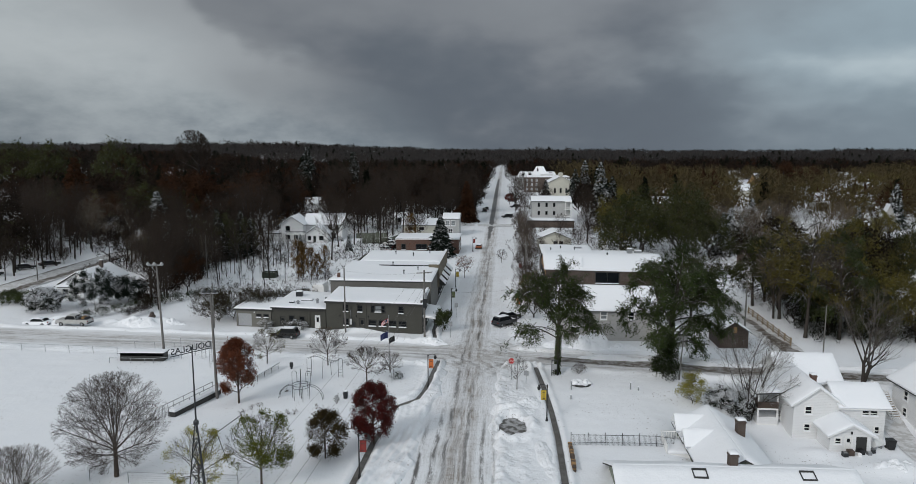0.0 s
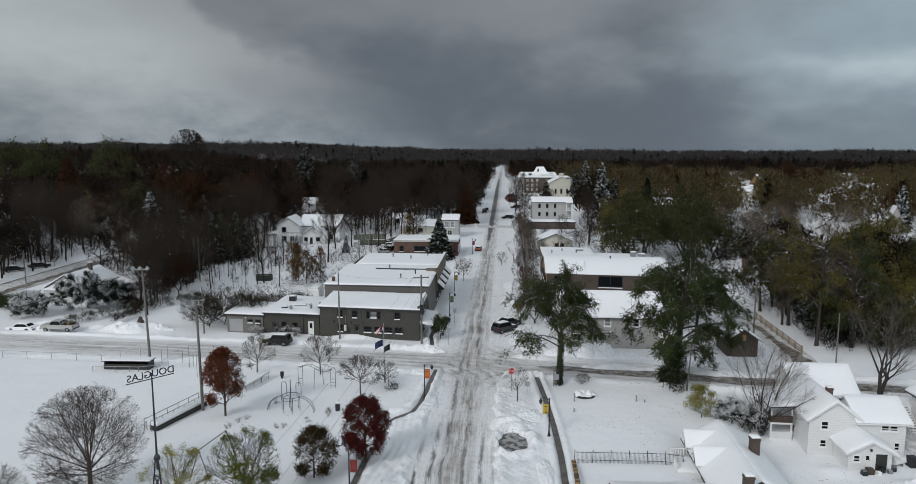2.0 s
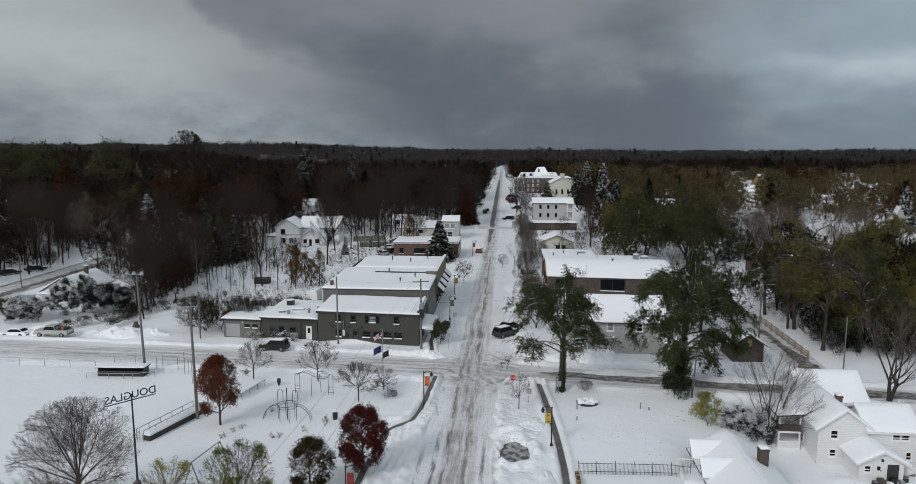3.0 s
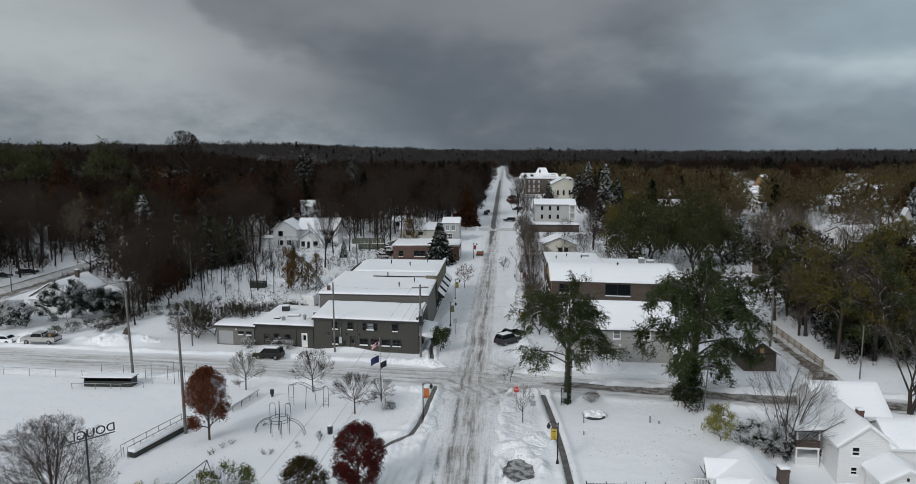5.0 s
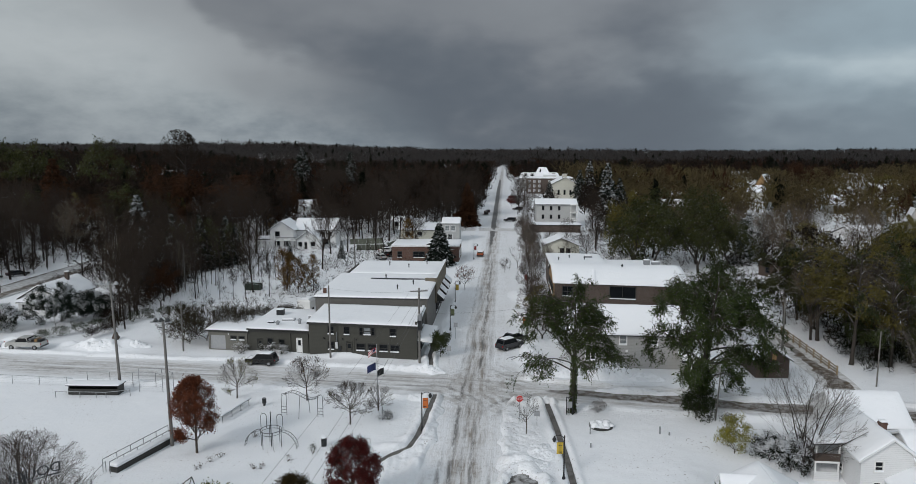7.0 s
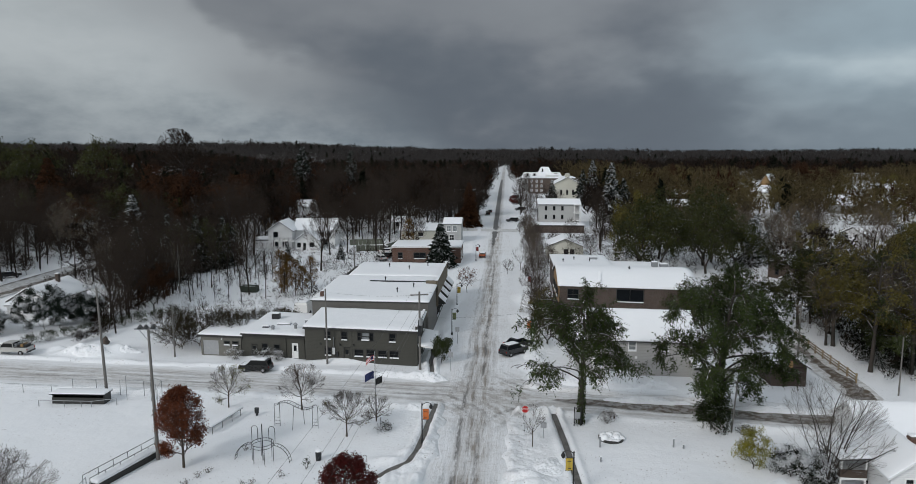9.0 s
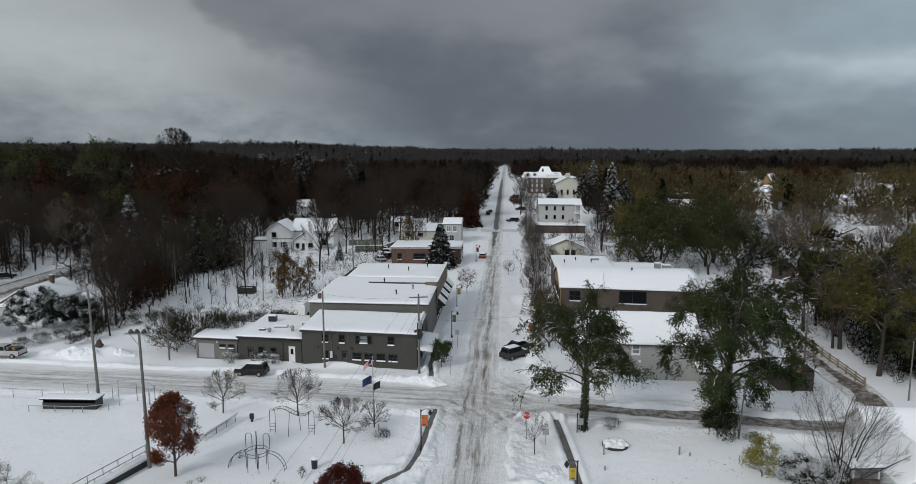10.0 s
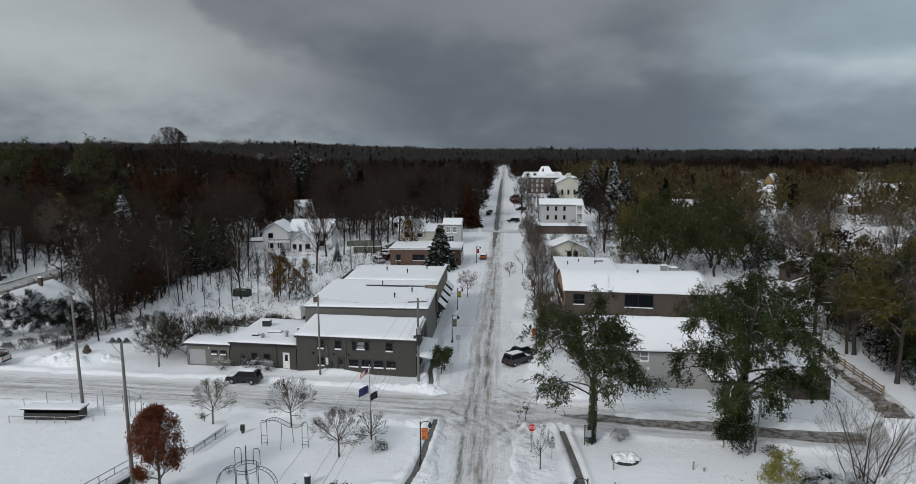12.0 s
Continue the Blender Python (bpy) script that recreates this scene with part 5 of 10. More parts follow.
# clutter by the porch
for n, (x, y, s, m) in enumerate(((38.6, 65.4, 0.5, "dark_steel"), (39.3, 65.7, 0.6, "brown_board"), (40.1, 65.5, 0.35, "sign_white"), (40.6, 66.0, 0.5, "black"), (41.3, 65.8, 0.4, "steel"), (41.9, 66.3, 0.45, "dark_steel"))):
    lone("storage_box", B().soft(-s / 2, -s / 2, 0, s / 2, s / 2, s, 0.06), m, (x, y, gz(x, y) - 0.02), "small box stacked beside the back porch in snow", "box", "clutter by the porch")
tank = thing("gas_tank", (43.0, 67.4, G), "small white gas tank lying beside the house", "tank", turn=20)
part("shell", B().tube((-0.6, 0, 0.55), (0.6, 0, 0.55), 0.38, 0.38, 14), "white_trim", tank)
for x in (-0.4, 0.4):
    part("foot", B().box(x - 0.06, -0.25, -0.1, x + 0.06, 0.25, 0.25), "steel", tank)
bn = thing("wheelie_bin", (44.3, 67.2, G), "black wheeled refuse bin with a closed lid", "bin")
part("body", B().hexa([(-0.28, -0.3, 0), (0.28, -0.3, 0), (0.28, 0.3, 0), (-0.28, 0.3, 0), (-0.38, -0.4, 1.0), (0.38, -0.4, 1.0), (0.38, 0.4, 1.0), (-0.38, 0.4, 1.0)]), "black", bn)
part("lid", B().soft(-0.4, -0.42, 1.0, 0.4, 0.42, 1.1, 0.04), "black", bn)
for x in (-0.3, 0.3):
    part("wheel", B().tube((x - 0.04, 0.36, 0.12), (x + 0.04, 0.36, 0.12), 0.13, 0.13, 10), "rubber", bn)

# the sage bungalow nearest on the east side: hipped front part and long rear roof
bung, pq = shell("sage_bungalow", (21.0, 55.8, G), -4.0, 6.4, 12.0, 2.5, "green_siding", "sage clapboard bungalow under a steep snowy roof", "house", None,
                 {"left": [(1.6, 2.5, 0.9, 2.1, "win", W), (4.6, 5.5, 0.9, 2.1, "win", W)]})
gable_roof(bung, pq, 2.5, 1.75, 0.35, False, wall="green_siding", seed=31, snow=0.32)
chimney(bung, pq(4.9, 6.6, 0), 2.6, 5.3, 0.75, "dark_brick", 5)
for s in (5.4, 9.2):
    dm = part("dormer", B().add([pq(-0.3, s, 2.2), pq(-0.3, s + 2.0, 2.2), pq(-0.3, s + 2.0, 3.1), pq(-0.3, s + 1.0, 4.1), pq(-0.3, s, 3.1), pq(2.4, s, 2.2), pq(2.4, s + 2.0, 2.2), pq(2.4, s + 2.0, 3.1), pq(2.4, s + 1.0, 4.1), pq(2.4, s, 3.1)],
                                [(4, 3, 2, 1, 0), (5, 6, 7, 8, 9), (0, 5, 9, 4), (1, 2, 7, 6), (2, 3, 8, 7), (3, 4, 9, 8)]), "green_siding", bung, "sage gabled dormer")
    part("dormer_frame", B().hexa([pq(-0.36, s + 0.5, 2.35), pq(-0.31, s + 0.5, 2.35), pq(-0.31, s + 1.5, 2.35), pq(-0.36, s + 1.5, 2.35), pq(-0.36, s + 0.5, 3.25), pq(-0.31, s + 0.5, 3.25), pq(-0.31, s + 1.5, 3.25), pq(-0.36, s + 1.5, 3.25)]), "white_trim", dm)
    part("dormer_pane", B().hexa([pq(-0.38, s + 0.6, 2.45), pq(-0.362, s + 0.6, 2.45), pq(-0.362, s + 1.4, 2.45), pq(-0.38, s + 1.4, 2.45), pq(-0.38, s + 0.6, 3.15), pq(-0.362, s + 0.6, 3.15), pq(-0.362, s + 1.4, 3.15), pq(-0.38, s + 1.4, 3.15)]), "glass", dm)
    part("dormer_snow", snow_on(snow_on(B(), pq(-0.65, s - 0.3, 2.85), pq(2.6, s - 0.3, 2.85), pq(2.6, s + 1.0, 4.15), pq(-0.65, s + 1.0, 4.15), 0.3, 0.4, 6), pq(-0.65, s + 1.0, 4.15), pq(2.6, s + 1.0, 4.15), pq(2.6, s + 2.3, 2.85), pq(-0.65, s + 2.3, 2.85), 0.3, 0.4, 7), "snow", dm, smooth=True)
cotr, pc = shell("rear_roof_house", (12.6, 49.7, G - 0.1), -2.0, 19.5, 8.6, 2.5, "green_siding", "long low house whose snowy roof has two roof windows", "house")
gable_roof(cotr, pc, 2.5, 1.8, 0.5, True, wall="green_siding", seed=33, snow=0.3)
slope = lambda b_: 2.5 + 1.8 * b_ / 4.3 + 0.5
for a in (6.1, 15.0):
    f = B()
    for a0, a1, b0, b1 in ((0.0, 0.07, 2.9, 3.8), (1.13, 1.2, 2.9, 3.8), (0.07, 1.13, 2.9, 2.97), (0.07, 1.13, 3.73, 3.8)):
        f.hexa([pc(a + p, q, slope(q) - 0.2) for p, q in ((a0, b0), (a1, b0), (a1, b1), (a0, b1))] + [pc(a + p, q, slope(q) + 0.08) for p, q in ((a0, b0), (a1, b0), (a1, b1), (a0, b1))])
    part("roof_window", f, "dark_trim", cotr, "dark roof-window frame filled with snow")
chimney(cotr, pc(9.9, 4.9, 0), 3.6, 5.6, 0.7, "dark_brick", 8)
# its walled snowy deck
deck = thing("deck", (19.2, 61.6, -1.0), "white-railed deck filled with snow", "deck", turn=-5)
part("platform", B().box(0, 0, 0.2, 3.2, 3.4, 0.9), "white_trim", deck)
part("deck_snow", snow_on(B(), (0.1, 0.1, 0.9), (3.1, 0.1, 0.9), (3.1, 3.3, 0.9), (0.1, 3.3, 0.9), 0.3, 0.5, 7), "snow", deck, smooth=True)
for x0, y0, x1, y1 in ((0, 0, 0.08, 3.4), (0.08, 3.32, 3.2, 3.4)):
    part("top_rail", B().box(x0, y0, 1.75, x1, y1, 1.85), "white_trim", deck)
for k in range(12):
    part("baluster", B().box(0.02, 0.1 + k * 0.28, 0.9, 0.07, 0.15 + k * 0.28, 1.75), "white_trim", deck)
    part("baluster", B().box(0.3 + k * 0.25, 3.33, 0.9, 0.35 + k * 0.25, 3.38, 1.75), "white_trim", deck)

# iron fence along the plot
fence = thing("iron_fence", (10.1, 63.3, -0.2), "black iron picket fence standing in the snow", "fence")
L, n = 10.2, 84
zed = lambda u: gz(10.1 + u, 63.3) + 0.2
part("upper_rail", B().path([(u, -0.02 * u, zed(u) + 1.05) for u in np.linspace(0, L, 8)], 0.022, 5), "black", fence)
part("lower_rail", B().path([(u, -0.02 * u, zed(u) + 0.28) for u in np.linspace(0, L, 8)], 0.022, 5), "black", fence)
for k in range(n + 1):
    u = L * k / n
    post = k % 14 == 0
    part("post" if post else "picket", B().tube((u, -0.02 * u, zed(u) - 0.2), (u, -0.02 * u, zed(u) + (1.3 if post else 1.12)), 0.035 if post else 0.012, 0.035 if post else 0.01, 5), "black", fence)

# house at the east edge with outside stairs
eh, pe2 = shell("east_house", (49.7, 65.8, G), -2.0, 8.4, 11.0, 4.5, "white_siding", "white clapboard house with outside stairs and snowy roof", "house", None,
                {"left": [(2.2, 3.0, 2.6, 3.8, "win", W), (5.4, 6.2, 2.6, 3.8, "win", W), (2.2, 3.0, 0.7, 1.8, "win", W), (8.4, 9.2, 2.6, 3.8, "win", W)], "back": [(2.0, 2.8, 2.6, 3.8, "win", W), (5.4, 6.2, 2.6, 3.8, "win", W)]})
gable_roof(eh, pe2, 4.5, 2.7, 0.55, False, wall="white_siding", seed=41, snow=0.28)
chimney(eh, pe2(4.9, 6.0, 0), 6.4, 8.2, 0.55, "brick", 12)
st = thing("outside_stair", (48.75, 72.8, G), "white wooden outside stair with snow on its treads", "stair", turn=-2)
for k in range(14):
    part("tread", B().box(-0.55, 0.28 * k, 0.19 * k + 0.1, 0.55, 0.28 * k + 0.3, 0.19 * k + 0.16), "fence_wood", st)
    part("tread_snow", B().soft(-0.5, 0.28 * k + 0.02, 0.19 * k + 0.16, 0.5, 0.28 * k + 0.24, 0.19 * k + 0.24, 0.03), "snow", st)
for x in (-0.6, 0.55):
    part("string", B().hexa([(x, 0, 0), (x + 0.05, 0, 0), (x + 0.05, 4.0, 2.7), (x, 4.0, 2.7), (x, 0, 0.25), (x + 0.05, 0, 0.25), (x + 0.05, 4.0, 2.95), (x, 4.0, 2.95)]), W, st)
part("hand_rail", B().tube((-0.6, 0, 1.0), (-0.6, 4.0, 3.7), 0.04, 0.04, 6), W, st)
for k in range(15):
    part("baluster", B().tube((-0.58, 0.27 * k + 0.05, 0.19 * k + 0.1), (-0.58, 0.27 * k + 0.05, 0.183 * k + 1.0), 0.016, 0.016, 5), W, st)
part("landing", B().box(-0.6, 4.0, 2.6, 0.6, 5.6, 2.75), W, st)
for x, y in ((-0.5, 4.1), (-0.5, 5.5)):
    part("landing_post", B().box(x - 0.05, y - 0.05, -0.3, x + 0.05, y + 0.05, 3.7), W, st)
part("landing_rail", B().box(-0.55, 4.1, 3.62, -0.47, 5.5, 3.7), W, st)

# brown shed by the lane with a lit-up wreath board
shed, ps = shell("brown_shed", (36.9, 97.0, 0.0), -2.0, 4.2, 5.0, 2.4, "brown_board", "small brown boarded shed with snowy gable roof", "shed", None, {"front": [(2.4, 3.6, 0.1, 2.0, "door", "brown_board", "brown_board", False)]})
gable_roof(shed, ps, 2.5, 1.4, 0.4, False, wall="brown_board", seed=43)
part("gable_board", bar_of(ps.wall("front")[1], 2.0, 2.5, 2.3, 3.2, 0.0, 0.06), "tan_wood", shed, "pale board in the gable")

# west house behind the evergreens
wh, pw3 = shell("west_house", (-82.9, 131.4, 0.0), -3.0, 7.4, 10.8, 2.6, "white_siding", "white one-storey house with broad snowy gabled roof", "house", None,
                {"front": [(1.0, 2.0, 0.9, 2.2, "win", W), (5.2, 6.4, 0.9, 2.2, "win", W)], "right": [(2.0, 3.0, 0.9, 2.2, "win", W), (7.0, 8.0, 0.9, 2.2, "win", W)]})
gable_roof(wh, pw3, 2.6, 2.2, 0.5, False, wall="white_siding", seed=51)
chimney(wh, pw3(4.4, 7.0, 0), 4.4, 6.2, 0.6, "dark_brick", 9)
pch, pp3 = shell("west_porch", (-81.5, 128.5, 0.0), -3.0, 5.0, 2.8, 2.3, "white_siding", "low white porch with snow on its roof", "porch", None, {"front": [(0.6, 1.8, 0.8, 2.0, "win", W), (2.9, 4.1, 0.8, 2.0, "win", W)]})
flat_roof(pch, pp3, 2.3, 0.3, snow=0.26, seed=52, tilt=0.5, trim="white_trim")

# white columned house at the far west
ch, pc3 = shell("columned_house", (-146, 203, 1.0), -28.0, 15.0, 12.0, 6.0, "white_siding", "large white house with a columned porch", "house")
gable_roof(ch, pc3, 6.0, 2.4, 0.6, True, wall="white_siding", seed=53)
por = thing("columned_porch", (-133.5, 194.5, 1.0), "white two-storey columned porch with gable", "porch", turn=-28)
for x in (0.2, 1.8, 3.4, 5.0):
    part("column", B().tube((x, 0, -0.5), (x, 0, 5.6), 0.28, 0.24, 12), W, por)
part("entablature", B().box(-0.3, -0.4, 5.6, 5.5, 3.0, 6.0), W, por)
part("pediment", B().add([(-0.4, -0.4, 6.0), (5.6, -0.4, 6.0), (2.6, -0.4, 7.3), (-0.4, 3, 6.0), (5.6, 3, 6.0), (2.6, 3, 7.3)], [(0, 1, 2), (5, 4, 3), (0, 3, 4, 1), (1, 4, 5, 2), (2, 5, 3, 0)]), W, por)
part("porch_snow", snow_on(snow_on(B(), (-0.5, -0.5, 6.02), (-0.5, 3.1, 6.02), (2.6, 3.1, 7.35), (2.6, -0.5, 7.35), 0.2, 0.8), (2.6, -0.5, 7.35), (2.6, 3.1, 7.35), (5.7, 3.1, 6.02), (5.7, -0.5, 6.02), 0.2, 0.8), "snow", por, smooth=True)

# white farmhouse beyond the trees
fh, pfh = shell("farmhouse", (-60.3, 210.5, 0.0), 0.0, 7.0, 9.0, 5.6, "white_siding", "white gabled farmhouse with an upper deck", "house", None,
                {"front": [(1.6, 2.8, 3.4, 5.0, "win", DT), (1.5, 2.8, 0.6, 2.4, "win", DT), (4.2, 5.2, 0.6, 2.4, "win", DT)]})
gable_roof(fh, pfh, 5.6, 2.4, 0.6, False, wall="white_siding", seed=54)
fw, pfw = shell("farmhouse_wing", (-53.6, 214.5, 0.0), 0.0, 12.0, 9.0, 5.2, "white_siding", "tall white rear wing with snow-covered roof", "house", None,
                {"front": [(7.6, 8.6, 3.0, 4.4, "win", DT), (9.8, 10.8, 3.0, 4.4, "win", DT), (8.6, 9.8, 0.6, 2.3, "win", DT)]})
gable_roof(fw, pfw, 5.2, 2.8, 0.5, True, wall="white_siding", seed=55)
hw_, phw = shell("front_wing", (-51.9, 208.6, 0.0), 0.0, 6.8, 5.9, 2.9, "white_siding", "low white front wing under a hipped snowy roof", "house", None,
                 {"front": [(0.6, 1.5, 0.7, 2.1, "win", DT), (2.2, 3.2, 0.1, 2.2, "door", "dark_trim", W), (4.2, 5.4, 0.7, 2.1, "win", DT)]})
gable_roof(hw_, phw, 2.9, 2.4, 0.5, False, wall="white_siding", seed=155)
dk = thing("upper_deck", (-58.0, 207.9, 0.0), "dark-railed upper deck in front of the farmhouse", "deck")
part("deck_floor", B().box(0, 0, 2.6, 6.0, 2.6, 2.8), "white_trim", dk)
part("deck_rail", B().box(0, 0, 3.6, 6.0, 0.08, 3.7).box(0, 0.081, 3.6, 0.08, 2.6, 3.7), "dark_steel", dk)
for k in range(16):
    part("rail_bar", B().tube((0.2 + k * 0.375, 0.04, 2.8), (0.2 + k * 0.375, 0.04, 3.6), 0.025, 0.025, 5), "dark_steel", dk)
for x in (0.2, 3.0, 5.8):
    part("deck_post", B().tube((x, 0.2, -0.3), (x, 0.2, 2.6), 0.09, 0.09, 6), W, dk)
sp, psp = shell("side_porch", (-65.2, 211.5, 0.0), 0.0, 4.6, 6.0, 2.6, "white_siding", "open side porch with snowy roof", "porch")
flat_roof(sp, psp, 2.6, 0.3, snow=0.26, seed=56)

# red-brick shop and cottage up the street, west side
rb, prb = shell("brick_shop", (-21.2, 187.5, 0.0), -1.5, 17.6, 11.0, 4.1, "brick", "one-storey red-brick shop with flat snowy roof", "building", ST,
                {"front": [(5.6, 8.6, 1.0, 2.6, "win", DT), (1.5, 2.6, 1.0, 2.6, "win", DT), (11.5, 12.6, 0.1, 2.3, "door", W)], "right": [(2, 4, 0.8, 2.6, "win", W), (6, 8, 0.8, 2.6, "win", W)]})
flat_roof(rb, prb, 4.1, 0.25, snow=0.28, seed=57, trim="white_trim")
ct, pct = shell("white_cottage", (-9.6, 225.5, 0.0), -1.0, 5.4, 8.5, 5.8, "worn_white", "tall narrow white cottage with snowy roof", "house", ST,
                {"front": [(0.9, 2.2, 3.4, 5.2, "win", W, "curtain"), (2.8, 4.1, 3.4, 5.2, "win", W, "curtain"), (1.8, 3.2, 0.6, 2.4, "win", W)]})
gable_roof(ct, pct, 5.8, 1.4, 0.3, True, wall="white_siding", seed=58)
lowc, plc = shell("low_annex", (-24.0, 232.0, 0.0), 0.0, 13.5, 7.0, 3.0, "cream_siding", "low cream annex with snowy roof", "building", None, {"front": [(2, 3.4, 0.9, 2.2, "win", DT), (6, 7.4, 0.9, 2.2, "win", DT)]})
gable_roof(lowc, plc, 3.0, 1.8, 0.4, True, wall="cream_siding", seed=59)
yf = thing("yard_fence", (-36.9, 207.0, 0.0), "green-grey boarded yard fence topped with snow", "fence")
for x0, y0, x1, y1 in ((3.0, 0, 11.0, 0), (11.0, 0, 15.0, 14), (-1, 12, 9, 14)):
    d = Vector((x1 - x0, y1 - y0, 0))
    nb = max(6, int(d.length / 1.2))
    for k in range(nb):
        a, c = Vector((x0, y0, 0)) + d * (k / nb), Vector((x0, y0, 0)) + d * ((k + 0.97) / nb)
        nrm = Vector((-d.y, d.x, 0)).normalized() * 0.04
        part("fence_board", B().hexa([a - nrm, c - nrm, c + nrm, a + nrm] + [p + Vector((0, 0, 1.7 + 0.03 * (k % 3))) for p in (a - nrm, c - nrm, c + nrm, a + nrm)]), "fence_green", yf)

# east side of the street further on
rw, prw = shell("white_inn", (24.0, 266.5, 0.0), -4.0, 14.8, 10.0, 8.6, "worn_white", "tall white inn with shallow snowy roof", "building", ST,
                {"front": [(s, s + 0.7, z, z + 1.4, "win", DT, "glass", False) for s in (2.2, 5.2, 8.2) for z in (3.2, 6.4)]})
gable_roof(rw, prw, 8.6, 1.5, 0.6, True, wall="worn_white", seed=61)
pi = thing("inn_porches", (36.4, 263.6, 0.0), "stacked white open porches beside the inn", "porch", turn=-4)
for x in (0.2, 2.6):
    part("porch_post", B().tube((x, 0.1, -0.4), (x, 0.1, 8.4), 0.1, 0.1, 6), W, pi)
for z in (2.6, 5.4, 8.4):
    part("porch_floor", B().box(0, 0, z, 2.8, 2.8, z + 0.22), W, pi)
for z in (3.4, 6.2):
    part("porch_rail", B().box(0, 0.0, z, 2.8, 0.08, z + 0.1), W, pi)
rg, prg = shell("cream_church_hall", (43.6, 384.0, 0.0), -4.0, 13.5, 18.0, 10.0, "cream_siding", "cream gabled meeting hall with a small belfry", "building", ST,
                {"front": [(s, s + 0.9, 4.0, 6.6, "win", DT, "glass", False) for s in (3.0, 6.2, 9.4)]})
gable_roof(rg, prg, 10.0, 3.4, 0.6, False, wall="cream_siding", seed=62)
part("belfry", B().soft(*prg(5.6, 1.0, 12.6)[:2], 12.4, prg(5.6, 1.0, 0)[0] + 2.3, prg(5.6, 1.0, 0)[1] + 2.3, 15.4, 0.3), "cream_siding", rg)
hb, phb = shell("brick_hotel", (35.0, 452.0, 0.0), -4.0, 29.0, 20.0, 10.0, "dark_brick", "three-storey dark brick block with flat snowy roof", "building", ST,
                {"front": [(s, s + 1.1, z, z + 1.5, "win", W, "curtain", False) for s in (1.2, 4.4, 7.6, 14.0) for z in (1.3, 4.2, 7.2)]})
flat_roof(hb, phb, 10.0, 0.6, snow=0.4, seed=63, trim="white_trim")
part("stair_head", slab(B(), phb(11, 3, 11.8), phb(19, 3, 11.8), phb(19, 9, 11.8), phb(11, 9, 11.8), 1.6), "white_siding", hb)
part("stair_snow", snow_on(B(), phb(10.6, 2.6, 11.81), phb(19.4, 2.6, 11.81), phb(19.4, 9.4, 11.81), phb(10.6, 9.4, 11.81), 0.5, 1.2), "snow", hb, smooth=True)
# mansard house standing behind it
mh, pmh = shell("mansard_house", (32.5, 478.0, 0.0), -4.0, 27.0, 14.0, 9.0, "worn_white", "white mansard house with arched dormers under snow", "building", ST)
part("mansard_roof", B().hexa([pmh(-0.4, -0.4, 9.0), pmh(27.4, -0.4, 9.0), pmh(27.4, 14.4, 9.0), pmh(-0.4, 14.4, 9.0), pmh(1.4, 2.0, 12.4), pmh(25.6, 2.0, 12.4), pmh(25.6, 12, 12.4), pmh(1.4, 12, 12.4)]), "snow", mh)
part("cupola", B().hexa([pmh(11, 4, 12.4), pmh(20, 4, 12.4), pmh(20, 11, 12.4), pmh(11, 11, 12.4), pmh(13, 6, 16.2), pmh(18, 6, 16.2), pmh(18, 9, 16.2), pmh(13, 9, 16.2)]), "snow", mh)
for s in (2.0, 6.6, 21.0):
    dm = part("dormer", B().hexa([pmh(s, -0.2, 9.2), pmh(s + 3.2, -0.2, 9.2), pmh(s + 3.2, 3.5, 9.2), pmh(s, 3.5, 9.2), pmh(s + 0.6, -0.1, 12.2), pmh(s + 2.6, -0.1, 12.2), pmh(s + 2.6, 3.5, 12.2), pmh(s + 0.6, 3.5, 12.2)]), "worn_white", mh)
    part("dormer_window", B().hexa([pmh(s + 0.8, -0.3, 9.6), pmh(s + 2.4, -0.3, 9.6), pmh(s + 2.4, -0.1, 9.6), pmh(s + 0.8, -0.1, 9.6), pmh(s + 1.1, -0.3, 11.5), pmh(s + 2.1, -0.3, 11.5), pmh(s + 2.1, -0.1, 11.5), pmh(s + 1.1, -0.1, 11.5)]), "glass", dm)
part("cupola_window", B().hexa([pmh(13.2, 4.2, 12.8), pmh(14.4, 4.2, 12.8), pmh(14.4, 5.6, 12.8), pmh(13.2, 5.6, 12.8), pmh(13.6, 5.2, 14.8), pmh(14.4, 5.2, 14.8), pmh(14.4, 6.0, 14.8), pmh(13.6, 6.0, 14.8)]), "glass", mh)
gr, pgr = shell("street_garage", (19.6, 196.5, 0.0), -4.0, 9.6, 9.0, 3.0, "cream_siding", "low cream garage with gabled snowy roof", "building", ST, {"front": [(4.6, 5.6, 0.6, 2.2, "win", DT), (6.2, 7.2, 0.6, 2.2, "win", DT)]})
gable_roof(gr, pgr, 3.0, 2.0, 0.5, False, wall="cream_siding", seed=64)
lb, plb = shell("brick_annex", (21.0, 250.0, 0.0), -4.0, 17.0, 7.0, 2.6, "dark_brick", "low brick annex with snowy roof", "building", ST)
flat_roof(lb, plb, 2.6, 0.3, snow=0.3, seed=65)
lw, plw = shell("white_row", (-12.0, 336.0, 0.0), -2.0, 13.0, 26.0, 7.0, "white_siding", "white street building among bare trees", "building", ST, {"front": [(2, 3, 1, 2.6, "win", DT), (6, 7, 1, 2.6, "win", DT)]})
gable_roof(lw, plw, 7.0, 2.2, 0.4, True, wall="white_siding", seed=66)

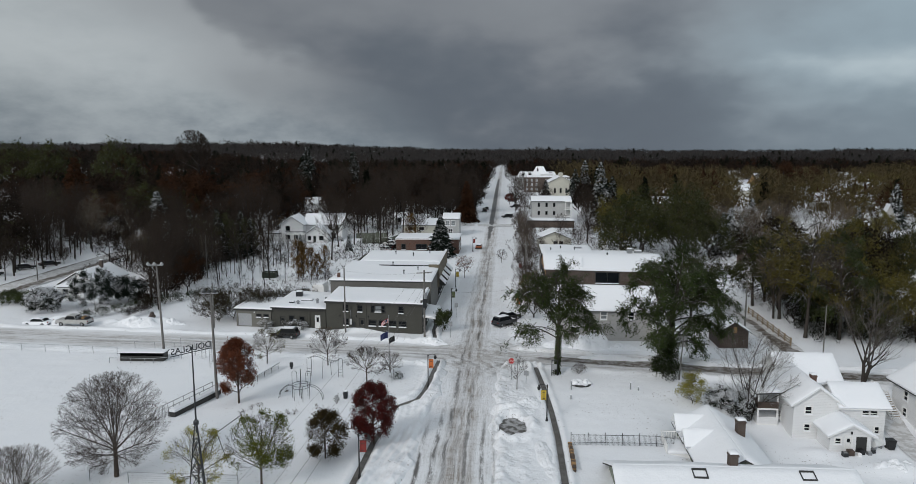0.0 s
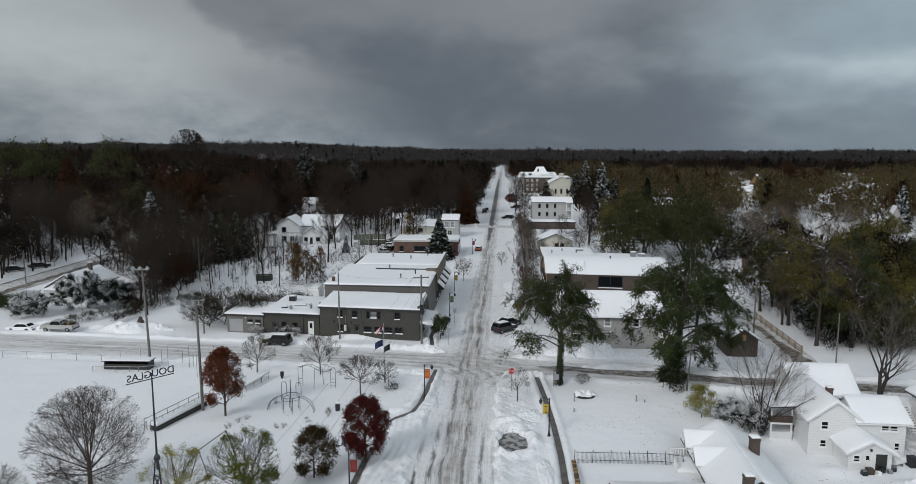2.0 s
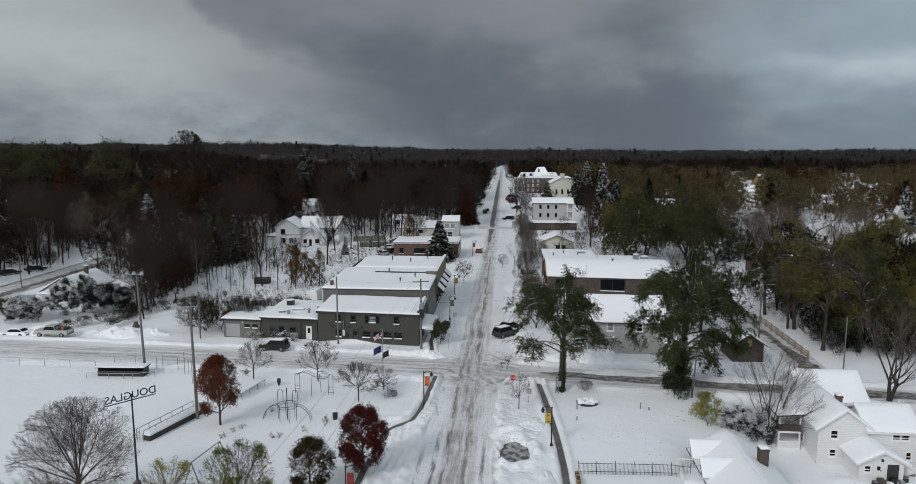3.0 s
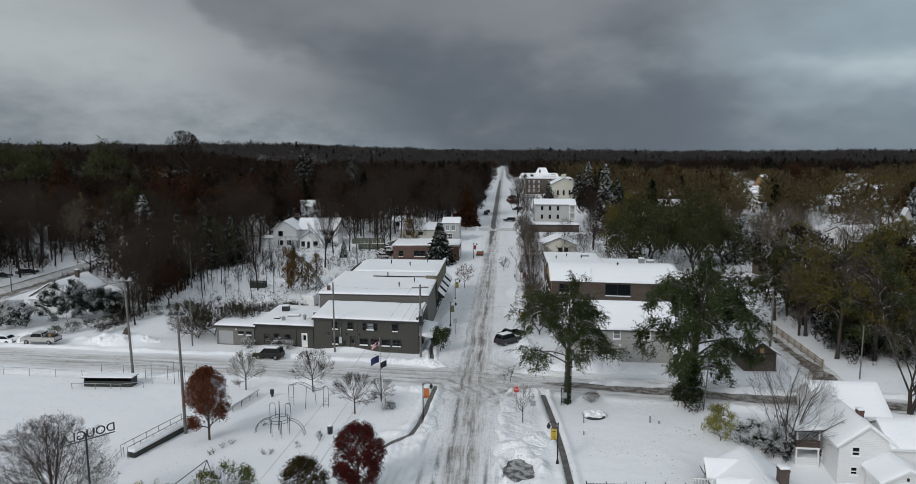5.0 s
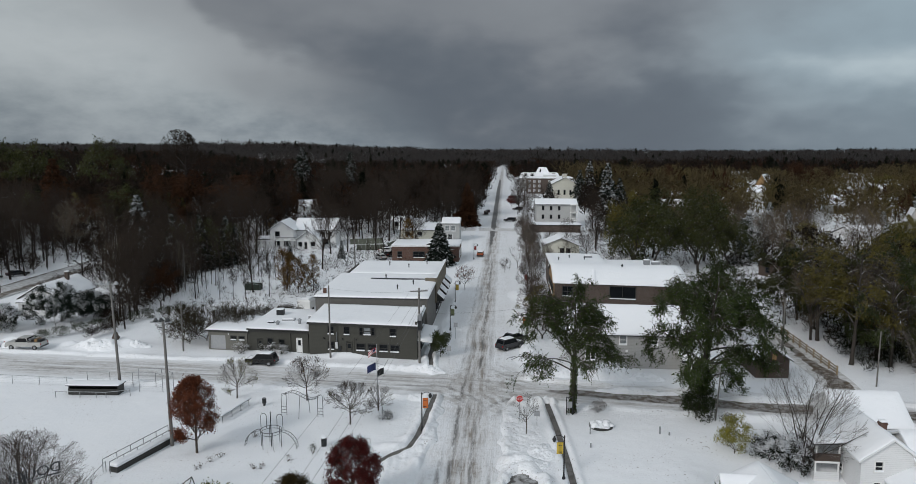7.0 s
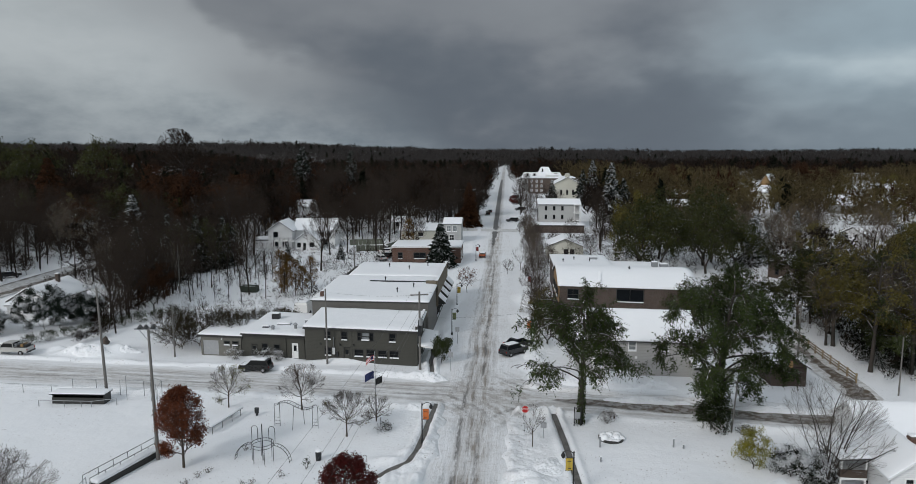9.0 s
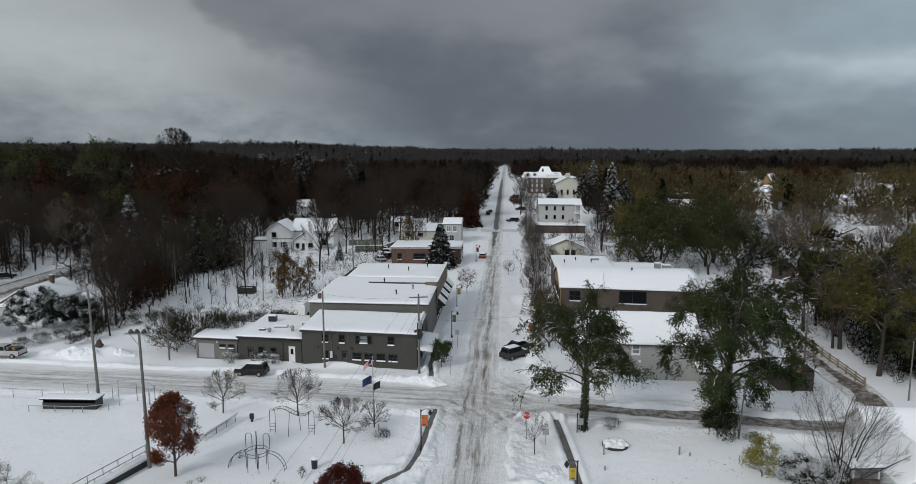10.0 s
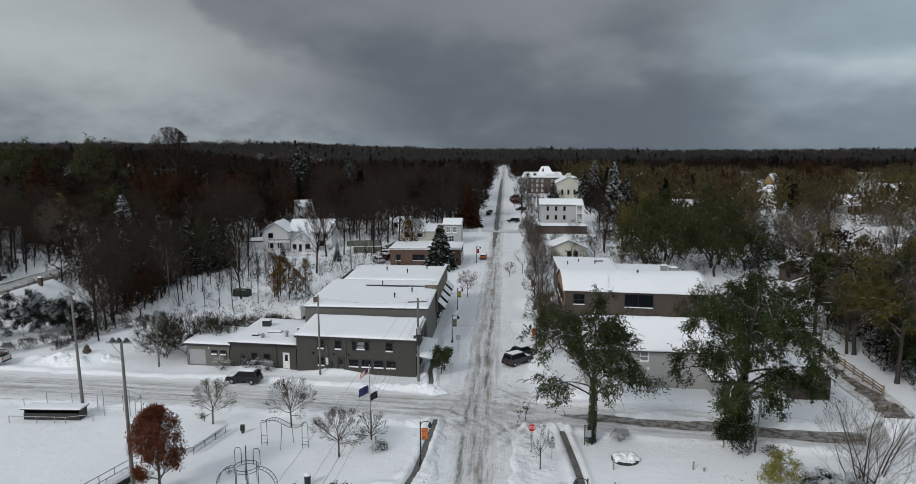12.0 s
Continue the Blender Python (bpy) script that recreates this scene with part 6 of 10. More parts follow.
# simple houses among the trees
FAR = ((-70, 285, 10, 9, 6, 20, "white_siding"), (-44, 288, 11, 9, 6, -10, "white_siding"), (-60, 262, 9, 7, 3.4, 5, "cream_siding"), (-30, 262, 7, 6, 2.6, 0, "grey_siding"), (-22, 258, 6, 5, 2.4, 12, "cream_siding"),
       (-96, 190, 11, 8, 3.4, 30, "brown_board"), (-120, 330, 12, 9, 5, 20, "white_siding"), (-180, 420, 12, 9, 5, -10, "cream_siding"), (-90, 400, 12, 9, 5, 10, "white_siding"), (-52, 430, 12, 9, 5, 0, "grey_siding"),
       (-210, 300, 12, 9, 5, 35, "white_siding"), (-150, 560, 13, 10, 5, 10, "white_siding"), (-60, 560, 14, 10, 6, 4, "cream_siding"), (-230, 520, 14, 10, 5, 0, "white_siding"),
       (80, 300, 14, 10, 5, -14, "brown_board"), (97, 366, 13, 10, 5, -20, "brown_board"), (70, 163, 9, 7, 3.2, 24, "brown_board"), (66, 146, 8, 7, 3.0, 30, "grey_siding"),
       (112, 210, 12, 9, 4, 15, "white_siding"), (98, 182, 11, 8, 3.6, -20, "cream_siding"), (160, 316, 24, 16, 4, -12, "grey_siding"), (150, 405, 30, 14, 4, -5, "cream_siding"), (240, 420, 26, 14, 4, 8, "grey_siding"),
       (190, 250, 12, 10, 4, 18, "white_siding"), (128, 150, 12, 9, 4, 10, "white_siding"), (140, 470, 20, 12, 5, 0, "white_siding"), (300, 560, 26, 14, 5, 10, "white_siding"), (230, 620, 18, 12, 5, 0, "cream_siding"), (120, 560, 16, 10, 6, 0, "white_siding"),
       (82, 118, 10, 8, 4, 12, "white_siding"))
for n, (x, y, w, d, h, a, m) in enumerate(FAR):
    ob, pl = shell("house", (x, y, gz(x, y)), a, w, d, h, m, "snow-roofed house half hidden among bare trees", "house", None,
                   {"front": [(s, s + 1.0, 0.9, 2.2, "win", DT, "glass", False) for s in np.arange(1.2, w - 1.5, 2.6)], "left": [(2.0, 3.0, 0.9, 2.2, "win", DT, "glass", False)]} if y < 320 else None, group="houses among the trees")
    gable_roof(ob, pl, h, d * 0.24, 0.5, True, wall=m, seed=70 + n, snow=0.3)
# steep-roofed chapel at the east
chp, pch2 = shell("chapel", (197, 496, -1.5), -36.0, 13.0, 18.0, 1.0, "tan_wood", "steep A-frame chapel with a tall glazed gable", "church")
gable_roof(chp, pch2, 1.0, 11.0, 0.6, False, wall="tan_wood", seed=90, snow=0.04)
# steep white gable among the eastern trees
stp, pst = shell("steep_white_house", (144.5, 238, 0.0), -20.0, 3.2, 6.0, 5.4, "grey_siding", "narrow pale house with a steep gable", "house", None, {"front": [(1.1, 2.1, 3.5, 4.8, "win", DT, "glass", False)]})
gable_roof(stp, pst, 5.4, 4.0, 0.25, False, wall="grey_siding", seed=91)

# ---- trees ----
def limbs(p0, p1, r0, r1, n):
    """Tapered n-sided tubes between point rows, as one vertex and face table."""
    d = p1 - p0
    d = d / (np.linalg.norm(d, axis=1, keepdims=True) + 1e-9)
    ref = np.where(np.abs(d[:, 2:3]) > 0.9, np.array([[1.0, 0, 0]]), np.array([[0, 0, 1.0]]))
    a = np.cross(d, ref)
    a /= np.linalg.norm(a, axis=1, keepdims=True) + 1e-9
    b = np.cross(d, a)
    ang = np.arange(n) * 2 * np.pi / n
    ring = a[:, None] * np.cos(ang)[None, :, None] + b[:, None] * np.sin(ang)[None, :, None]
    v = np.concatenate([p0[:, None] + ring * r0[:, None, None], p1[:, None] + ring * r1[:, None, None]], 1)
    k = np.arange(n)
    f = np.stack([k, (k + 1) % n, (k + 1) % n + n, k + n], -1)
    f = f[None] + (np.arange(len(p0)) * 2 * n)[:, None, None]
    return v.reshape(-1, 3), f.reshape(-1, 4)


def trunk_skin(P, par, r, keep, n):
    """One connected skin over the thick limbs: the stoutest child goes on from its parent's ring, the others are grown on."""
    ang = np.arange(n) * 2 * np.pi / n
    v, f, ring_of, heir = [], [], {}, {}

    def ring(c, d, rad):
        d = d / (np.linalg.norm(d) + 1e-9)
        ref = np.array([1.0, 0, 0]) if abs(d[2]) < 0.3 and abs(d[0]) < 0.7 else np.array([0, 1.0, 0])
        a = np.cross(d, ref)
        a /= np.linalg.norm(a) + 1e-9
        b = np.cross(d, a)
        k = len(v)
        v.extend(c + (a * math.cos(q) + b * math.sin(q)) * rad for q in ang)
        return list(range(k, k + n))

    for i in np.nonzero(keep)[0]:
        if par[i] not in heir or r[i] > r[heir[par[i]]]:
            heir[par[i]] = i
    ring_of[0] = ring(P[0], P[1] - P[0], r[0])
    for i in np.nonzero(keep)[0]:
        p = par[i]
        if p not in ring_of:
            continue
        d = P[i] - P[p]
        if heir[p] == i:
            lo = ring_of[p]
        else:
            lo = ring(P[p], d, min(r[p] * 0.8, r[i] * 1.35))
            f.append((ring_of[p][0], ring_of[p][1], lo[1], lo[0]))
        hi = ring(P[i], d, r[i])
        if heir[p] == i:  # turn the new ring so that the skin does not twist
            A, Bv = np.array([v[q] for q in lo]) - P[p], np.array([v[q] for q in hi]) - P[i]
            best = max(range(n), key=lambda s: (A * np.roll(Bv, -s, 0)).sum())
            hi = hi[best:] + hi[:best]
        f += [(lo[q], lo[(q + 1) % n], hi[(q + 1) % n], hi[q]) for q in range(n)]
        ring_of[i] = hi
    return np.array(v), np.array(f)


def joined(tables):
    tables = [t for t in tables if len(t[0])]
    shift = np.cumsum([0] + [len(v) for v, _ in tables[:-1]])
    return np.concatenate([v for v, _ in tables]), np.concatenate([f + s for (_, f), s in zip(tables, shift)])


def leaves(rng, at, size, squash=1.0, hang=0.0, slim=0.55, three=False):
    """Folded leaf sprays: four-cornered, turned at random; hang pulls their long axis down."""
    n = len(at)
    a = rng.normal(size=(n, 3))
    a[:, 2] = a[:, 2] * squash - hang * 2.2
    a /= np.linalg.norm(a, axis=1, keepdims=True)
    b = np.cross(a, rng.normal(size=(n, 3)))
    b /= np.linalg.norm(b, axis=1, keepdims=True) + 1e-9
    c = np.cross(a, b)
    s = size * rng.uniform(0.6, 1.35, (n, 1))
    if three:
        v = np.stack([at, at + a * s + b * s * slim * 0.6, at + a * s * 0.8 - b * s * slim * 0.6], 1)
        return v.reshape(-1, 3), np.arange(3 * n).reshape(n, 3)
    v = np.stack([at, at + a * s * 0.5 + b * s * slim * 0.5 + c * s * 0.12, at + a * s, at + a * s * 0.5 - b * s * slim * 0.5 + c * s * 0.12], 1)
    return v.reshape(-1, 3), np.arange(4 * n).reshape(n, 4)


def outward(table, nrm):
    """Adds per-vertex normals that point out of the clump; faces turned to agree with them."""
    v, f = table
    k = f.shape[1]
    nrm = nrm / (np.linalg.norm(nrm, axis=1, keepdims=True) + 1e-9)
    face = np.cross(v[f[:, 1]] - v[f[:, 0]], v[f[:, 2]] - v[f[:, 0]])
    f = np.where(((face * nrm).sum(1) < 0)[:, None], f[:, ::-1], f)
    return v, f, np.repeat(nrm, k, 0)


def branching(rng, targets, base, fork, step=0.7, bow=0.12, wiggle=0.06, bias=0.35):
    """A branch tree from base over fork to all targets; each new branch leaves the nearest limb."""
    nt = 4
    P = [np.array(base) + (np.array(fork) - np.array(base)) * k / nt + np.append(rng.normal(0, wiggle * 0.6, 2) * (0 < k < nt), 0) for k in range(nt + 1)]
    par, plen = [-1] + list(range(nt)), [0.0] * (nt + 1)
    for k in range(nt - 1):
        plen[k] = 9e9
    order = np.argsort(np.linalg.norm(targets - np.array(fork), axis=1))
    for t in targets[order]:
        A = np.array(P)
        d = np.linalg.norm(A - t, axis=1)
        down = np.clip(A[:, 2] - t[2], 0, None)
        k = int(np.argmin(d + bias * np.minimum(plen, 1e6) + 0.6 * down + (np.array(plen) > 1e6) * 1e6))
        n = max(1, int(round(d[k] / step)))
        prev, p0 = k, A[k]
        for j in range(1, n + 1):
            u = j / n
            q = p0 + (t - p0) * u + np.array([0, 0, 1.0]) * bow * d[k] * math.sin(math.pi * u) + rng.normal(0, wiggle, 3) * (j < n)
            P.append(q), par.append(prev), plen.append(plen[k] + d[k] * u)
            prev = len(P) - 1
    return np.array(P), np.array(par)


def radii(P, par, root, tip):
    w = np.zeros(len(P))
    kids = np.bincount(par[par >= 0], minlength=len(P))
    w[kids == 0] = 1
    for i in range(len(P) - 1, 0, -1):
        w[par[i]] += w[i]
    w = np.maximum(w, 1)
    r = tip * w ** 0.5
    return np.where(r > tip, tip + (r - tip) * (root - tip) / max(r.max() - tip, 1e-6), r), kids == 0


def crown_points(rng, n, c, rad, shell_=0.35, low=-1.0, lump=0.25):
    """Points in a lumpy ellipsoid, most of them near its outside."""
    out = []
    while len(out) < n:
        d = rng.normal(size=3)
        d /= np.linalg.norm(d)
        if d[2] < low:
            continue
        k = 1 + lump * (noise.noise(Vector(d * 1.7 + np.array(c) * 0.37)))
        out.append(np.array(c) + d * np.array(rad) * k * rng.uniform(shell_, 1.0) ** 0.5)
    return np.array(out)


def tree_meshes(seed, h, rad, fork=0.25, tips=160, twigs=3, twig_len=0.6, leaf=0, leaf_size=0.2, root=None, bark="bark", twig="twig", foliage="", step=0.7, bow=0.1, droop=0.0, spread=0.5, low=-0.7, tip_r=0.010, hang=0.0, slim=0.55, centre=None, bias=0.35, lump=0.25, patch=None, squash=1.0, jitter=0.0, wiggle=0.05, clump=1.0, three=False, clumps=0, sides=7, free=0.0):
    """Trunk-and-limb mesh and crown meshes (twigs, leaves) of one tree standing at the origin."""
    rng = np.random.default_rng(seed)
    root = root or h * 0.018
    rz = (h - h * fork) * 0.52
    c = (0, 0, h - rz) if centre is None else centre
    T = crown_points(rng, tips, c, (rad, rad, rz), 0.15, low, lump)
    P, par = branching(rng, T, (0, 0, -0.3), (rng.normal(0, 0.1), rng.normal(0, 0.1), h * fork), step, bow, wiggle * step / 0.7, bias)
    if droop:
        rr = np.hypot(P[:, 0], P[:, 1]) / max(rad, 0.1)
        P[:, 2] -= droop * np.clip(rr - 0.35, 0, None) ** 2 * h * 0.3
    r, tip = radii(P, par, root, tip_r)
    i = np.arange(1, len(P))
    r1, r0 = r[i], np.minimum(r[par[i]], r[i] * 1.6)
    r0[par[i] < 4] = r[par[i]][par[i] < 4]
    thick = r0 > max(root * 0.25, 0.03)
    for k in range(len(thick)):  # limbs hang together with the trunk
        thick[k] &= par[k + 1] < 1 or thick[par[k + 1] - 1]
    trunk = trunk_skin(P, par, np.maximum(r, 0.004), np.r_[False, thick], sides)
    tabs = [limbs(P[par[i]][~thick], P[i][~thick], r0[~thick], r1[~thick], 3)]
    tp = P[tip]
    if twigs:
        s = np.repeat(tp, twigs, 0) - np.repeat(P[tip] - P[par[tip]], twigs, 0) * rng.uniform(0, 1.0, (len(tp) * twigs, 1))
        out = s - np.array([0, 0, h * fork * 1.1])
        out /= np.linalg.norm(out, axis=1, keepdims=True)
        d = out + rng.normal(0, spread, s.shape) + np.array([0, 0, 0.25 - droop])
        d /= np.linalg.norm(d, axis=1, keepdims=True)
        ln = twig_len * rng.uniform(0.5, 1.3, (len(s), 1))
        if three:  # far twigs are thin blades
            b = np.cross(d, rng.normal(size=d.shape))
            b *= tip_r * 0.95 / (np.linalg.norm(b, axis=1, keepdims=True) + 1e-9)
            tabs.append((np.stack([s - b, s + b, s + d * ln + b * 0.4, s + d * ln - b * 0.4], 1).reshape(-1, 3), np.arange(4 * len(s)).reshape(-1, 4)))
        else:
            tabs.append(limbs(s, s + d * ln, np.full(len(s), tip_r * 0.85), np.full(len(s), tip_r * 0.35), 3))
        tp = np.concatenate([s + d * ln * u for u in (0.35, 0.7, 1.0)])
    crown = joined(tabs)
    fol = None
    if leaf:
        pick = tp[rng.permutation(len(tp))[: max(20, int(len(tp) * clump))]]
        if clumps:
            pick = pick[pick[:, 2] > h * free][:clumps]
        which = rng.integers(0, len(pick), leaf)
        swell = rng.uniform(0.55, 1.35, len(pick))[which][:, None] if clumps else 1.0
        off = rng.normal(size=(leaf, 3))
        off *= (jitter or leaf_size * 1.3) * 1.9 * rng.uniform(0, 1, (leaf, 1)) ** 0.45 / np.linalg.norm(off, axis=1, keepdims=True)
        off = off * swell - np.array([0, 0, hang * 0.6]) * rng.uniform(0, 1, (leaf, 1))
        at = pick[which] + off
        if patch is not None:
            keep = wave(at[:, 0] + at[:, 2] * 0.7 + 50, at[:, 1] + 50 + at[:, 2] * 0.3, rad * 0.8, seed) + 0.35 * (at[:, 0] / rad) > patch
            at, off = at[keep], off[keep]
        out = off / (jitter or leaf_size * 1.3) * 0.45 + (at - np.array(c)) / np.array([rad, rad, rz]) * 0.8 + np.array([0, 0, 0.35])
        fol = outward(leaves(rng, at, leaf_size, squash, hang, slim, three), out)
    return (trunk, bark), (crown, twig), (fol, foliage)


def tree(name, at, label, seed, *args, group="", category="tree", turn=0.0, **kw):
    (tr, bark), (cr, tw), (fo, fm) = tree_meshes(seed, *args, **kw)
    ob = thing(name, (at[0], at[1], gz(*at) - 0.05), label, category, group, turn=turn)
    part("trunk", tr, bark, ob, smooth=True)
    tagged(part("crown", cr, tw, ob), kind="stuff")
    if fo is not None:
        tagged(part("foliage", fo, fm, ob), kind="stuff")
    return ob


def grown(seed, h, rad, fork=0.22, kids=(9, 8, 6, 4), root=0.15, low=20, up=0.12, tip_r=0.007, ratio=0.55, fan=38, wig=0.06, leaf=0, leaf_size=0.14, patch=None, bark="bark", twig="twig", foliage="", sides=8, flat=0.5, stems=1, three=False, leader=0.16, slim=1.0):
    """A tree grown branch by branch inside a rounded crown: limbs fan out of the fork, each carries finer ones."""
    rng = np.random.default_rng(seed)
    rz = h * (1 - fork) * flat
    c = np.array([0, 0, h - rz])
    p0, p1, r0, r1, lev, ends = [], [], [], [], [], []

    def reach(p, d):
        """How far the crown's outside lies from p along d."""
        q, e = (p - c) / (rad, rad, rz), d / np.array((rad, rad, rz))
        A, Bq, C = e @ e, q @ e, q @ q - 1
        disc = Bq * Bq - A * C
        return max(0.15, (-Bq + math.sqrt(disc)) / A) if disc > 0 else 0.4

    def branch(p, d, L, r, k):
        n = 5 if k <= 1 else (4 if k == 2 else 2)
        pts, ds = [p], [d]
        for i in range(n):
            d = d + np.array([0, 0, up]) / n + rng.normal(0, wig, 3)
            d = d / np.linalg.norm(d)
            pts.append(pts[-1] + d * L / n), ds.append(d)
        rr = np.linspace(r, max(tip_r * 0.6, r * 0.3), n + 1)
        for i in range(n):
            p0.append(pts[i]), p1.append(pts[i + 1]), r0.append(rr[i]), r1.append(rr[i + 1]), lev.append(k)
        if k >= len(kids):
            ends.append(pts[-1])
            return
        m = max(2, int(kids[k] * rng.uniform(0.8, 1.25)))
        for j in range(m + 1):
            u = min(1.0, 0.22 + 0.78 * (j + rng.uniform(0, 0.7)) / m)
            i = min(n - 1, int(u * n))
            q = pts[i] + (pts[i + 1] - pts[i]) * (u * n - i)
            side = rng.normal(size=3)
            side -= ds[i + 1] * (side @ ds[i + 1])
            side /= np.linalg.norm(side)
            t = math.radians(fan * rng.uniform(0.55, 1.25)) * (0.35 if u >= 1.0 else 1.0)
            e = ds[i + 1] * math.cos(t) + side * math.sin(t)
            branch(q, e, min(L * ratio * rng.uniform(0.7, 1.25), reach(q, e) * rng.uniform(0.8, 1.08)), max(tip_r, rr[i] * 0.5), k + 1)

    for st in range(stems):
        lean = rng.normal(0, 0.05, 2) if stems == 1 else 0.35 * np.array([math.cos(st * 2.4 + seed), math.sin(st * 2.4 + seed)])
        base = np.array([0, 0, -0.3])
        top = np.array([lean[0] * h * fork, lean[1] * h * fork, h * (fork + (leader if stems == 1 else 0.0))])
        for i in range(3):
            a_, b_ = base + (top - base) * i / 3, base + (top - base) * (i + 1) / 3
            p0.append(a_), p1.append(b_), r0.append(root * (1.25, 1.0, 0.92)[i]), r1.append(root * (1.0, 0.92, 0.85)[i]), lev.append(0)
        for j in range(kids[0]):
            v = (j + rng.uniform(0.1, 0.9)) / kids[0]
            el = math.radians(low + (86 - low) * v ** 1.15)
            t = 2.4 * j + seed + st
            d = np.array([math.cos(t) * math.cos(el), math.sin(t) * math.cos(el), math.sin(el)])
            q = base + (top - base) * (0.72 + 0.28 * v) if stems > 1 else np.array([top[0], top[1], h * (fork + leader * v)])
            branch(q, d, reach(q, d) * rng.uniform(0.8, 0.95), root * slim * rng.uniform(0.38, 0.6), 1)
    p0, p1, r0, r1, lev, ends = (np.array(q) for q in (p0, p1, r0, r1, lev, ends))
    fat = lev <= 1
    trunk = limbs(p0[fat], p1[fat], r0[fat], r1[fat], sides)
    if three:  # far twigs are thin blades
        a_, b_, w = p0[~fat], p1[~fat], np.maximum(r0[~fat], tip_r)[:, None]
        side = np.cross(b_ - a_, rng.normal(size=a_.shape))
        side *= w / (np.linalg.norm(side, axis=1, keepdims=True) + 1e-9)
        crown = (np.stack([a_ - side, a_ + side, b_ + side * 0.5, b_ - side * 0.5], 1).reshape(-1, 3), np.arange(4 * len(a_)).reshape(-1, 4))
    else:
        crown = limbs(p0[~fat], p1[~fat], r0[~fat], r1[~fat], 3)
    fol = None
    if leaf:
        at = ends[rng.integers(0, len(ends), leaf)] + rng.normal(0, leaf_size * 1.1, (leaf, 3))
        if patch is not None:
            at = at[wave(at[:, 0] + at[:, 2] * 0.7 + 50, at[:, 1] + 50 + at[:, 2] * 0.3, rad * 0.8, seed) + 0.35 * (at[:, 0] / rad) > patch]
        out = (at - c) / (rad, rad, rz) + np.array([0, 0, 0.35]) + rng.normal(0, 0.35, at.shape)
        fol = outward(leaves(rng, at, leaf_size, three=three), out)
    return (trunk, bark), (crown, twig), (fol, foliage)


def grown_tree(name, at, label, *args, group="", turn=0.0, category="tree", **kw):
    (tr, bark), (cr, tw), (fo, fm) = grown(*args, **kw)
    ob = thing(name, (at[0], at[1], gz(*at) - 0.05), label, category, group, turn=turn)
    part("trunk", tr, bark, ob, smooth=True)
    tagged(part("crown", cr, tw, ob), kind="stuff")
    if fo is not None:
        tagged(part("foliage", fo, fm, ob), kind="stuff")
    return ob


def bent(rng, p, d, length, n, sag, wig):
    """A limb as points: it sets out along d and bends down by sag towards its end."""
    pts, d, step = [np.array(p, float)], np.array(d, float), length / n
    for k in range(n):
        d = d + np.array([0, 0, -sag * (k + 1) / n]) + rng.normal(0, wig, 3)
        d /= np.linalg.norm(d)
        pts.append(pts[-1] + d * step)
    return np.array(pts)


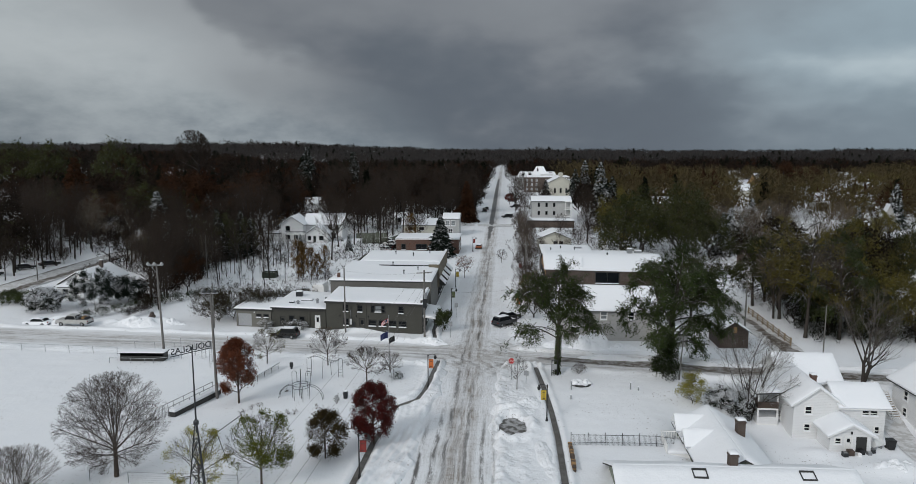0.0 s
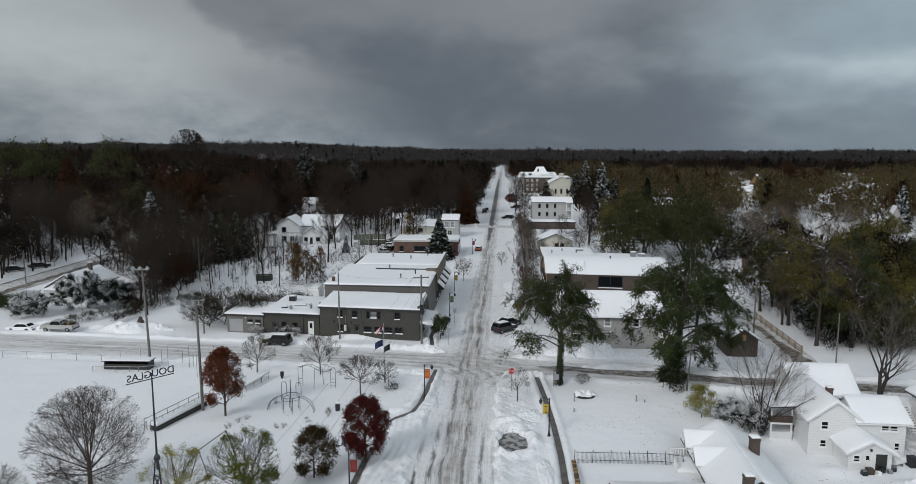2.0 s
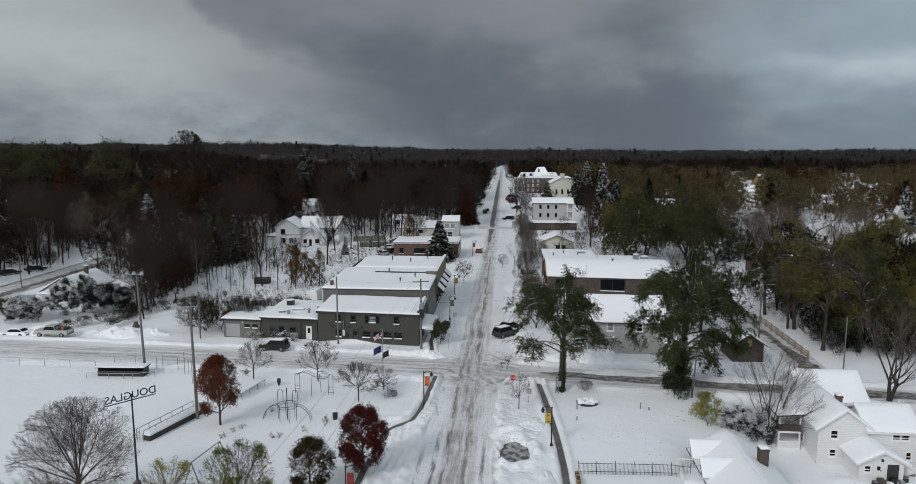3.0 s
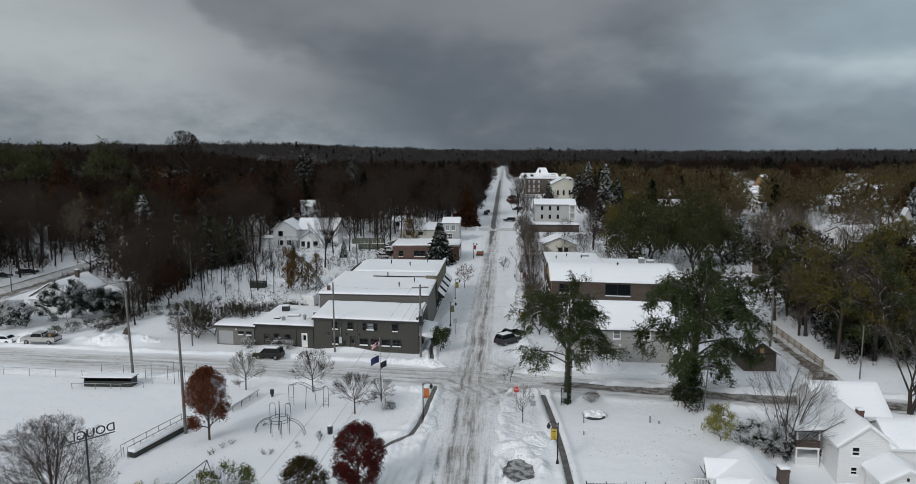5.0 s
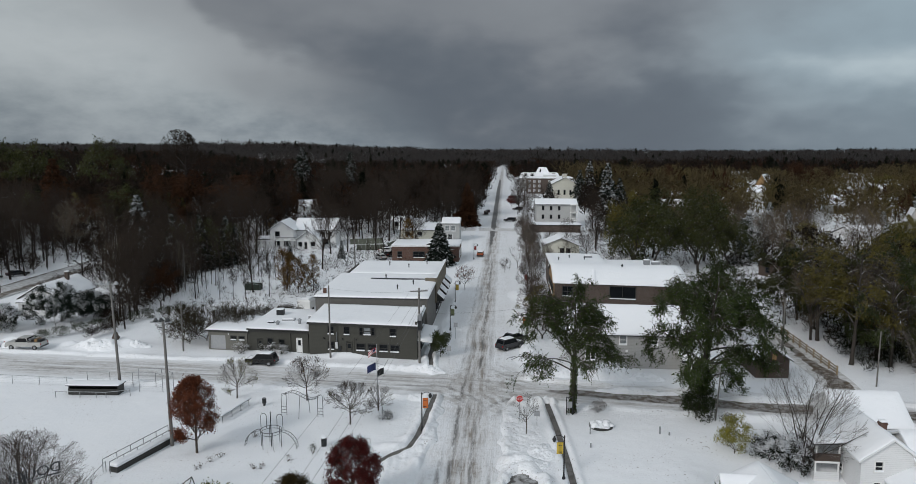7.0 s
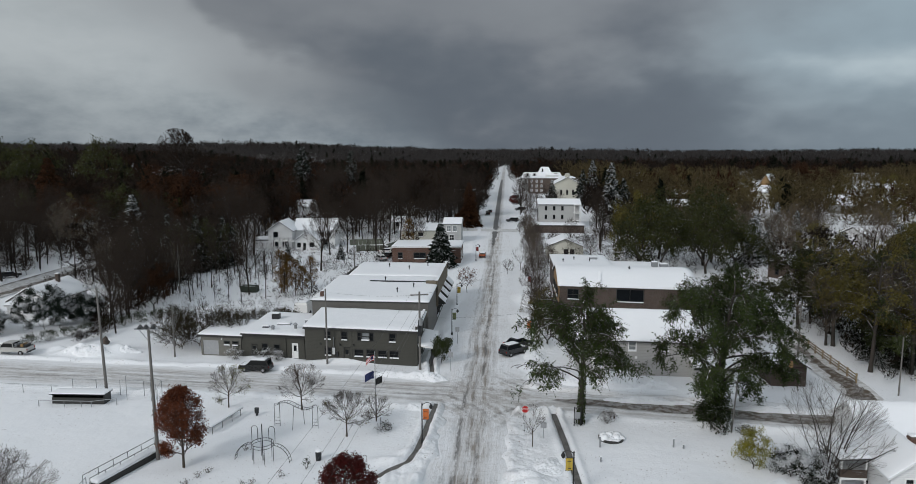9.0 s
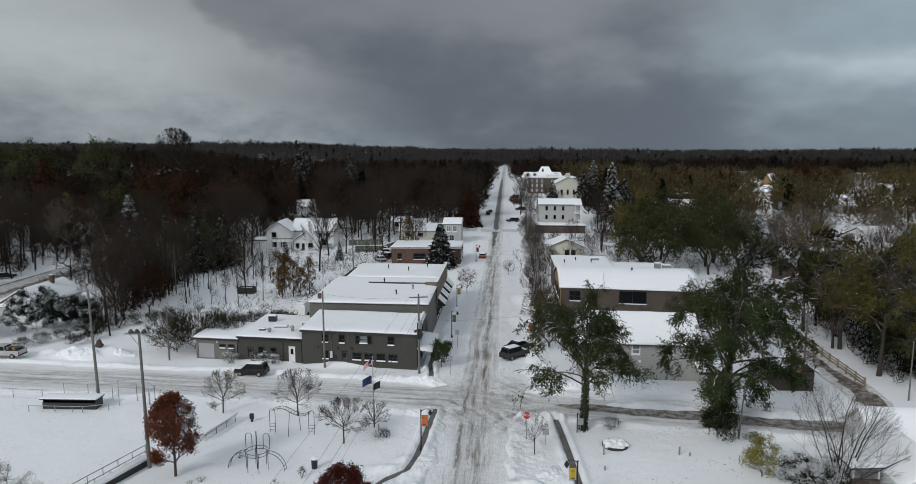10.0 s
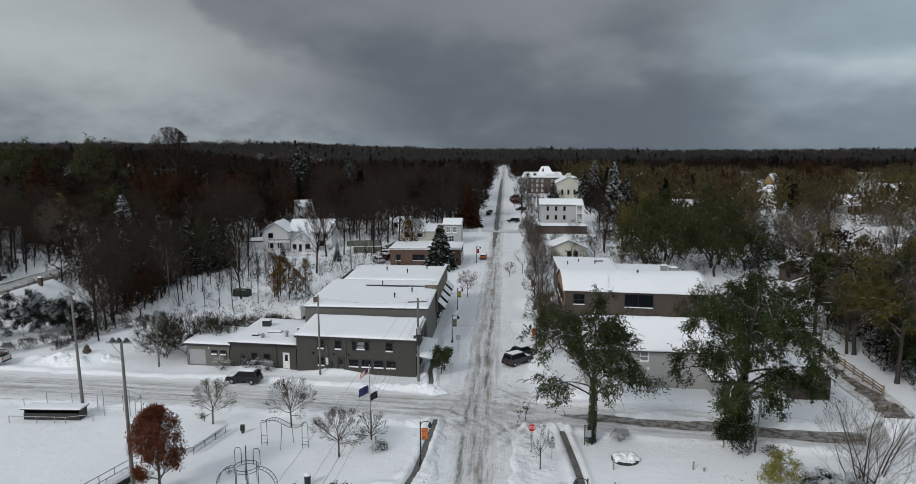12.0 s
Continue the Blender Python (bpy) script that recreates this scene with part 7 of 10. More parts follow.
def locust_meshes(seed, h, rad, leader, limbs_, per, strands, low, root, gaps=0.4, lift=(25, 60), sag=0.5, ivy=0, skirt=0, spray=1.2, leaf_size=0.17, west=0.0):
    """A tree with one leader, arching limbs and hanging leafy strands with gaps between them."""
    rng = np.random.default_rng(seed)
    lead = np.array([(leader[0] * u ** 1.6 + 0.12 * math.sin(5 * u), leader[1] * u ** 1.6 + 0.1 * math.sin(4 * u + 1), -0.4 + (h * 0.86 + 0.4) * u) for u in np.linspace(0, 1, 15)])
    lr = root * (1 - np.linspace(0, 1, 15)) ** 0.85 + 0.03
    lr[0] *= 1.35
    thick, thin, nodes = [limbs(lead[:-1], lead[1:], lr[:-1], lr[1:], 9)], [], []
    for k in range(limbs_):
        u = low + (0.95 - low) * (k + rng.uniform(0, 0.8)) / limbs_
        base = np.array([np.interp(u, np.linspace(0, 1, 15), lead[:, c]) for c in range(3)])
        t = 2.4 * k + rng.uniform(-0.4, 0.4) + seed
        el = math.radians(rng.uniform(*lift))
        L = rad * (1.15 - 0.75 * max(0.0, (u - 0.45) / 0.55) ** 1.3) * rng.uniform(0.75, 1.15) * (1 - west * math.cos(t))
        P = bent(rng, base, (math.cos(t) * math.cos(el), math.sin(t) * math.cos(el), math.sin(el)), L, 8, sag * 0.45, 0.07)
        r = np.linspace(root * 0.42 * (1.2 - u), 0.025, 9)
        thick.append(limbs(P[:-1], P[1:], r[:-1], r[1:], 6))
        for j in range(per):
            w = 0.3 + 0.7 * (j + rng.uniform(0, 1)) / per
            q = np.array([np.interp(w * 8, np.arange(9), P[:, c]) for c in range(3)])
            d = (P[-1] - P[3]) / np.linalg.norm(P[-1] - P[3]) * 0.8 + rng.normal(0, 0.65, 3)
            d[2] += 0.15
            S = bent(rng, q, d / np.linalg.norm(d), rng.uniform(0.8, 2.1) * spray, 5, sag * 0.8, 0.1)
            rr = np.linspace(0.03, 0.012, 6)
            thin.append(limbs(S[:-1], S[1:], rr[:-1], rr[1:], 3))
            nodes.append(S[1:])
    N_ = np.concatenate(nodes)
    if skirt:  # low shoots round the foot
        t, w = rng.uniform(0, 2 * math.pi, skirt), rng.uniform(0.1, 1, skirt)
        N_ = np.concatenate([N_, np.stack([np.cos(t) * w * 1.5, np.sin(t) * w * 1.5, rng.uniform(0.6, h * 0.34, skirt)], -1)])
    keep = wave(N_[:, 0] + 0.6 * N_[:, 2] + 40, N_[:, 1] - 0.4 * N_[:, 2] + 40, 2.5, seed) > gaps
    N_ = np.repeat(N_[keep], strands, 0)
    N_ = N_ + rng.normal(0, 0.16, N_.shape)
    d = N_ * np.array([1, 1, 0]) / rad * 0.5 + rng.normal(0, 0.6, N_.shape) + np.array([0, 0, -0.7])
    d /= np.linalg.norm(d, axis=1, keepdims=True)
    ln = rng.uniform(0.3, 1.15, (len(N_), 1))
    thin.append(limbs(N_, N_ + d * ln, np.full(len(N_), 0.008), np.full(len(N_), 0.004), 3))
    at, ax = [], []
    for u in np.linspace(0.05, 1, 8):
        at.append(N_ + d * ln * u + rng.normal(0, 0.03, N_.shape))
        ax.append(d * 0.8 + rng.normal(0, 0.6, N_.shape))
    mid = np.concatenate([N_] * 8) + np.array([0, 0, -0.1])
    if ivy:
        z, t = rng.uniform(0, h * 0.46, ivy), rng.uniform(0, 2 * math.pi, ivy)
        rr = np.interp(z, lead[:, 2], lr) + rng.uniform(0.0, 0.1, ivy)
        p = np.stack([np.interp(z, lead[:, 2], lead[:, 0]) + rr * np.cos(t), np.interp(z, lead[:, 2], lead[:, 1]) + rr * np.sin(t), z], -1)
        at.append(p), ax.append(np.stack([np.cos(t), np.sin(t), np.full(ivy, -0.8)], -1) + rng.normal(0, 0.4, (ivy, 3)))
        mid = np.concatenate([mid, p - np.stack([np.cos(t), np.sin(t), 0 * t], -1) * 0.3])
    at, ax = np.concatenate(at), np.concatenate(ax)
    ax /= np.linalg.norm(ax, axis=1, keepdims=True)
    b = np.cross(ax, rng.normal(size=ax.shape))
    b /= np.linalg.norm(b, axis=1, keepdims=True) + 1e-9
    s_ = leaf_size * rng.uniform(0.6, 1.35, (len(at), 1))
    v = np.stack([at, at + ax * s_ * 0.5 + b * s_ * 0.24, at + ax * s_, at + ax * s_ * 0.5 - b * s_ * 0.24], 1).reshape(-1, 3)
    out = (at - mid) / 0.6 * 0.5 + at * np.array([1, 1, 0]) / rad * 0.5 + (at[:, 2:3] / h - 0.5) * np.array([0, 0, 0.8]) + np.array([0, 0, 0.3])
    fol = outward((v, np.arange(len(v)).reshape(-1, 4)), out)
    return joined(thick), joined(thin), fol


def locust(name, at, label, *args, bark="bark_snow", foliage="leaf_locust", **kw):
    tr, tw, fo = locust_meshes(*args, **kw)
    ob = thing(name, (at[0], at[1], gz(*at) - 0.05), label, "tree")
    part("trunk", tr, bark, ob, smooth=True)
    tagged(part("crown", tw, "twig", ob), kind="stuff")
    tagged(part("foliage", fo, foliage, ob), kind="stuff")
    return ob


def spruce_meshes(seed, h, rad, rows_=16, per=9, snowy=True):
    rng = np.random.default_rng(seed)
    tr = limbs(np.array([[0, 0, -0.3], [0, 0, h * 0.5]]), np.array([[0, 0, h * 0.5], [0, 0, h]]), np.array([h * 0.016, h * 0.01]), np.array([h * 0.01, 0.02]), 6)
    at, v = [], []
    for k in range(rows_):
        z = h * (0.06 + 0.92 * (k + rng.uniform(0, 0.6)) / rows_)
        ln = rad * (1 - z / h) ** 0.8 * rng.uniform(0.8, 1.15) + 0.12
        m = max(4, int(per * (1 - 0.55 * z / h)))
        for j in range(m):
            t = 2 * math.pi * (j + rng.uniform(-0.3, 0.3)) / m + k
            L = ln * rng.uniform(0.7, 1.2)
            d = np.array([math.cos(t), math.sin(t), 0])
            s = np.array([-math.sin(t), math.cos(t), 0])
            for q in range(8):
                u = 0.22 + 0.78 * (q + rng.uniform(0, 1)) / 8
                p = np.array([0, 0, z]) + d * L * u + s * L * rng.normal(0, 0.13) + np.array([0, 0, L * (0.06 - 0.34 * u * u) + rng.normal(0, 0.06)])
                e = d * rng.uniform(0.5, 1.0) + s * rng.normal(0, 0.7) + np.array([0, 0, rng.uniform(-0.75, 0.1)])
                e *= (0.16 * L + 0.22) / np.linalg.norm(e)
                w = np.cross(e, rng.normal(size=3))
                w *= (0.07 * L + 0.12) / (np.linalg.norm(w) + 1e-9)
                v.append([p - w, p + w, p + e * 1.5 + w * 0.2])
    v = np.array(v)
    return tr, (v.reshape(-1, 3), np.arange(len(v) * 3).reshape(-1, 3))


def spruce(name, at, label, seed, h, rad, mat="needle_snow", rows_=16, per=9, group="", category="tree"):
    tr, fo = spruce_meshes(seed, h, rad, rows_, per)
    ob = thing(name, (at[0], at[1], gz(*at) - 0.05), label, category, group)
    part("trunk", tr, "bark", ob)
    part("crown", fo, mat, ob)
    return ob


def bush(name, at, label, seed, h, rad, leaf=500, size=0.16, mat="holly", twig="twig", tips=60, group="", hang=0.0):
    return tree(name, at, label, seed, h, rad, 0.08, tips, 3, h * 0.18, leaf, size, root=0.05, twig=twig, foliage=mat, step=0.4, group=group, category="shrub", hang=hang, tip_r=0.008, low=-0.95, bow=0.05)


# trees of the park
grown_tree("bare_maple", (-32.2, 56.0), "large round-crowned bare maple with a few dry leaves", 11, 9.7, 4.75, 0.18, (22, 11, 6, 5), root=0.2, low=0, up=0.05, tip_r=0.0085, ratio=0.5, fan=46, wig=0.05, leaf=700, leaf_size=0.1, patch=0.72, foliage="leaf_rust", twig="twig", flat=0.56, slim=0.6)
grown_tree("bare_maple", (-23.4, 53.0), "small maple with thin yellowing leaves", 12, 5.8, 2.7, 0.26, (11, 7, 5, 3), root=0.09, low=10, ratio=0.5, fan=36, leaf=4600, leaf_size=0.12, patch=0.4, foliage="leaf_yellow", flat=0.56)
grown_tree("park_maple", (-18.3, 54.0), "young maple half covered in green and yellow leaves", 13, 6.9, 2.9, 0.27, (12, 8, 5, 3), root=0.1, low=12, ratio=0.5, fan=36, leaf=15000, leaf_size=0.14, patch=0.5, foliage="leaf_park", flat=0.56)
grown_tree("oval_tree", (-27.1, 73.9), "oval young tree full of rust-brown leaves", 14, 7.5, 2.1, 0.15, (18, 7, 5, 3), root=0.11, low=28, up=0.2, leaf=17000, leaf_size=0.16, foliage="leaf_rust", flat=0.52, leader=0.5)
grown_tree("red_maple", (-9.7, 63.1), "dense maroon-leaved young maple", 15, 6.2, 2.15, 0.16, (15, 7, 5, 3), root=0.1, low=5, up=0.12, leaf=21000, leaf_size=0.15, foliage="leaf_maroon", flat=0.54, leader=0.3)
grown_tree("young_oak", (-13.9, 59.8), "small dark brown-leaved oak sapling", 16, 4.6, 1.95, 0.16, (12, 6, 5, 3), root=0.08, low=0, leaf=11000, leaf_size=0.16, patch=0.15, foliage="leaf_oak", flat=0.54, leader=0.4)
G1 = "park saplings"
SAP = dict(root=0.08, low=8, ratio=0.52, fan=34, tip_r=0.008, flat=0.56, twig="twig")
grown_tree("bare_sapling", (-28.2, 88.6), "bare young tree with a few yellow leaves", 17, 5.0, 2.5, 0.24, (9, 7, 6, 3), leaf=1500, leaf_size=0.12, patch=0.5, foliage="leaf_olive", group=G1, **SAP)
grown_tree("bare_sapling", (-19.6, 88.0), "bare vase-shaped young tree", 18, 5.4, 2.8, 0.25, (10, 7, 6, 4), leaf=300, leaf_size=0.12, patch=0.6, foliage="leaf_gold", group=G1, **SAP)
grown_tree("bare_sapling", (-13.2, 81.1), "bare spreading young tree with dark twigs", 19, 4.7, 3.1, 0.28, (10, 8, 7, 4), leaf=500, leaf_size=0.12, patch=0.55, foliage="leaf_olive", group=G1, **SAP)
grown_tree("bare_sapling", (-10.7, 85.0), "small bare round shrub tree", 20, 2.9, 1.8, 0.12, (9, 6, 5, 3), leaf=150, leaf_size=0.1, foliage="leaf_olive", group=G1, **SAP)
grown_tree("bare_sapling", (5.7, 78.9), "thin bare sapling standing at the crossing", 21, 4.4, 1.5, 0.28, (6, 5, 4, 2), group=G1, **dict(SAP, root=0.055))
tree("street_tree", (-4.6, 105.0), "small street tree with dull green leaves", 22, 4.0, 1.35, 0.3, 80, 4, 0.35, 5200, 0.17, root=0.06, foliage="leaf_green", centre=(0, 0, 2.4), low=-0.9)
tree("street_tree", (-1.6, 151.0), "thin street sapling with reddish twigs", 23, 4.4, 2.0, 0.3, 110, 4, 0.5, 600, 0.14, root=0.06, foliage="leaf_rust")
tree("street_tree", (11.0, 176.0), "bare thin street sapling", 24, 6, 2.4, 0.3, 90, 4, 0.6, 0, root=0.07)
bush("low_juniper", (-9.6, 82.6), "low snow-dusted juniper by the flagpole", 25, 0.8, 0.9, 350, 0.14)
grown_tree("corner_shrub", (-38.5, 51.5), "bare many-stemmed shrub tree", 26, 4.6, 3.4, 0.08, (8, 7, 6, 3), root=0.06, stems=3, twig="twig_pale")
bush("dark_yew", (-37.0, 49.8), "dark green yew with snow", 27, 2.4, 1.2, 700, 0.15, "leaf_dark")
bush("yard_sapling", (-15.6, 73.8), "small dark shrub poking from the snow", 28, 1.1, 0.3, 120, 0.12, "leaf_dark", tips=16)
for n, (x, y) in enumerate(((-25.6, 70.5), (-25.0, 72.0), (-24.4, 73.0), (-20.4, 70.6), (-19.8, 70.9), (-17.6, 72.4), (-12.2, 67.5), (-22.6, 77.8))):
    bush("snowy_tuft", (x, y), "small tuft of dry stems in the snow", 30 + n, 0.55, 0.35, 60, 0.1, "leaf_brown", tips=14, group="dry tufts")

# east side of the crossing
locust("drooping_locust", (11.3, 84.8), "tall dark locust with drooping strands and an ivy-clad trunk", 47, 14.8, 6.6, (0.3, 0.0), 25, 12, 5, 0.38, 0.29, west=0.28, gaps=0.45, lift=(22, 66), sag=0.5, ivy=1500, leaf_size=0.21)
locust("drooping_locust", (25.6, 85.2), "broad dark locust with leaves hanging down to the street", 42, 17.6, 7.6, (2.0, 0.5), 31, 13, 5, 0.22, 0.4, west=0.12, gaps=0.45, lift=(15, 62), sag=0.6, skirt=420, ivy=1500, leaf_size=0.22)
# tall leafy trees along the lane and its fence
lane_trees = [
    locust("lane_tree", (52.2, 102.4), "tall dark leafy tree beside the lane fence", 71, 18.6, 5.6, (0.6, 0.3), 26, 10, 4, 0.34, 0.27, gaps=0.48, lift=(20, 62), sag=0.4, leaf_size=0.25, foliage="leaf_wood_olive"),
    locust("lane_tree", (57.0, 101.6), "dark green leafy tree with snow-edged limbs", 72, 16.4, 5.2, (-0.5, 0.4), 24, 10, 4, 0.28, 0.24, gaps=0.52, lift=(15, 60), sag=0.5, leaf_size=0.25, foliage="leaf_green"),
    locust("lane_tree", (37.6, 112.6), "brown-green leafy tree behind the brown shed", 73, 12.8, 4.7, (0.3, 0.2), 22, 10, 4, 0.22, 0.22, gaps=0.42, lift=(20, 60), sag=0.4, leaf_size=0.25, foliage="leaf_wood_dark"),
]
for which, x, y, turn, size in ((0, 53.6, 114.5, 130, 0.96), (1, 59.5, 108.5, 75, 1.05), (2, 53.0, 124.5, 160, 1.15), (2, 60.5, 119.0, 40, 1.2)):
    copy_thing(lane_trees[which], pose(x, y, gz(x, y) - 0.05, 0, 0, turn) @ Matrix.Diagonal((size, size, size, 1)))
bush("evergreen_shrub", (25.2, 83.4), "dark evergreen shrub at the foot of the locust", 43, 2.6, 1.6, 1500, 0.2, "leaf_dark")
bush("evergreen_shrub", (27.8, 82.0), "snowy evergreen shrub by the pole", 44, 1.1, 0.9, 500, 0.15)
bush("forsythia", (26.2, 76.0), "yellow-green leafy shrub dusted with snow", 45, 3.6, 1.6, 3600, 0.15, "leaf_yellow", tips=140)
bush("holly_bush", (29.4, 75.2), "dark holly bush loaded with snow", 46, 2.6, 1.7, 4500, 0.16, "holly", tips=90)
bush("holly_bush", (30.8, 73.6), "dark holly bush beneath the bare tree", 47, 3.4, 1.8, 4500, 0.17, "holly", tips=90)
grown_tree("bare_yard_tree", (32.0, 73.4), "bare snowy-limbed yard tree leaning towards the house", 48, 10.6, 4.8, 0.14, (4, 6, 5, 3), root=0.14, low=38, up=0.2, tip_r=0.009, ratio=0.52, fan=40, wig=0.09, bark="bark_snow", twig="twig_pale", flat=0.55, stems=3)
grown_tree("bare_yard_tree", (49.8, 82.3), "large bare tree with forked snowy trunk", 49, 12.6, 4.8, 0.2, (4, 5, 5, 3), root=0.22, low=40, up=0.2, tip_r=0.010, ratio=0.52, fan=40, wig=0.09, bark="bark_snow", twig="twig_pale", flat=0.55, stems=2)
bush("round_bush", (14.3, 85.0), "round leafless bush in the snow", 50, 1.35, 0.95, 500, 0.12, "leaf_brown", tips=70)
bush("porch_bush", (-33.8, 106.6), "snow-laden bush against the dark shop wing", 51, 1.7, 1.2, 700, 0.14, "holly")
for n, (x, y, h, r) in enumerate(((-30.2, 106.2, 1.5, 1.0), (-28.6, 105.9, 1.8, 1.4), (-27.4, 106.0, 1.3, 0.9))):
    bush("porch_bush", (x, y), "twiggy snow-covered bush by the shop door", 52 + n, h, r, 500, 0.13, "holly", tips=60)
for n, (x, y, h, r) in enumerate(((-41.2, 112.6, 6.0, 3.4), (-45.5, 114.0, 5.4, 3.4), (-38.4, 115.4, 5.4, 3.2), (-36.4, 113.2, 4.6, 2.6), (-43.4, 111.2, 4.6, 2.8), (-35.0, 119.5, 3.6, 3.0), (-31.5, 123.0, 3.0, 2.6))):
    tree("thicket", (x, y), "bare twiggy thicket behind the garage", 60 + n, h, r, 0.06, 330, 10, 0.9, 2600, 0.15, root=0.07, foliage="leaf_olive_dry", twig="twig_wood", category="shrub", tip_r=0.016)
# west house planting
for n, (x, y, h, r) in enumerate(((-70.4, 121.4, 6.4, 3.9), (-66.8, 126.6, 4.4, 2.9))):
    bush("snowy_yew", (x, y), "large dark yew loaded with snow by the house", 70 + n, h, r, 17000, 0.22, "yew", tips=140)
for n, (x, y, h, r) in enumerate(((-77.4, 118.0, 3.8, 3.5), (-80.6, 121.5, 3.4, 2.6))):
    bush("snowy_hedge", (x, y), "rounded evergreen bush heaped with snow", 73 + n, h, r, 9000, 0.22, "holly", tips=110)
bush("green_hedge", (-84.4, 123.5), "low green hedge lightly dusted with snow", 78, 2.4, 3.0, 6000, 0.2, "leaf_green", tips=110)
bush("green_hedge", (-89.0, 124.5), "low green hedge lightly dusted with snow", 79, 2.2, 2.8, 6000, 0.2, "leaf_green", tips=110)
for n in range(9):
    x, y = -67.5 + n * 1.75, 112.8 + n * 2.3
    bush("hedge_plant", (x, y), "low dark hedge at the edge of the wood", 80 + n, 1.7, 1.3, 700, 0.18, "leaf_dark", tips=50, group="hedge along the wood")

spruce("garden_spruce", (-8.4, 181.5), "broad dark green spruce beside the brick shop", 99, 11.2, 3.7, "needle", 34, 18)

tree("street_sapling", (-1.6, 158), "small street tree with a few red-brown leaves", 98, 4.0, 2.0, 0.25, 120, 5, 0.5, 500, 0.16, root=0.06, foliage="leaf_rust", tip_r=0.014)

tree("red_street_tree", (19.8, 352), "small maroon-leaved tree at the far kerb", 97, 5.2, 2.4, 0.2, 80, 3, 0.6, 2200, 0.32, root=0.08, foliage="leaf_maroon", tip_r=0.02, jitter=0.4, three=True)

# ---- woods ----
PROTO = {}


def proto(key, label, meshes, mats):
    kind_name = {"bare": "bare_tree", "rust": "oak_tree", "brown": "beech_tree", "olive": "willow_tree", "dark": "leafy_tree", "spruc": "spruce_tree", "thin": "sapling", "gold": "poplar_tree", "larch": "larch_tree", "frost": "bare_tree", "kerb": "street_tree"}[key.rstrip("0123")[:5]]
    ob = thing(kind_name, (0, -400 - 30 * len(PROTO), 0), label, "tree", "trees of the woods")
    for nm, m, t in zip(("trunk", "crown", "foliage"), meshes, mats):
        if m is not None:
            tagged(part(nm, m, t, ob), kind="stuff" if nm != "trunk" else "")
    PROTO[key] = ob
    return ob


def wood_proto(key, label, *args, **kw):
    (tr, bk), (cr, tw), (fo, fm) = tree_meshes(*args, **kw)
    proto(key, label, (tr, cr, fo), (bk, tw, fm))


KWS = dict(three=True, bark="bark_snow", twig="twig_wood", step=1.5, sides=5)
KW = dict(three=True, bark="bark_wood", twig="twig_wood", step=1.5, sides=5)
def grown_proto(key, label, *args, **kw):
    (tr, bk), (cr, tw), (fo, fm) = grown(*args, three=True, sides=5, **kw)
    proto(key, label, (tr, cr, fo), (bk, tw, fm))


for n, sd in enumerate((101, 102, 103, 104)):
    grown_proto(f"bare{n}", "tall bare tree with a dense net of brown twigs", sd, 16.0 + n, 4.2 + 0.4 * n, 0.24, (9, 8, 6, 4), root=0.2, low=35, up=0.25, tip_r=0.017, ratio=0.5, fan=40, wig=0.06, bark="bark_wood", twig="twig_wood", flat=0.52)
for n, sd in enumerate((111, 112)):
    wood_proto(f"rust{n}", "oak holding rust-brown leaves", sd, 14.5, 5.0, 0.2, 70, 3, 1.2, 2900, 0.44, root=0.24, jitter=0.8, clumps=60, foliage="leaf_wood_rust", lump=0.4, tip_r=0.02, **KW)
    wood_proto(f"brown{n}", "tree with dry dark-brown leaves", sd + 40, 15, 4.8, 0.22, 70, 4, 1.3, 2000, 0.44, root=0.22, jitter=0.8, clumps=50, foliage="leaf_wood_brown", lump=0.45, tip_r=0.022, **KW)
    wood_proto(f"olive{n}", "broad tree with dull olive leaves and snow on its limbs", sd + 20, 14, 6.0, 0.12, 100, 5, 1.1, 5200, 0.4, root=0.3, jitter=0.7, clumps=80, foliage="leaf_wood_olive", droop=0.35, hang=0.5, slim=0.4, lump=0.5, low=-0.92, tip_r=0.022, **KWS)
    wood_proto(f"dark{n}", "dark green leafy tree with snow-edged limbs", sd + 30, 14, 5.4, 0.14, 90, 4, 1.1, 5200, 0.4, root=0.28, jitter=0.75, clumps=80, foliage="leaf_wood_dark", droop=0.4, hang=0.6, slim=0.4, lump=0.5, low=-0.9, tip_r=0.022, **KWS)
    tr, fo = spruce_meshes(sd + 50, 14.0, 3.4, 26, 13)
    proto(f"spruce{n}", "dark spruce with snow on its boughs", (tr, None, fo), ("bark_wood", "", "needle_snow" if n else "needle"))
tr, fo = spruce_meshes(171, 14.0, 4.2, 28, 14)
proto("larch", "tall conical larch with rust-brown needles", (tr, None, fo), ("bark_wood", "", "leaf_wood_rust"))
for n, sd in enumerate((141, 142)):
    grown_proto(f"frost{n}", "bare grey tree with snow along its limbs", sd, 13.0 + n, 4.8, 0.18, (9, 8, 6, 4), root=0.2, low=25, up=0.15, tip_r=0.017, ratio=0.5, fan=42, wig=0.08, bark="bark_snow", twig="twig_frost", flat=0.54)
grown_proto("thin", "slender bare young tree", 131, 9.0, 1.1, 0.3, (8, 5, 3), root=0.07, low=50, up=0.3, tip_r=0.012, ratio=0.45, fan=32, bark="bark_wood", twig="twig_wood", flat=0.55)
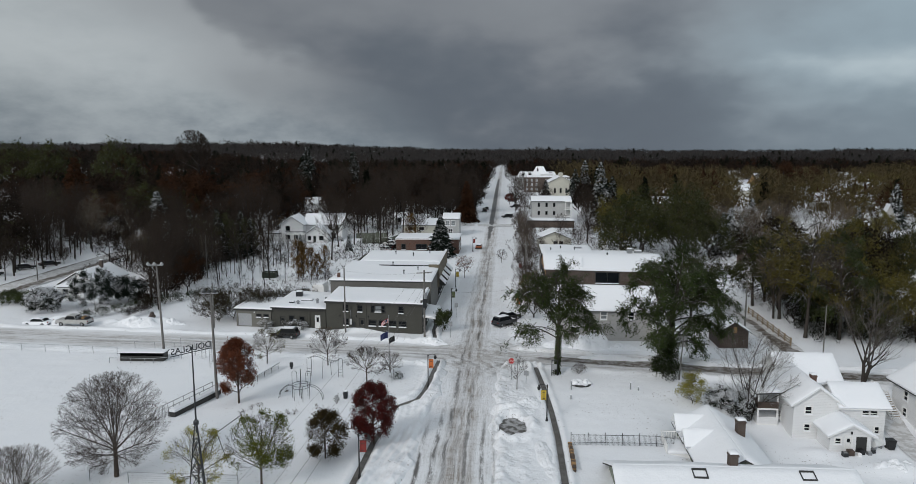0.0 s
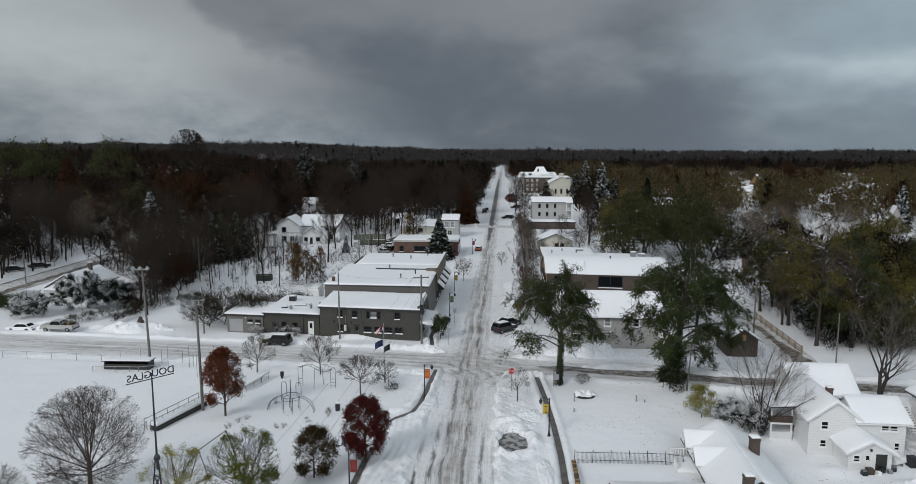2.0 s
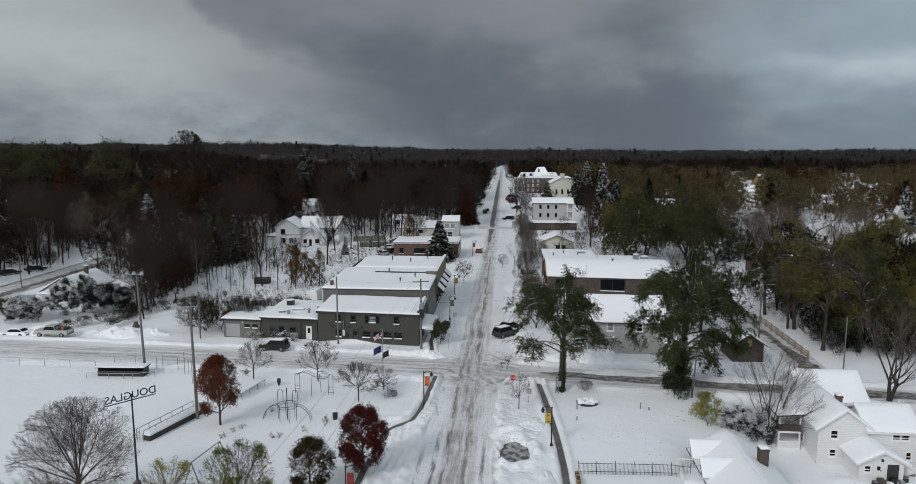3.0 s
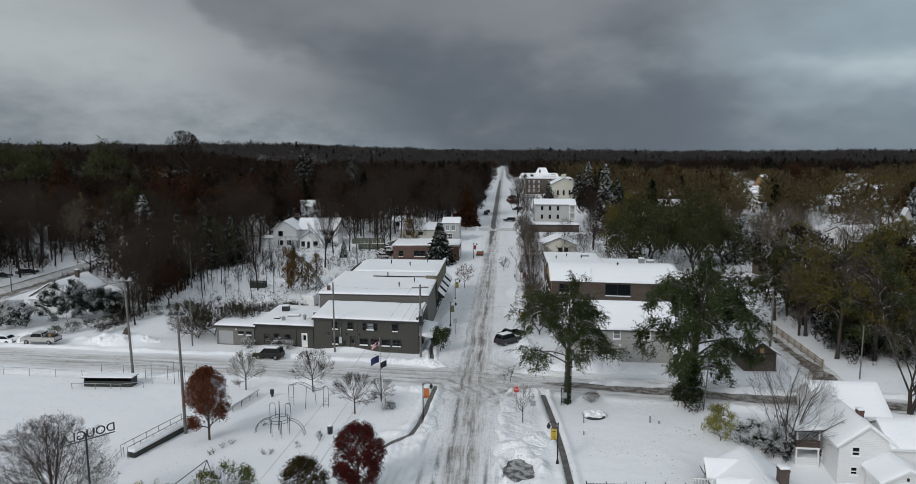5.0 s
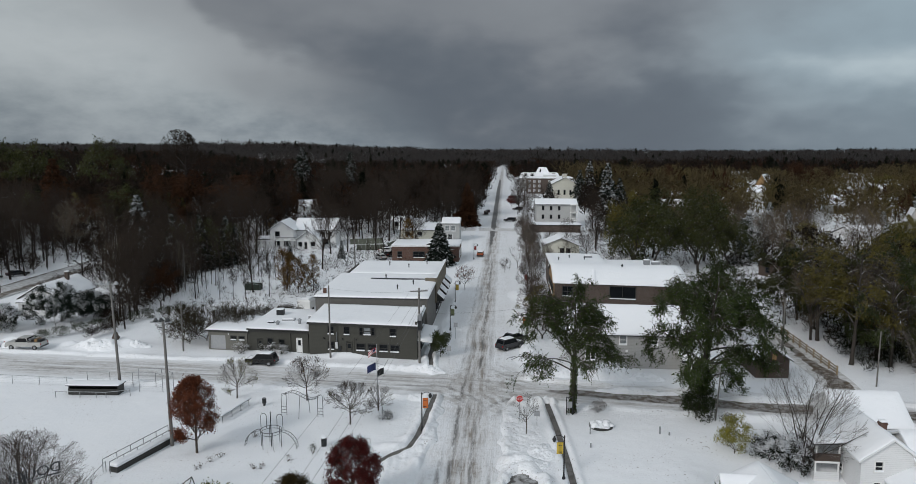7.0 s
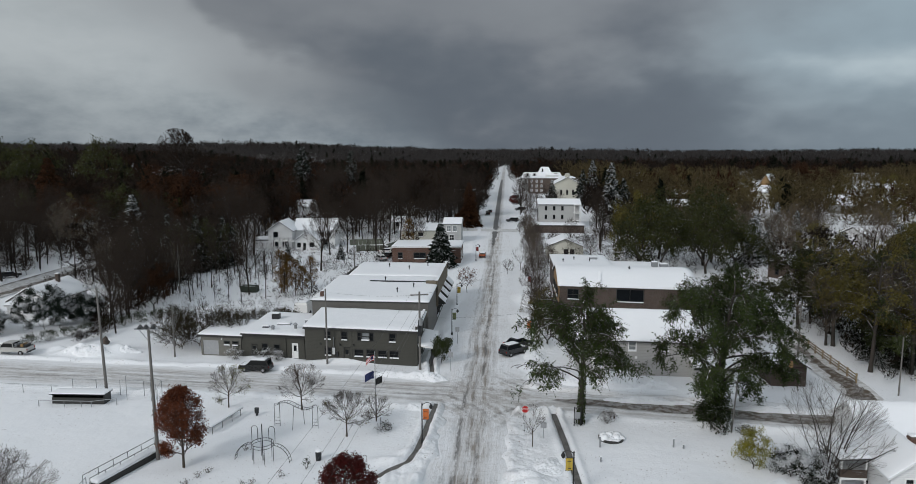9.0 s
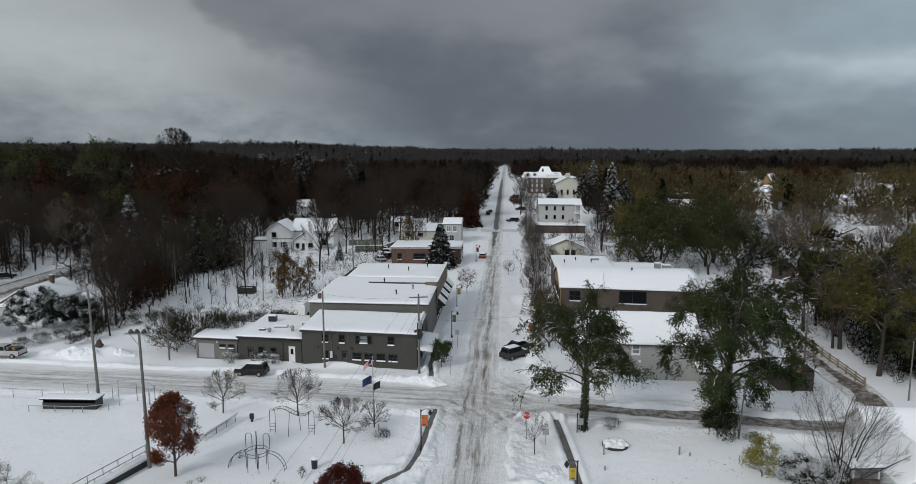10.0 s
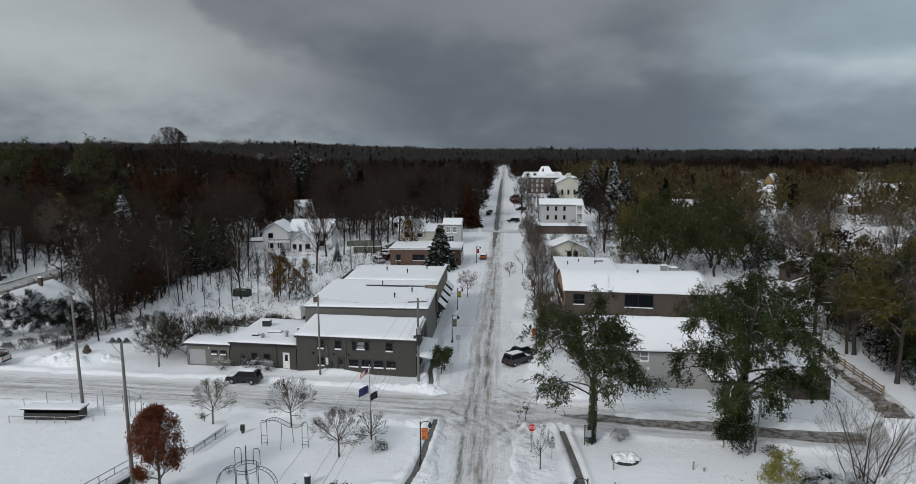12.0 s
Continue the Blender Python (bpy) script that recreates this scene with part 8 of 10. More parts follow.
grown_proto("gold", "slender tree with gold-brown leaves", 132, 8.5, 1.6, 0.1, (16, 6, 4), root=0.09, low=25, up=0.3, tip_r=0.012, leaf=2600, leaf_size=0.2, foliage="leaf_gold", bark="bark_wood", twig="twig_wood", flat=0.52, leader=0.6)
grown_proto("kerb", "low spreading bare street tree", 133, 6.4, 2.7, 0.2, (9, 7, 6, 3), root=0.1, low=25, up=0.12, tip_r=0.012, fan=38, bark="bark", twig="twig", flat=0.55)
KEEP = [(x, y, 9) for x, y, *_ in FAR] + [(-78, 137, 9), (-76, 122, 9), (-56, 212, 11), (-47, 214, 9), (-12, 192, 12), (-7, 229, 6), (-17, 234, 8), (-30, 212, 10), (31, 270, 11), (50, 392, 12), (50, 460, 24), (26, 135, 14), (22, 156, 12), (24, 200, 9), (28, 236, 11), (-6, 348, 18), (204, 508, 20), (146, 242, 7), (20, 105, 12), (40, 99, 5), (54, 71, 9), (-139, 205, 12), (-45.8, 150, 4)]


SIGHT = ((-0.72, -0.53, 160), (-0.285, -0.215, 209), (-0.262, -0.222, 300), (-0.065, -0.03, 224), (0.275, 0.295, 240), (0.395, 0.415, 495), (0.49, 0.53, 300))


def is_free(x, y, r=3.0):
    if abs(x - float(road_x(y))) < (10.5 if y < 150 else 8.7) or abs(y - float(cross_y(x))) < 7.5:
        return False
    if abs(y - np.interp(x, (-120, -20, 8, 40, 130), (268, 260, 257, 253, 244))) < 7 and -120 < x < 130:
        return False
    if np.hypot(x - np.interp(y, (87, 97, 122, 140, 160), (44.6, 46.6, 48.2, 49.5, 52)), 0) < 4.5 and 84 < y < 165:
        return False
    if abs(x + 98) < 7 and 100 < y < 205:
        return False
    # open ground that shows the west house, the street behind it and the farmhouse
    if r > 2.5 and y > 100 and any(lo < x / (y - 6) < hi and y < far_ for lo, hi, far_ in SIGHT):
        return False
    return all((x - a) ** 2 + (y - b) ** 2 > (c + r) ** 2 for a, b, c in KEEP)


rng = np.random.default_rng(5)
SET = []


def plant(key, x, y, s):
    o = PROTO[key]
    c = copy_thing(o, pose(x, y, gz(x, y) - 0.1, 0, 0, float(rng.uniform(0, 360))) @ Matrix.Diagonal((s, s, s * float(rng.uniform(0.92, 1.1)), 1)))
    SET.append((x, y))
    return c


def grove(n, x0, x1, y0, y1, kinds, size, gap=5.0, ok=None):
    """Up to n trees at random in a rectangle, kept apart."""
    names, weights = zip(*kinds)
    weights = np.array(weights, float) / sum(weights)
    made = 0
    for _ in range(n * 6):
        if made >= n:
            break
        x, y = rng.uniform(x0, x1), rng.uniform(y0, y1)
        if not is_free(x, y) or (ok and not ok(x, y)) or any((x - a) ** 2 + (y - b) ** 2 < gap * gap for a, b in SET):
            continue
        plant(names[rng.choice(len(names), p=weights)], x, y, rng.uniform(*size))
        made += 1


BARE = [("bare0", 3), ("bare1", 3), ("bare2", 3), ("bare3", 3)]
WESTMIX = BARE + [("brown0", 1.2), ("brown1", 1.2), ("dark0", 0.7), ("spruce0", 0.6)]


def edge_w(x, y):
    """Inside the western wood."""
    if y < 152 and x < -0.487 * (y + 1.7):
        return False
    if y < 205 and x < -91.5:
        return False
    return x < np.interp(y, (112, 117, 124, 132, 143, 171, 200), (-61.5, -58.6, -59, -60, -60, -65, -66))


# single trees that stand out, then the woods between them
for key, x, y, s in (("larch", -134, 226, 1.85), ("spruce1", -92.6, 196, 1.3), ("spruce1", -89.7, 217, 0.62), ("spruce1", -85.5, 213.6, 0.62), ("spruce0", -66, 174, 0.8), ("spruce0", -62.6, 178.5, 0.72), ("spruce0", -69, 180, 0.9), ("spruce0", -61, 183, 0.7), ("spruce0", -65, 187, 0.9), ("dark0", -64.5, 176, 0.8), ("dark1", -68, 181, 0.85), ("dark1", -62.6, 184, 0.75), ("dark0", -71.5, 176, 0.8),
                     ("rust0", -104, 240, 1.5), ("rust1", -94, 234, 1.45), ("rust0", -83, 240, 1.5), ("rust1", -74, 232, 1.4), ("rust0", -112, 252, 1.3), ("brown0", -68, 226, 1.4), ("brown1", -88, 246, 1.5), ("dark0", -110, 226, 1.3), ("rust1", -58.2, 134, 0.5), ("rust0", -60.4, 140, 0.55), ("gold", -81, 189, 0.9), ("gold", -79, 192, 0.8),
                     ("bare1", -119, 191, 0.9), ("bare3", -114, 187, 0.8), ("brown0", -107, 152.5, 1.0), ("brown1", -112, 149, 0.9), ("bare2", -57.6, 119.5, 0.6), ("bare0", -60, 126, 0.7), ("bare3", -62, 131.5, 0.8), ("bare1", -64, 137, 0.9),
                     ("bare3", -68.5, 203, 1.25), ("bare1", -61.4, 200, 1.2), ("bare0", -37.2, 176, 1.05), ("spruce1", -35.4, 192, 0.36),
                     ("spruce1", 61, 368, 1.55), ("spruce0", 55, 362, 1.3), ("spruce0", 36, 330, 1.1), ("larch", -2.0, 268, 1.15), ("brown0", -5.4, 273, 0.85), ("spruce1", 54.5, 287, 1.6), ("spruce0", 60, 290, 1.3), ("spruce1", 68, 262, 0.9), ("spruce1", -49, 190, 0.36), ("spruce1", 151, 243, 1.25), ("rust0", 205, 446, 1.5), ("rust1", 210, 456, 1.4), ("rust0", 216, 436, 1.3), ("rust1", 218, 332, 1.3), ("rust0", 228, 338, 1.3), ("rust1", 130, 470, 1.2), ("olive1", 215, 372, 1.2), ("olive0", 66, 138, 0.7), ("dark0", 59.5, 131, 0.65), ("olive1", 74, 152, 0.7), ("frost1", 62, 142, 0.6), ("spruce1", 96, 232, 0.9), ("spruce1", 94, 214, 0.8), ("spruce1", 78, 196, 0.75),
                     ("gold", -39.5, 150, 1.05), ("gold", -38.6, 151.2, 0.9), ("gold", -33.4, 150.5, 0.85), ("gold", -34.8, 149, 0.75), ("olive0", 137, 226, 0.62), ("olive1", 140, 232, 0.6), ("brown0", -124, 178, 1.0), ("bare1", -119, 179, 1.0), ("brown1", -128, 184, 1.1), ("bare2", -115, 174, 0.9), ("gold", -36.0, 148, 0.8), ("gold", -37.6, 146, 0.75), ("bare1", -45.6, 148.6, 0.75), ("gold", -18, 199, 1.1), ("bare1", -16, 201, 0.7), ("bare2", -28, 206, 1.0), ("bare0", -36, 204, 0.9),
                     ("dark1", -173, 330, 2.2), ("dark0", -215, 345, 2.2), ("spruce0", -90, 370, 2.2), ("dark1", -238, 350, 2.0), ("spruce0", -66, 380, 2.0), ("rust1", 60, 440, 0.6),
                     ("dark1", 10.9, 113.8, 0.48), ("dark0", 11.6, 119.6, 0.46), ("kerb", 10.6, 123, 1.15), ("kerb", 11.2, 131, 1.05), ("kerb", 13.0, 163, 1.0), ("kerb", 13.6, 169, 0.9), ("kerb", 11.4, 126, 0.85), ("kerb", 12.0, 135, 0.8), ("olive0", 11.6, 127, 0.45), ("kerb", 12.0, 142, 0.95), ("kerb", 12.4, 118.5, 0.7), ("kerb", 13.4, 154, 1.1), ("kerb", 11.5, 150, 1.0), ("thin", 11, 160, 0.6), ("kerb", 7.8, 172, 0.6), ("kerb", 27, 123, 0.7), ("bare0", 41, 214, 0.55), ("kerb", 26, 196, 1.0), ("kerb", 31, 194, 1.1)):
    plant(key, x, y, s)
grove(46, -66, -44, 112, 150, BARE + [("thin", 3), ("brown0", 0.6)], (0.6, 0.95), 2.6, edge_w)
grove(70, -108, -58, 142, 212, WESTMIX + [("frost0", 1.2)], (0.62, 0.95), 3.6, edge_w)
grove(26, -150, -80, 176, 214, BARE + [("frost0", 6), ("frost1", 5), ("brown1", 2)], (0.85, 1.2), 5.4)
grove(26, -64, -36, 138, 176, [("thin", 5)], (0.7, 1.3), 2.0)
grove(6, -62, -40, 150, 178, BARE, (0.7, 0.9), 4.0)
grove(22, -118, -82, 138, 186, BARE + [("brown0", 1.5)], (0.5, 0.85), 4.0)
grove(10, 58, 80, 97, 116, [("dark1", 1), ("olive0", 2), ("olive1", 2), ("bare3", 2)], (0.55, 0.85), 3.4)
grove(18, -116, -84, 166, 184, [("thin", 2), ("kerb", 3)], (0.7, 1.0), 3.2)
grove(26, -130, -96, 158, 190, [("brown0", 2), ("bare1", 2), ("dark0", 1)], (0.7, 1.1), 4.0)
grove(24, -190, -112, 146, 205, [("bare0", 2), ("bare2", 2), ("dark0", 0.6), ("brown0", 2)], (0.8, 1.2), 6.0)
grove(24, -150, -64, 200, 240, BARE + [("brown0", 1), ("dark1", 0.6), ("rust0", 2)], (0.8, 1.1), 6.5)
grove(50, -72, -7, 218, 272, BARE + [("brown0", 1.5), ("brown1", 1.5), ("rust1", 2)], (0.8, 1.2), 4.2)
grove(30, -72, -4, 262, 320, BARE + [("brown1", 1), ("spruce0", 0.6)], (1.1, 1.5), 5.5)
grove(20, -14, 6, 268, 400, [("bare0", 2), ("brown1", 2), ("bare2", 2)], (0.9, 1.2), 4.0)
grove(20, -60, -14, 196, 220, BARE + [("thin", 2)], (0.7, 1.0), 4.5)
grove(26, 12.5, 19, 156, 256, [("kerb", 3)], (0.6, 0.95), 3.0)
grove(26, 17.5, 34, 276, 420, [("bare0", 0.6), ("kerb", 3)], (0.8, 1.0), 5.0)
for n in range(13):  # row along the eastern kerb
    y = 176 + 6.4 * n
    plant("kerb" if n % 3 else "frost0", float(road_x(y)) + 9.4 + 1.6 * (n % 2), y, 1.0 + 0.1 * (n % 3) if n % 3 else 0.55)
EASTMIX = [("dark0", 1.5), ("dark1", 1.5), ("olive0", 3), ("olive1", 3), ("frost0", 2), ("bare3", 1.5), ("brown0", 1)]
grove(36, 52, 92, 97, 152, EASTMIX, (0.8, 1.1), 4.2, lambda x, y: not (0.385 < x / (y - 10) < 0.47 and y > 112))
grove(4, 31, 39, 108, 140, [("dark0", 2), ("olive0", 1), ("dark1", 2), ("bare2", 1)], (0.6, 0.95), 4.0)
grove(11, 40, 66, 170, 202, [("olive0", 1), ("dark0", 2), ("dark1", 2)], (1.0, 1.3), 4.0)
grove(52, 62, 130, 150, 232, [("frost0", 4), ("frost1", 4), ("bare1", 1), ("olive1", 1.8), ("spruce1", 0.8)], (0.65, 1.0), 5.2, lambda x, y: x / (y + 2) < 0.565)
grove(18, 88, 150, 100, 160, [("olive0", 2), ("olive1", 1), ("frost0", 3), ("dark1", 1), ("spruce1", 0.7)], (0.75, 1.1), 6.0)
grove(26, 20, 46, 202, 262, [("bare0", 1), ("bare1", 1), ("kerb", 2)], (0.6, 0.95), 4.0)
# the lone tall tree above the western skyline
grown_tree("skyline_tree", (-106, 256), "very tall bare tree with a rounded crown above the wood", 161, 36.5, 6.8, 0.52, (16, 9, 7, 4), root=0.5, low=5, tip_r=0.06, fan=44, bark="bark_wood", twig="twig_wood", three=True, flat=0.45)
for n, ob in enumerate(PROTO.values()):  # the patterns themselves stand in the wood too
    ob.matrix_basis = pose(-168 + 5.5 * n, 238 + 7 * (n % 3), gz(-150, 240), 0, 0, 40 * n)


def far_wood(name, label, spots, slivers, mat, spiky, seed):
    """Distant trees, each a trunk and a cloud of fine upright sprays; one mesh."""
    r = np.random.default_rng(seed)
    x, y, h = spots.T
    n = len(x)
    z = terrain(x, y)
    d = r.normal(size=(n, slivers, 3))
    d /= np.linalg.norm(d, axis=2, keepdims=True)
    rad = (h * (0.2 if spiky else 0.33) * r.uniform(0.8, 1.25, n) * (1 + 0.5 * smooth01((y - 350) / 500)))[:, None]
    k = r.uniform(0.35, 1.0, (n, slivers)) ** 0.6
    px, py = d[..., 0] * rad * k, d[..., 1] * rad * k
    u = r.uniform(0.05, 1.0, (n, slivers))
    if spiky:
        pz = h[:, None] * (0.12 + 0.86 * u)
        px, py = px * (1.02 - u), py * (1.02 - u)
    else:
        pz = h[:, None] * (0.58 + 0.38 * d[..., 2] * k)
    c = np.stack([px + x[:, None], py + y[:, None], pz + z[:, None]], -1)
    ln = (h * (0.13 if spiky else 0.12) * (1 + 0.25 * smooth01((y - 500) / 700)))[:, None, None] * r.uniform(0.6, 1.4, (n, slivers, 1))
    a = np.stack([px, py, np.full_like(px, 0.9) * (rad if not spiky else -rad * 0.5)], -1) + r.normal(0, 0.4 if spiky else 0.8, (n, slivers, 3)) * rad[..., None]
    a /= np.linalg.norm(a, axis=2, keepdims=True)
    b = np.cross(a, r.normal(size=a.shape))
    b /= np.linalg.norm(b, axis=2, keepdims=True)
    w = ln * (0.3 if spiky else 0.2)
    v = np.stack([c - a * ln * 0.6 + b * w * 0.4, c + b * w, c + a * ln - b * w * 0.8], 2).reshape(-1, 3)
    nrm = np.stack([px / rad, py / rad, (pz / h[:, None] - 0.5) * (1.0 if spiky else 2.4) + 0.3], -1).reshape(-1, 3) + r.normal(0, 0.12, (n * slivers, 3))
    return lone(name, outward((v, np.arange(len(v)).reshape(-1, 3)), nrm), mat, (0, 0, 0), label, "wood", kind="stuff")


def far_mat(name, a, b, c):
    n = N(name)
    col = n.mix(n.island(), a, b)
    col = n.mix(n.ramp(n.noise(0.035, 3), 0.48, 0.66, 0, 0.85), col, c)
    n.thin(0.45, col)
    return n.done(col, 0.9, spec=0.04)


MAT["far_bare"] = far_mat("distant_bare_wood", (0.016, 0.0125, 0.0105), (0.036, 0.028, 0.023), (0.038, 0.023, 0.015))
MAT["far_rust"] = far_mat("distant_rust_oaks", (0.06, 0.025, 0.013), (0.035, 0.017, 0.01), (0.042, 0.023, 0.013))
# paler, greyer copy of far_bare: distance haze put into the colour
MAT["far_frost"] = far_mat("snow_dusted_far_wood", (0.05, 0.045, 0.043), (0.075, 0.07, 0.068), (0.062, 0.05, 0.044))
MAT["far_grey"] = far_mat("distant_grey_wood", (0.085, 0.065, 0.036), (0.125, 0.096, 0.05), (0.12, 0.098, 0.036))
MAT["far_dark"] = far_mat("distant_evergreens", (0.009, 0.011, 0.008), (0.015, 0.018, 0.011), (0.02, 0.02, 0.011))


def scatter(y0, y1, gap, seed, share, hmin, hmax):
    r = np.random.default_rng(seed)
    n = int(0.5 * (y1 ** 2 - y0 ** 2) * 1.75 / gap ** 2)
    y = np.sqrt(r.uniform(y0 ** 2, y1 ** 2, n))
    x = r.uniform(-0.86, 0.89, n) * y
    keep = ((np.abs(x - road_x(y)) > np.where(y < 300, 11, 8.5)) | (y > 850)) & ((np.abs(y - 257) > 8) | (np.abs(x) > 150))
    keep &= ~((x > -72) & (x < 120) & (y < 236)) & ~((x > -40) & (x < 60) & (y < 262)) & ~((x > 0.045 * y) & (x < 0.155 * y) & (y < 470) & (y > 262)) & ~((x > -12) & (x < 0) & (y < 370))
    keep &= ~((x < -60) & (y < 245)) & ~((x > 110) & (x < 330) & (y < 640) & (wave(x, y, 60, 9) > 0.82)) & ~((x < -84) & (y < 190))
    keep &= ~((x > 0.383 * y) & (x < 0.418 * y) & (y > 300) & (y < 506)) & ~((x > 0.515 * y) & (x < 0.6 * y) & (y > 320) & (y < 420)) & ~((x > 0.575 * y) & (y < 242))
    for lo, hi, far_ in SIGHT:
        keep &= ~((x / (y - 6) > lo) & (x / (y - 6) < hi) & (y < far_))
    for a, b, c in KEEP:
        keep &= (x - a) ** 2 + (y - b) ** 2 > (c + 2) ** 2
    x, y = x[keep], y[keep]
    h = r.uniform(hmin, hmax, len(x)) * (0.8 + 0.4 * wave(x, y, 70, 12)) * (1 + smooth01((y - 600) / 400) * (0.55 * wave(x, y, 160, 15) - 0.25))
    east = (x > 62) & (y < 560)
    ever = (r.uniform(size=len(x)) > 0.75 * east) & (r.uniform(size=len(x)) < np.where(y > 700, 0.4, 1.0) * share * (0.4 + 1.6 * (wave(x, y, 45, 13) > 0.55)))
    rust = ~ever & (r.uniform(size=len(x)) < 0.2 * (wave(x, y, 55, 14) > 0.45)) & (y < 760)
    s = np.stack([x, y, h], -1)
    return s[~ever & ~east & ~rust], s[ever], s[~ever & east & ~rust], s[rust]


for n, (y0, y1, gap, k, hs) in enumerate(((190, 420, 7.4, 110, (11, 19)), (420, 760, 10.0, 90, (12, 19)), (760, 1300, 15, 90, (14, 20)), (1300, 2300, 25, 80, (17, 22)))):
    bare_s, ever_s, east_s, rust_s = scatter(y0, y1, gap, 200 + n, 0.16, *hs)
    # beyond 760 m the trees take the haze-tinted colour
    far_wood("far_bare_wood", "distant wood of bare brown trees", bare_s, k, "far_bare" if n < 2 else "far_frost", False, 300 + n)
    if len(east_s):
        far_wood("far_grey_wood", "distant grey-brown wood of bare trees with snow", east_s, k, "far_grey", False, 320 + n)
    if len(rust_s):
        far_wood("far_rust_wood", "distant oaks holding rust-brown leaves", rust_s, k, "far_rust", False, 340 + n)
    far_wood("far_evergreens", "distant dark evergreens in the wood", ever_s, k, "far_dark", True, 310 + n)
# undergrowth between the trunks
r = np.random.default_rng(77)
ux, uy = r.uniform(-150, -46, 2200), r.uniform(112, 240, 2200)
ok = np.array([(edge_w(a, b) or (b > 165 and a < -66)) and is_free(a, b, 0.5) for a, b in zip(ux, uy)])
ex, ey = r.uniform(20, 130, 1300), r.uniform(97, 262, 1300)
ok2 = np.array([is_free(a, b, 0.5) and (a > 52 or b > 165) for a, b in zip(ex, ey)])
bx_ = r.uniform(0, 1, 420)
by = 113 + 62 * bx_
bx_ = np.interp(by, (112, 117, 124, 132, 143, 171, 200), (-61.0, -58.2, -58.6, -59.6, -59.6, -64.6, -66)) - r.uniform(0, 9, 420) * smooth01((by - 110) / 25)
mx, my = r.uniform(-72, -10, 900), r.uniform(140, 268, 900)
ok3 = np.array([is_free(a, b, -2.0) and wave(a, b, 14, 41) > 0.45 for a, b in zip(mx, my)])
wx_, wy_ = r.uniform(-190, 4, 2600), r.uniform(234, 430, 2600)
ok7 = np.array([is_free(a, b, 0.0) for a, b in zip(wx_, wy_)])
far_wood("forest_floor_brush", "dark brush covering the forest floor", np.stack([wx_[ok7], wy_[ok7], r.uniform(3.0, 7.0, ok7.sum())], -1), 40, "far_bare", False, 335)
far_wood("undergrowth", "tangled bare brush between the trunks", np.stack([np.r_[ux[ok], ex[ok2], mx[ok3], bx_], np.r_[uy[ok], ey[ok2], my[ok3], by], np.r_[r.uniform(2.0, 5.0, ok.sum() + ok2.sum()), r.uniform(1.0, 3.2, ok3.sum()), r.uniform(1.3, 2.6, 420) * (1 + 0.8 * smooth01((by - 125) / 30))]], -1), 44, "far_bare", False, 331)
yx, yy = np.r_[r.uniform(-64, -25, 320), r.uniform(-40, -30, 40)], np.r_[r.uniform(130, 200, 320), r.uniform(122, 132, 40)]
ok5 = np.array([is_free(a, b, 0.0) for a, b in zip(yx, yy)])
far_wood("yard_brush", "thin dry brush behind the shop row", np.stack([yx[ok5], yy[ok5], r.uniform(0.6, 3.2, ok5.sum()) * (0.5 + wave(yx[ok5], yy[ok5], 9, 44))], -1), 30, "far_bare", False, 333)
sx, sy = np.r_[r.uniform(51, 90, 420), r.uniform(53, 74, 220)], np.r_[r.uniform(97, 152, 420), r.uniform(98, 116, 220)]
ok4 = np.array([is_free(a, b, 0.5) for a, b in zip(sx, sy)])
far_wood("evergreen_brush", "low dark brush under the eastern trees", np.stack([sx[ok4], sy[ok4], r.uniform(1.0, 3.6, ok4.sum())], -1), 70, "far_dark", False, 332)
gx, gy = r.uniform(90, 300, 1500), r.uniform(225, 470, 1500)
ok6 = np.array([is_free(a, b, 0.5) and a < 0.72 * b and not (0.385 < a / b < 0.415 and b > 380) for a, b in zip(gx, gy)])
far_wood("eastern_brush", "grey-brown brush between the eastern roofs", np.stack([gx[ok6], gy[ok6], r.uniform(2.0, 6.0, ok6.sum())], -1), 40, "far_grey", False, 334)

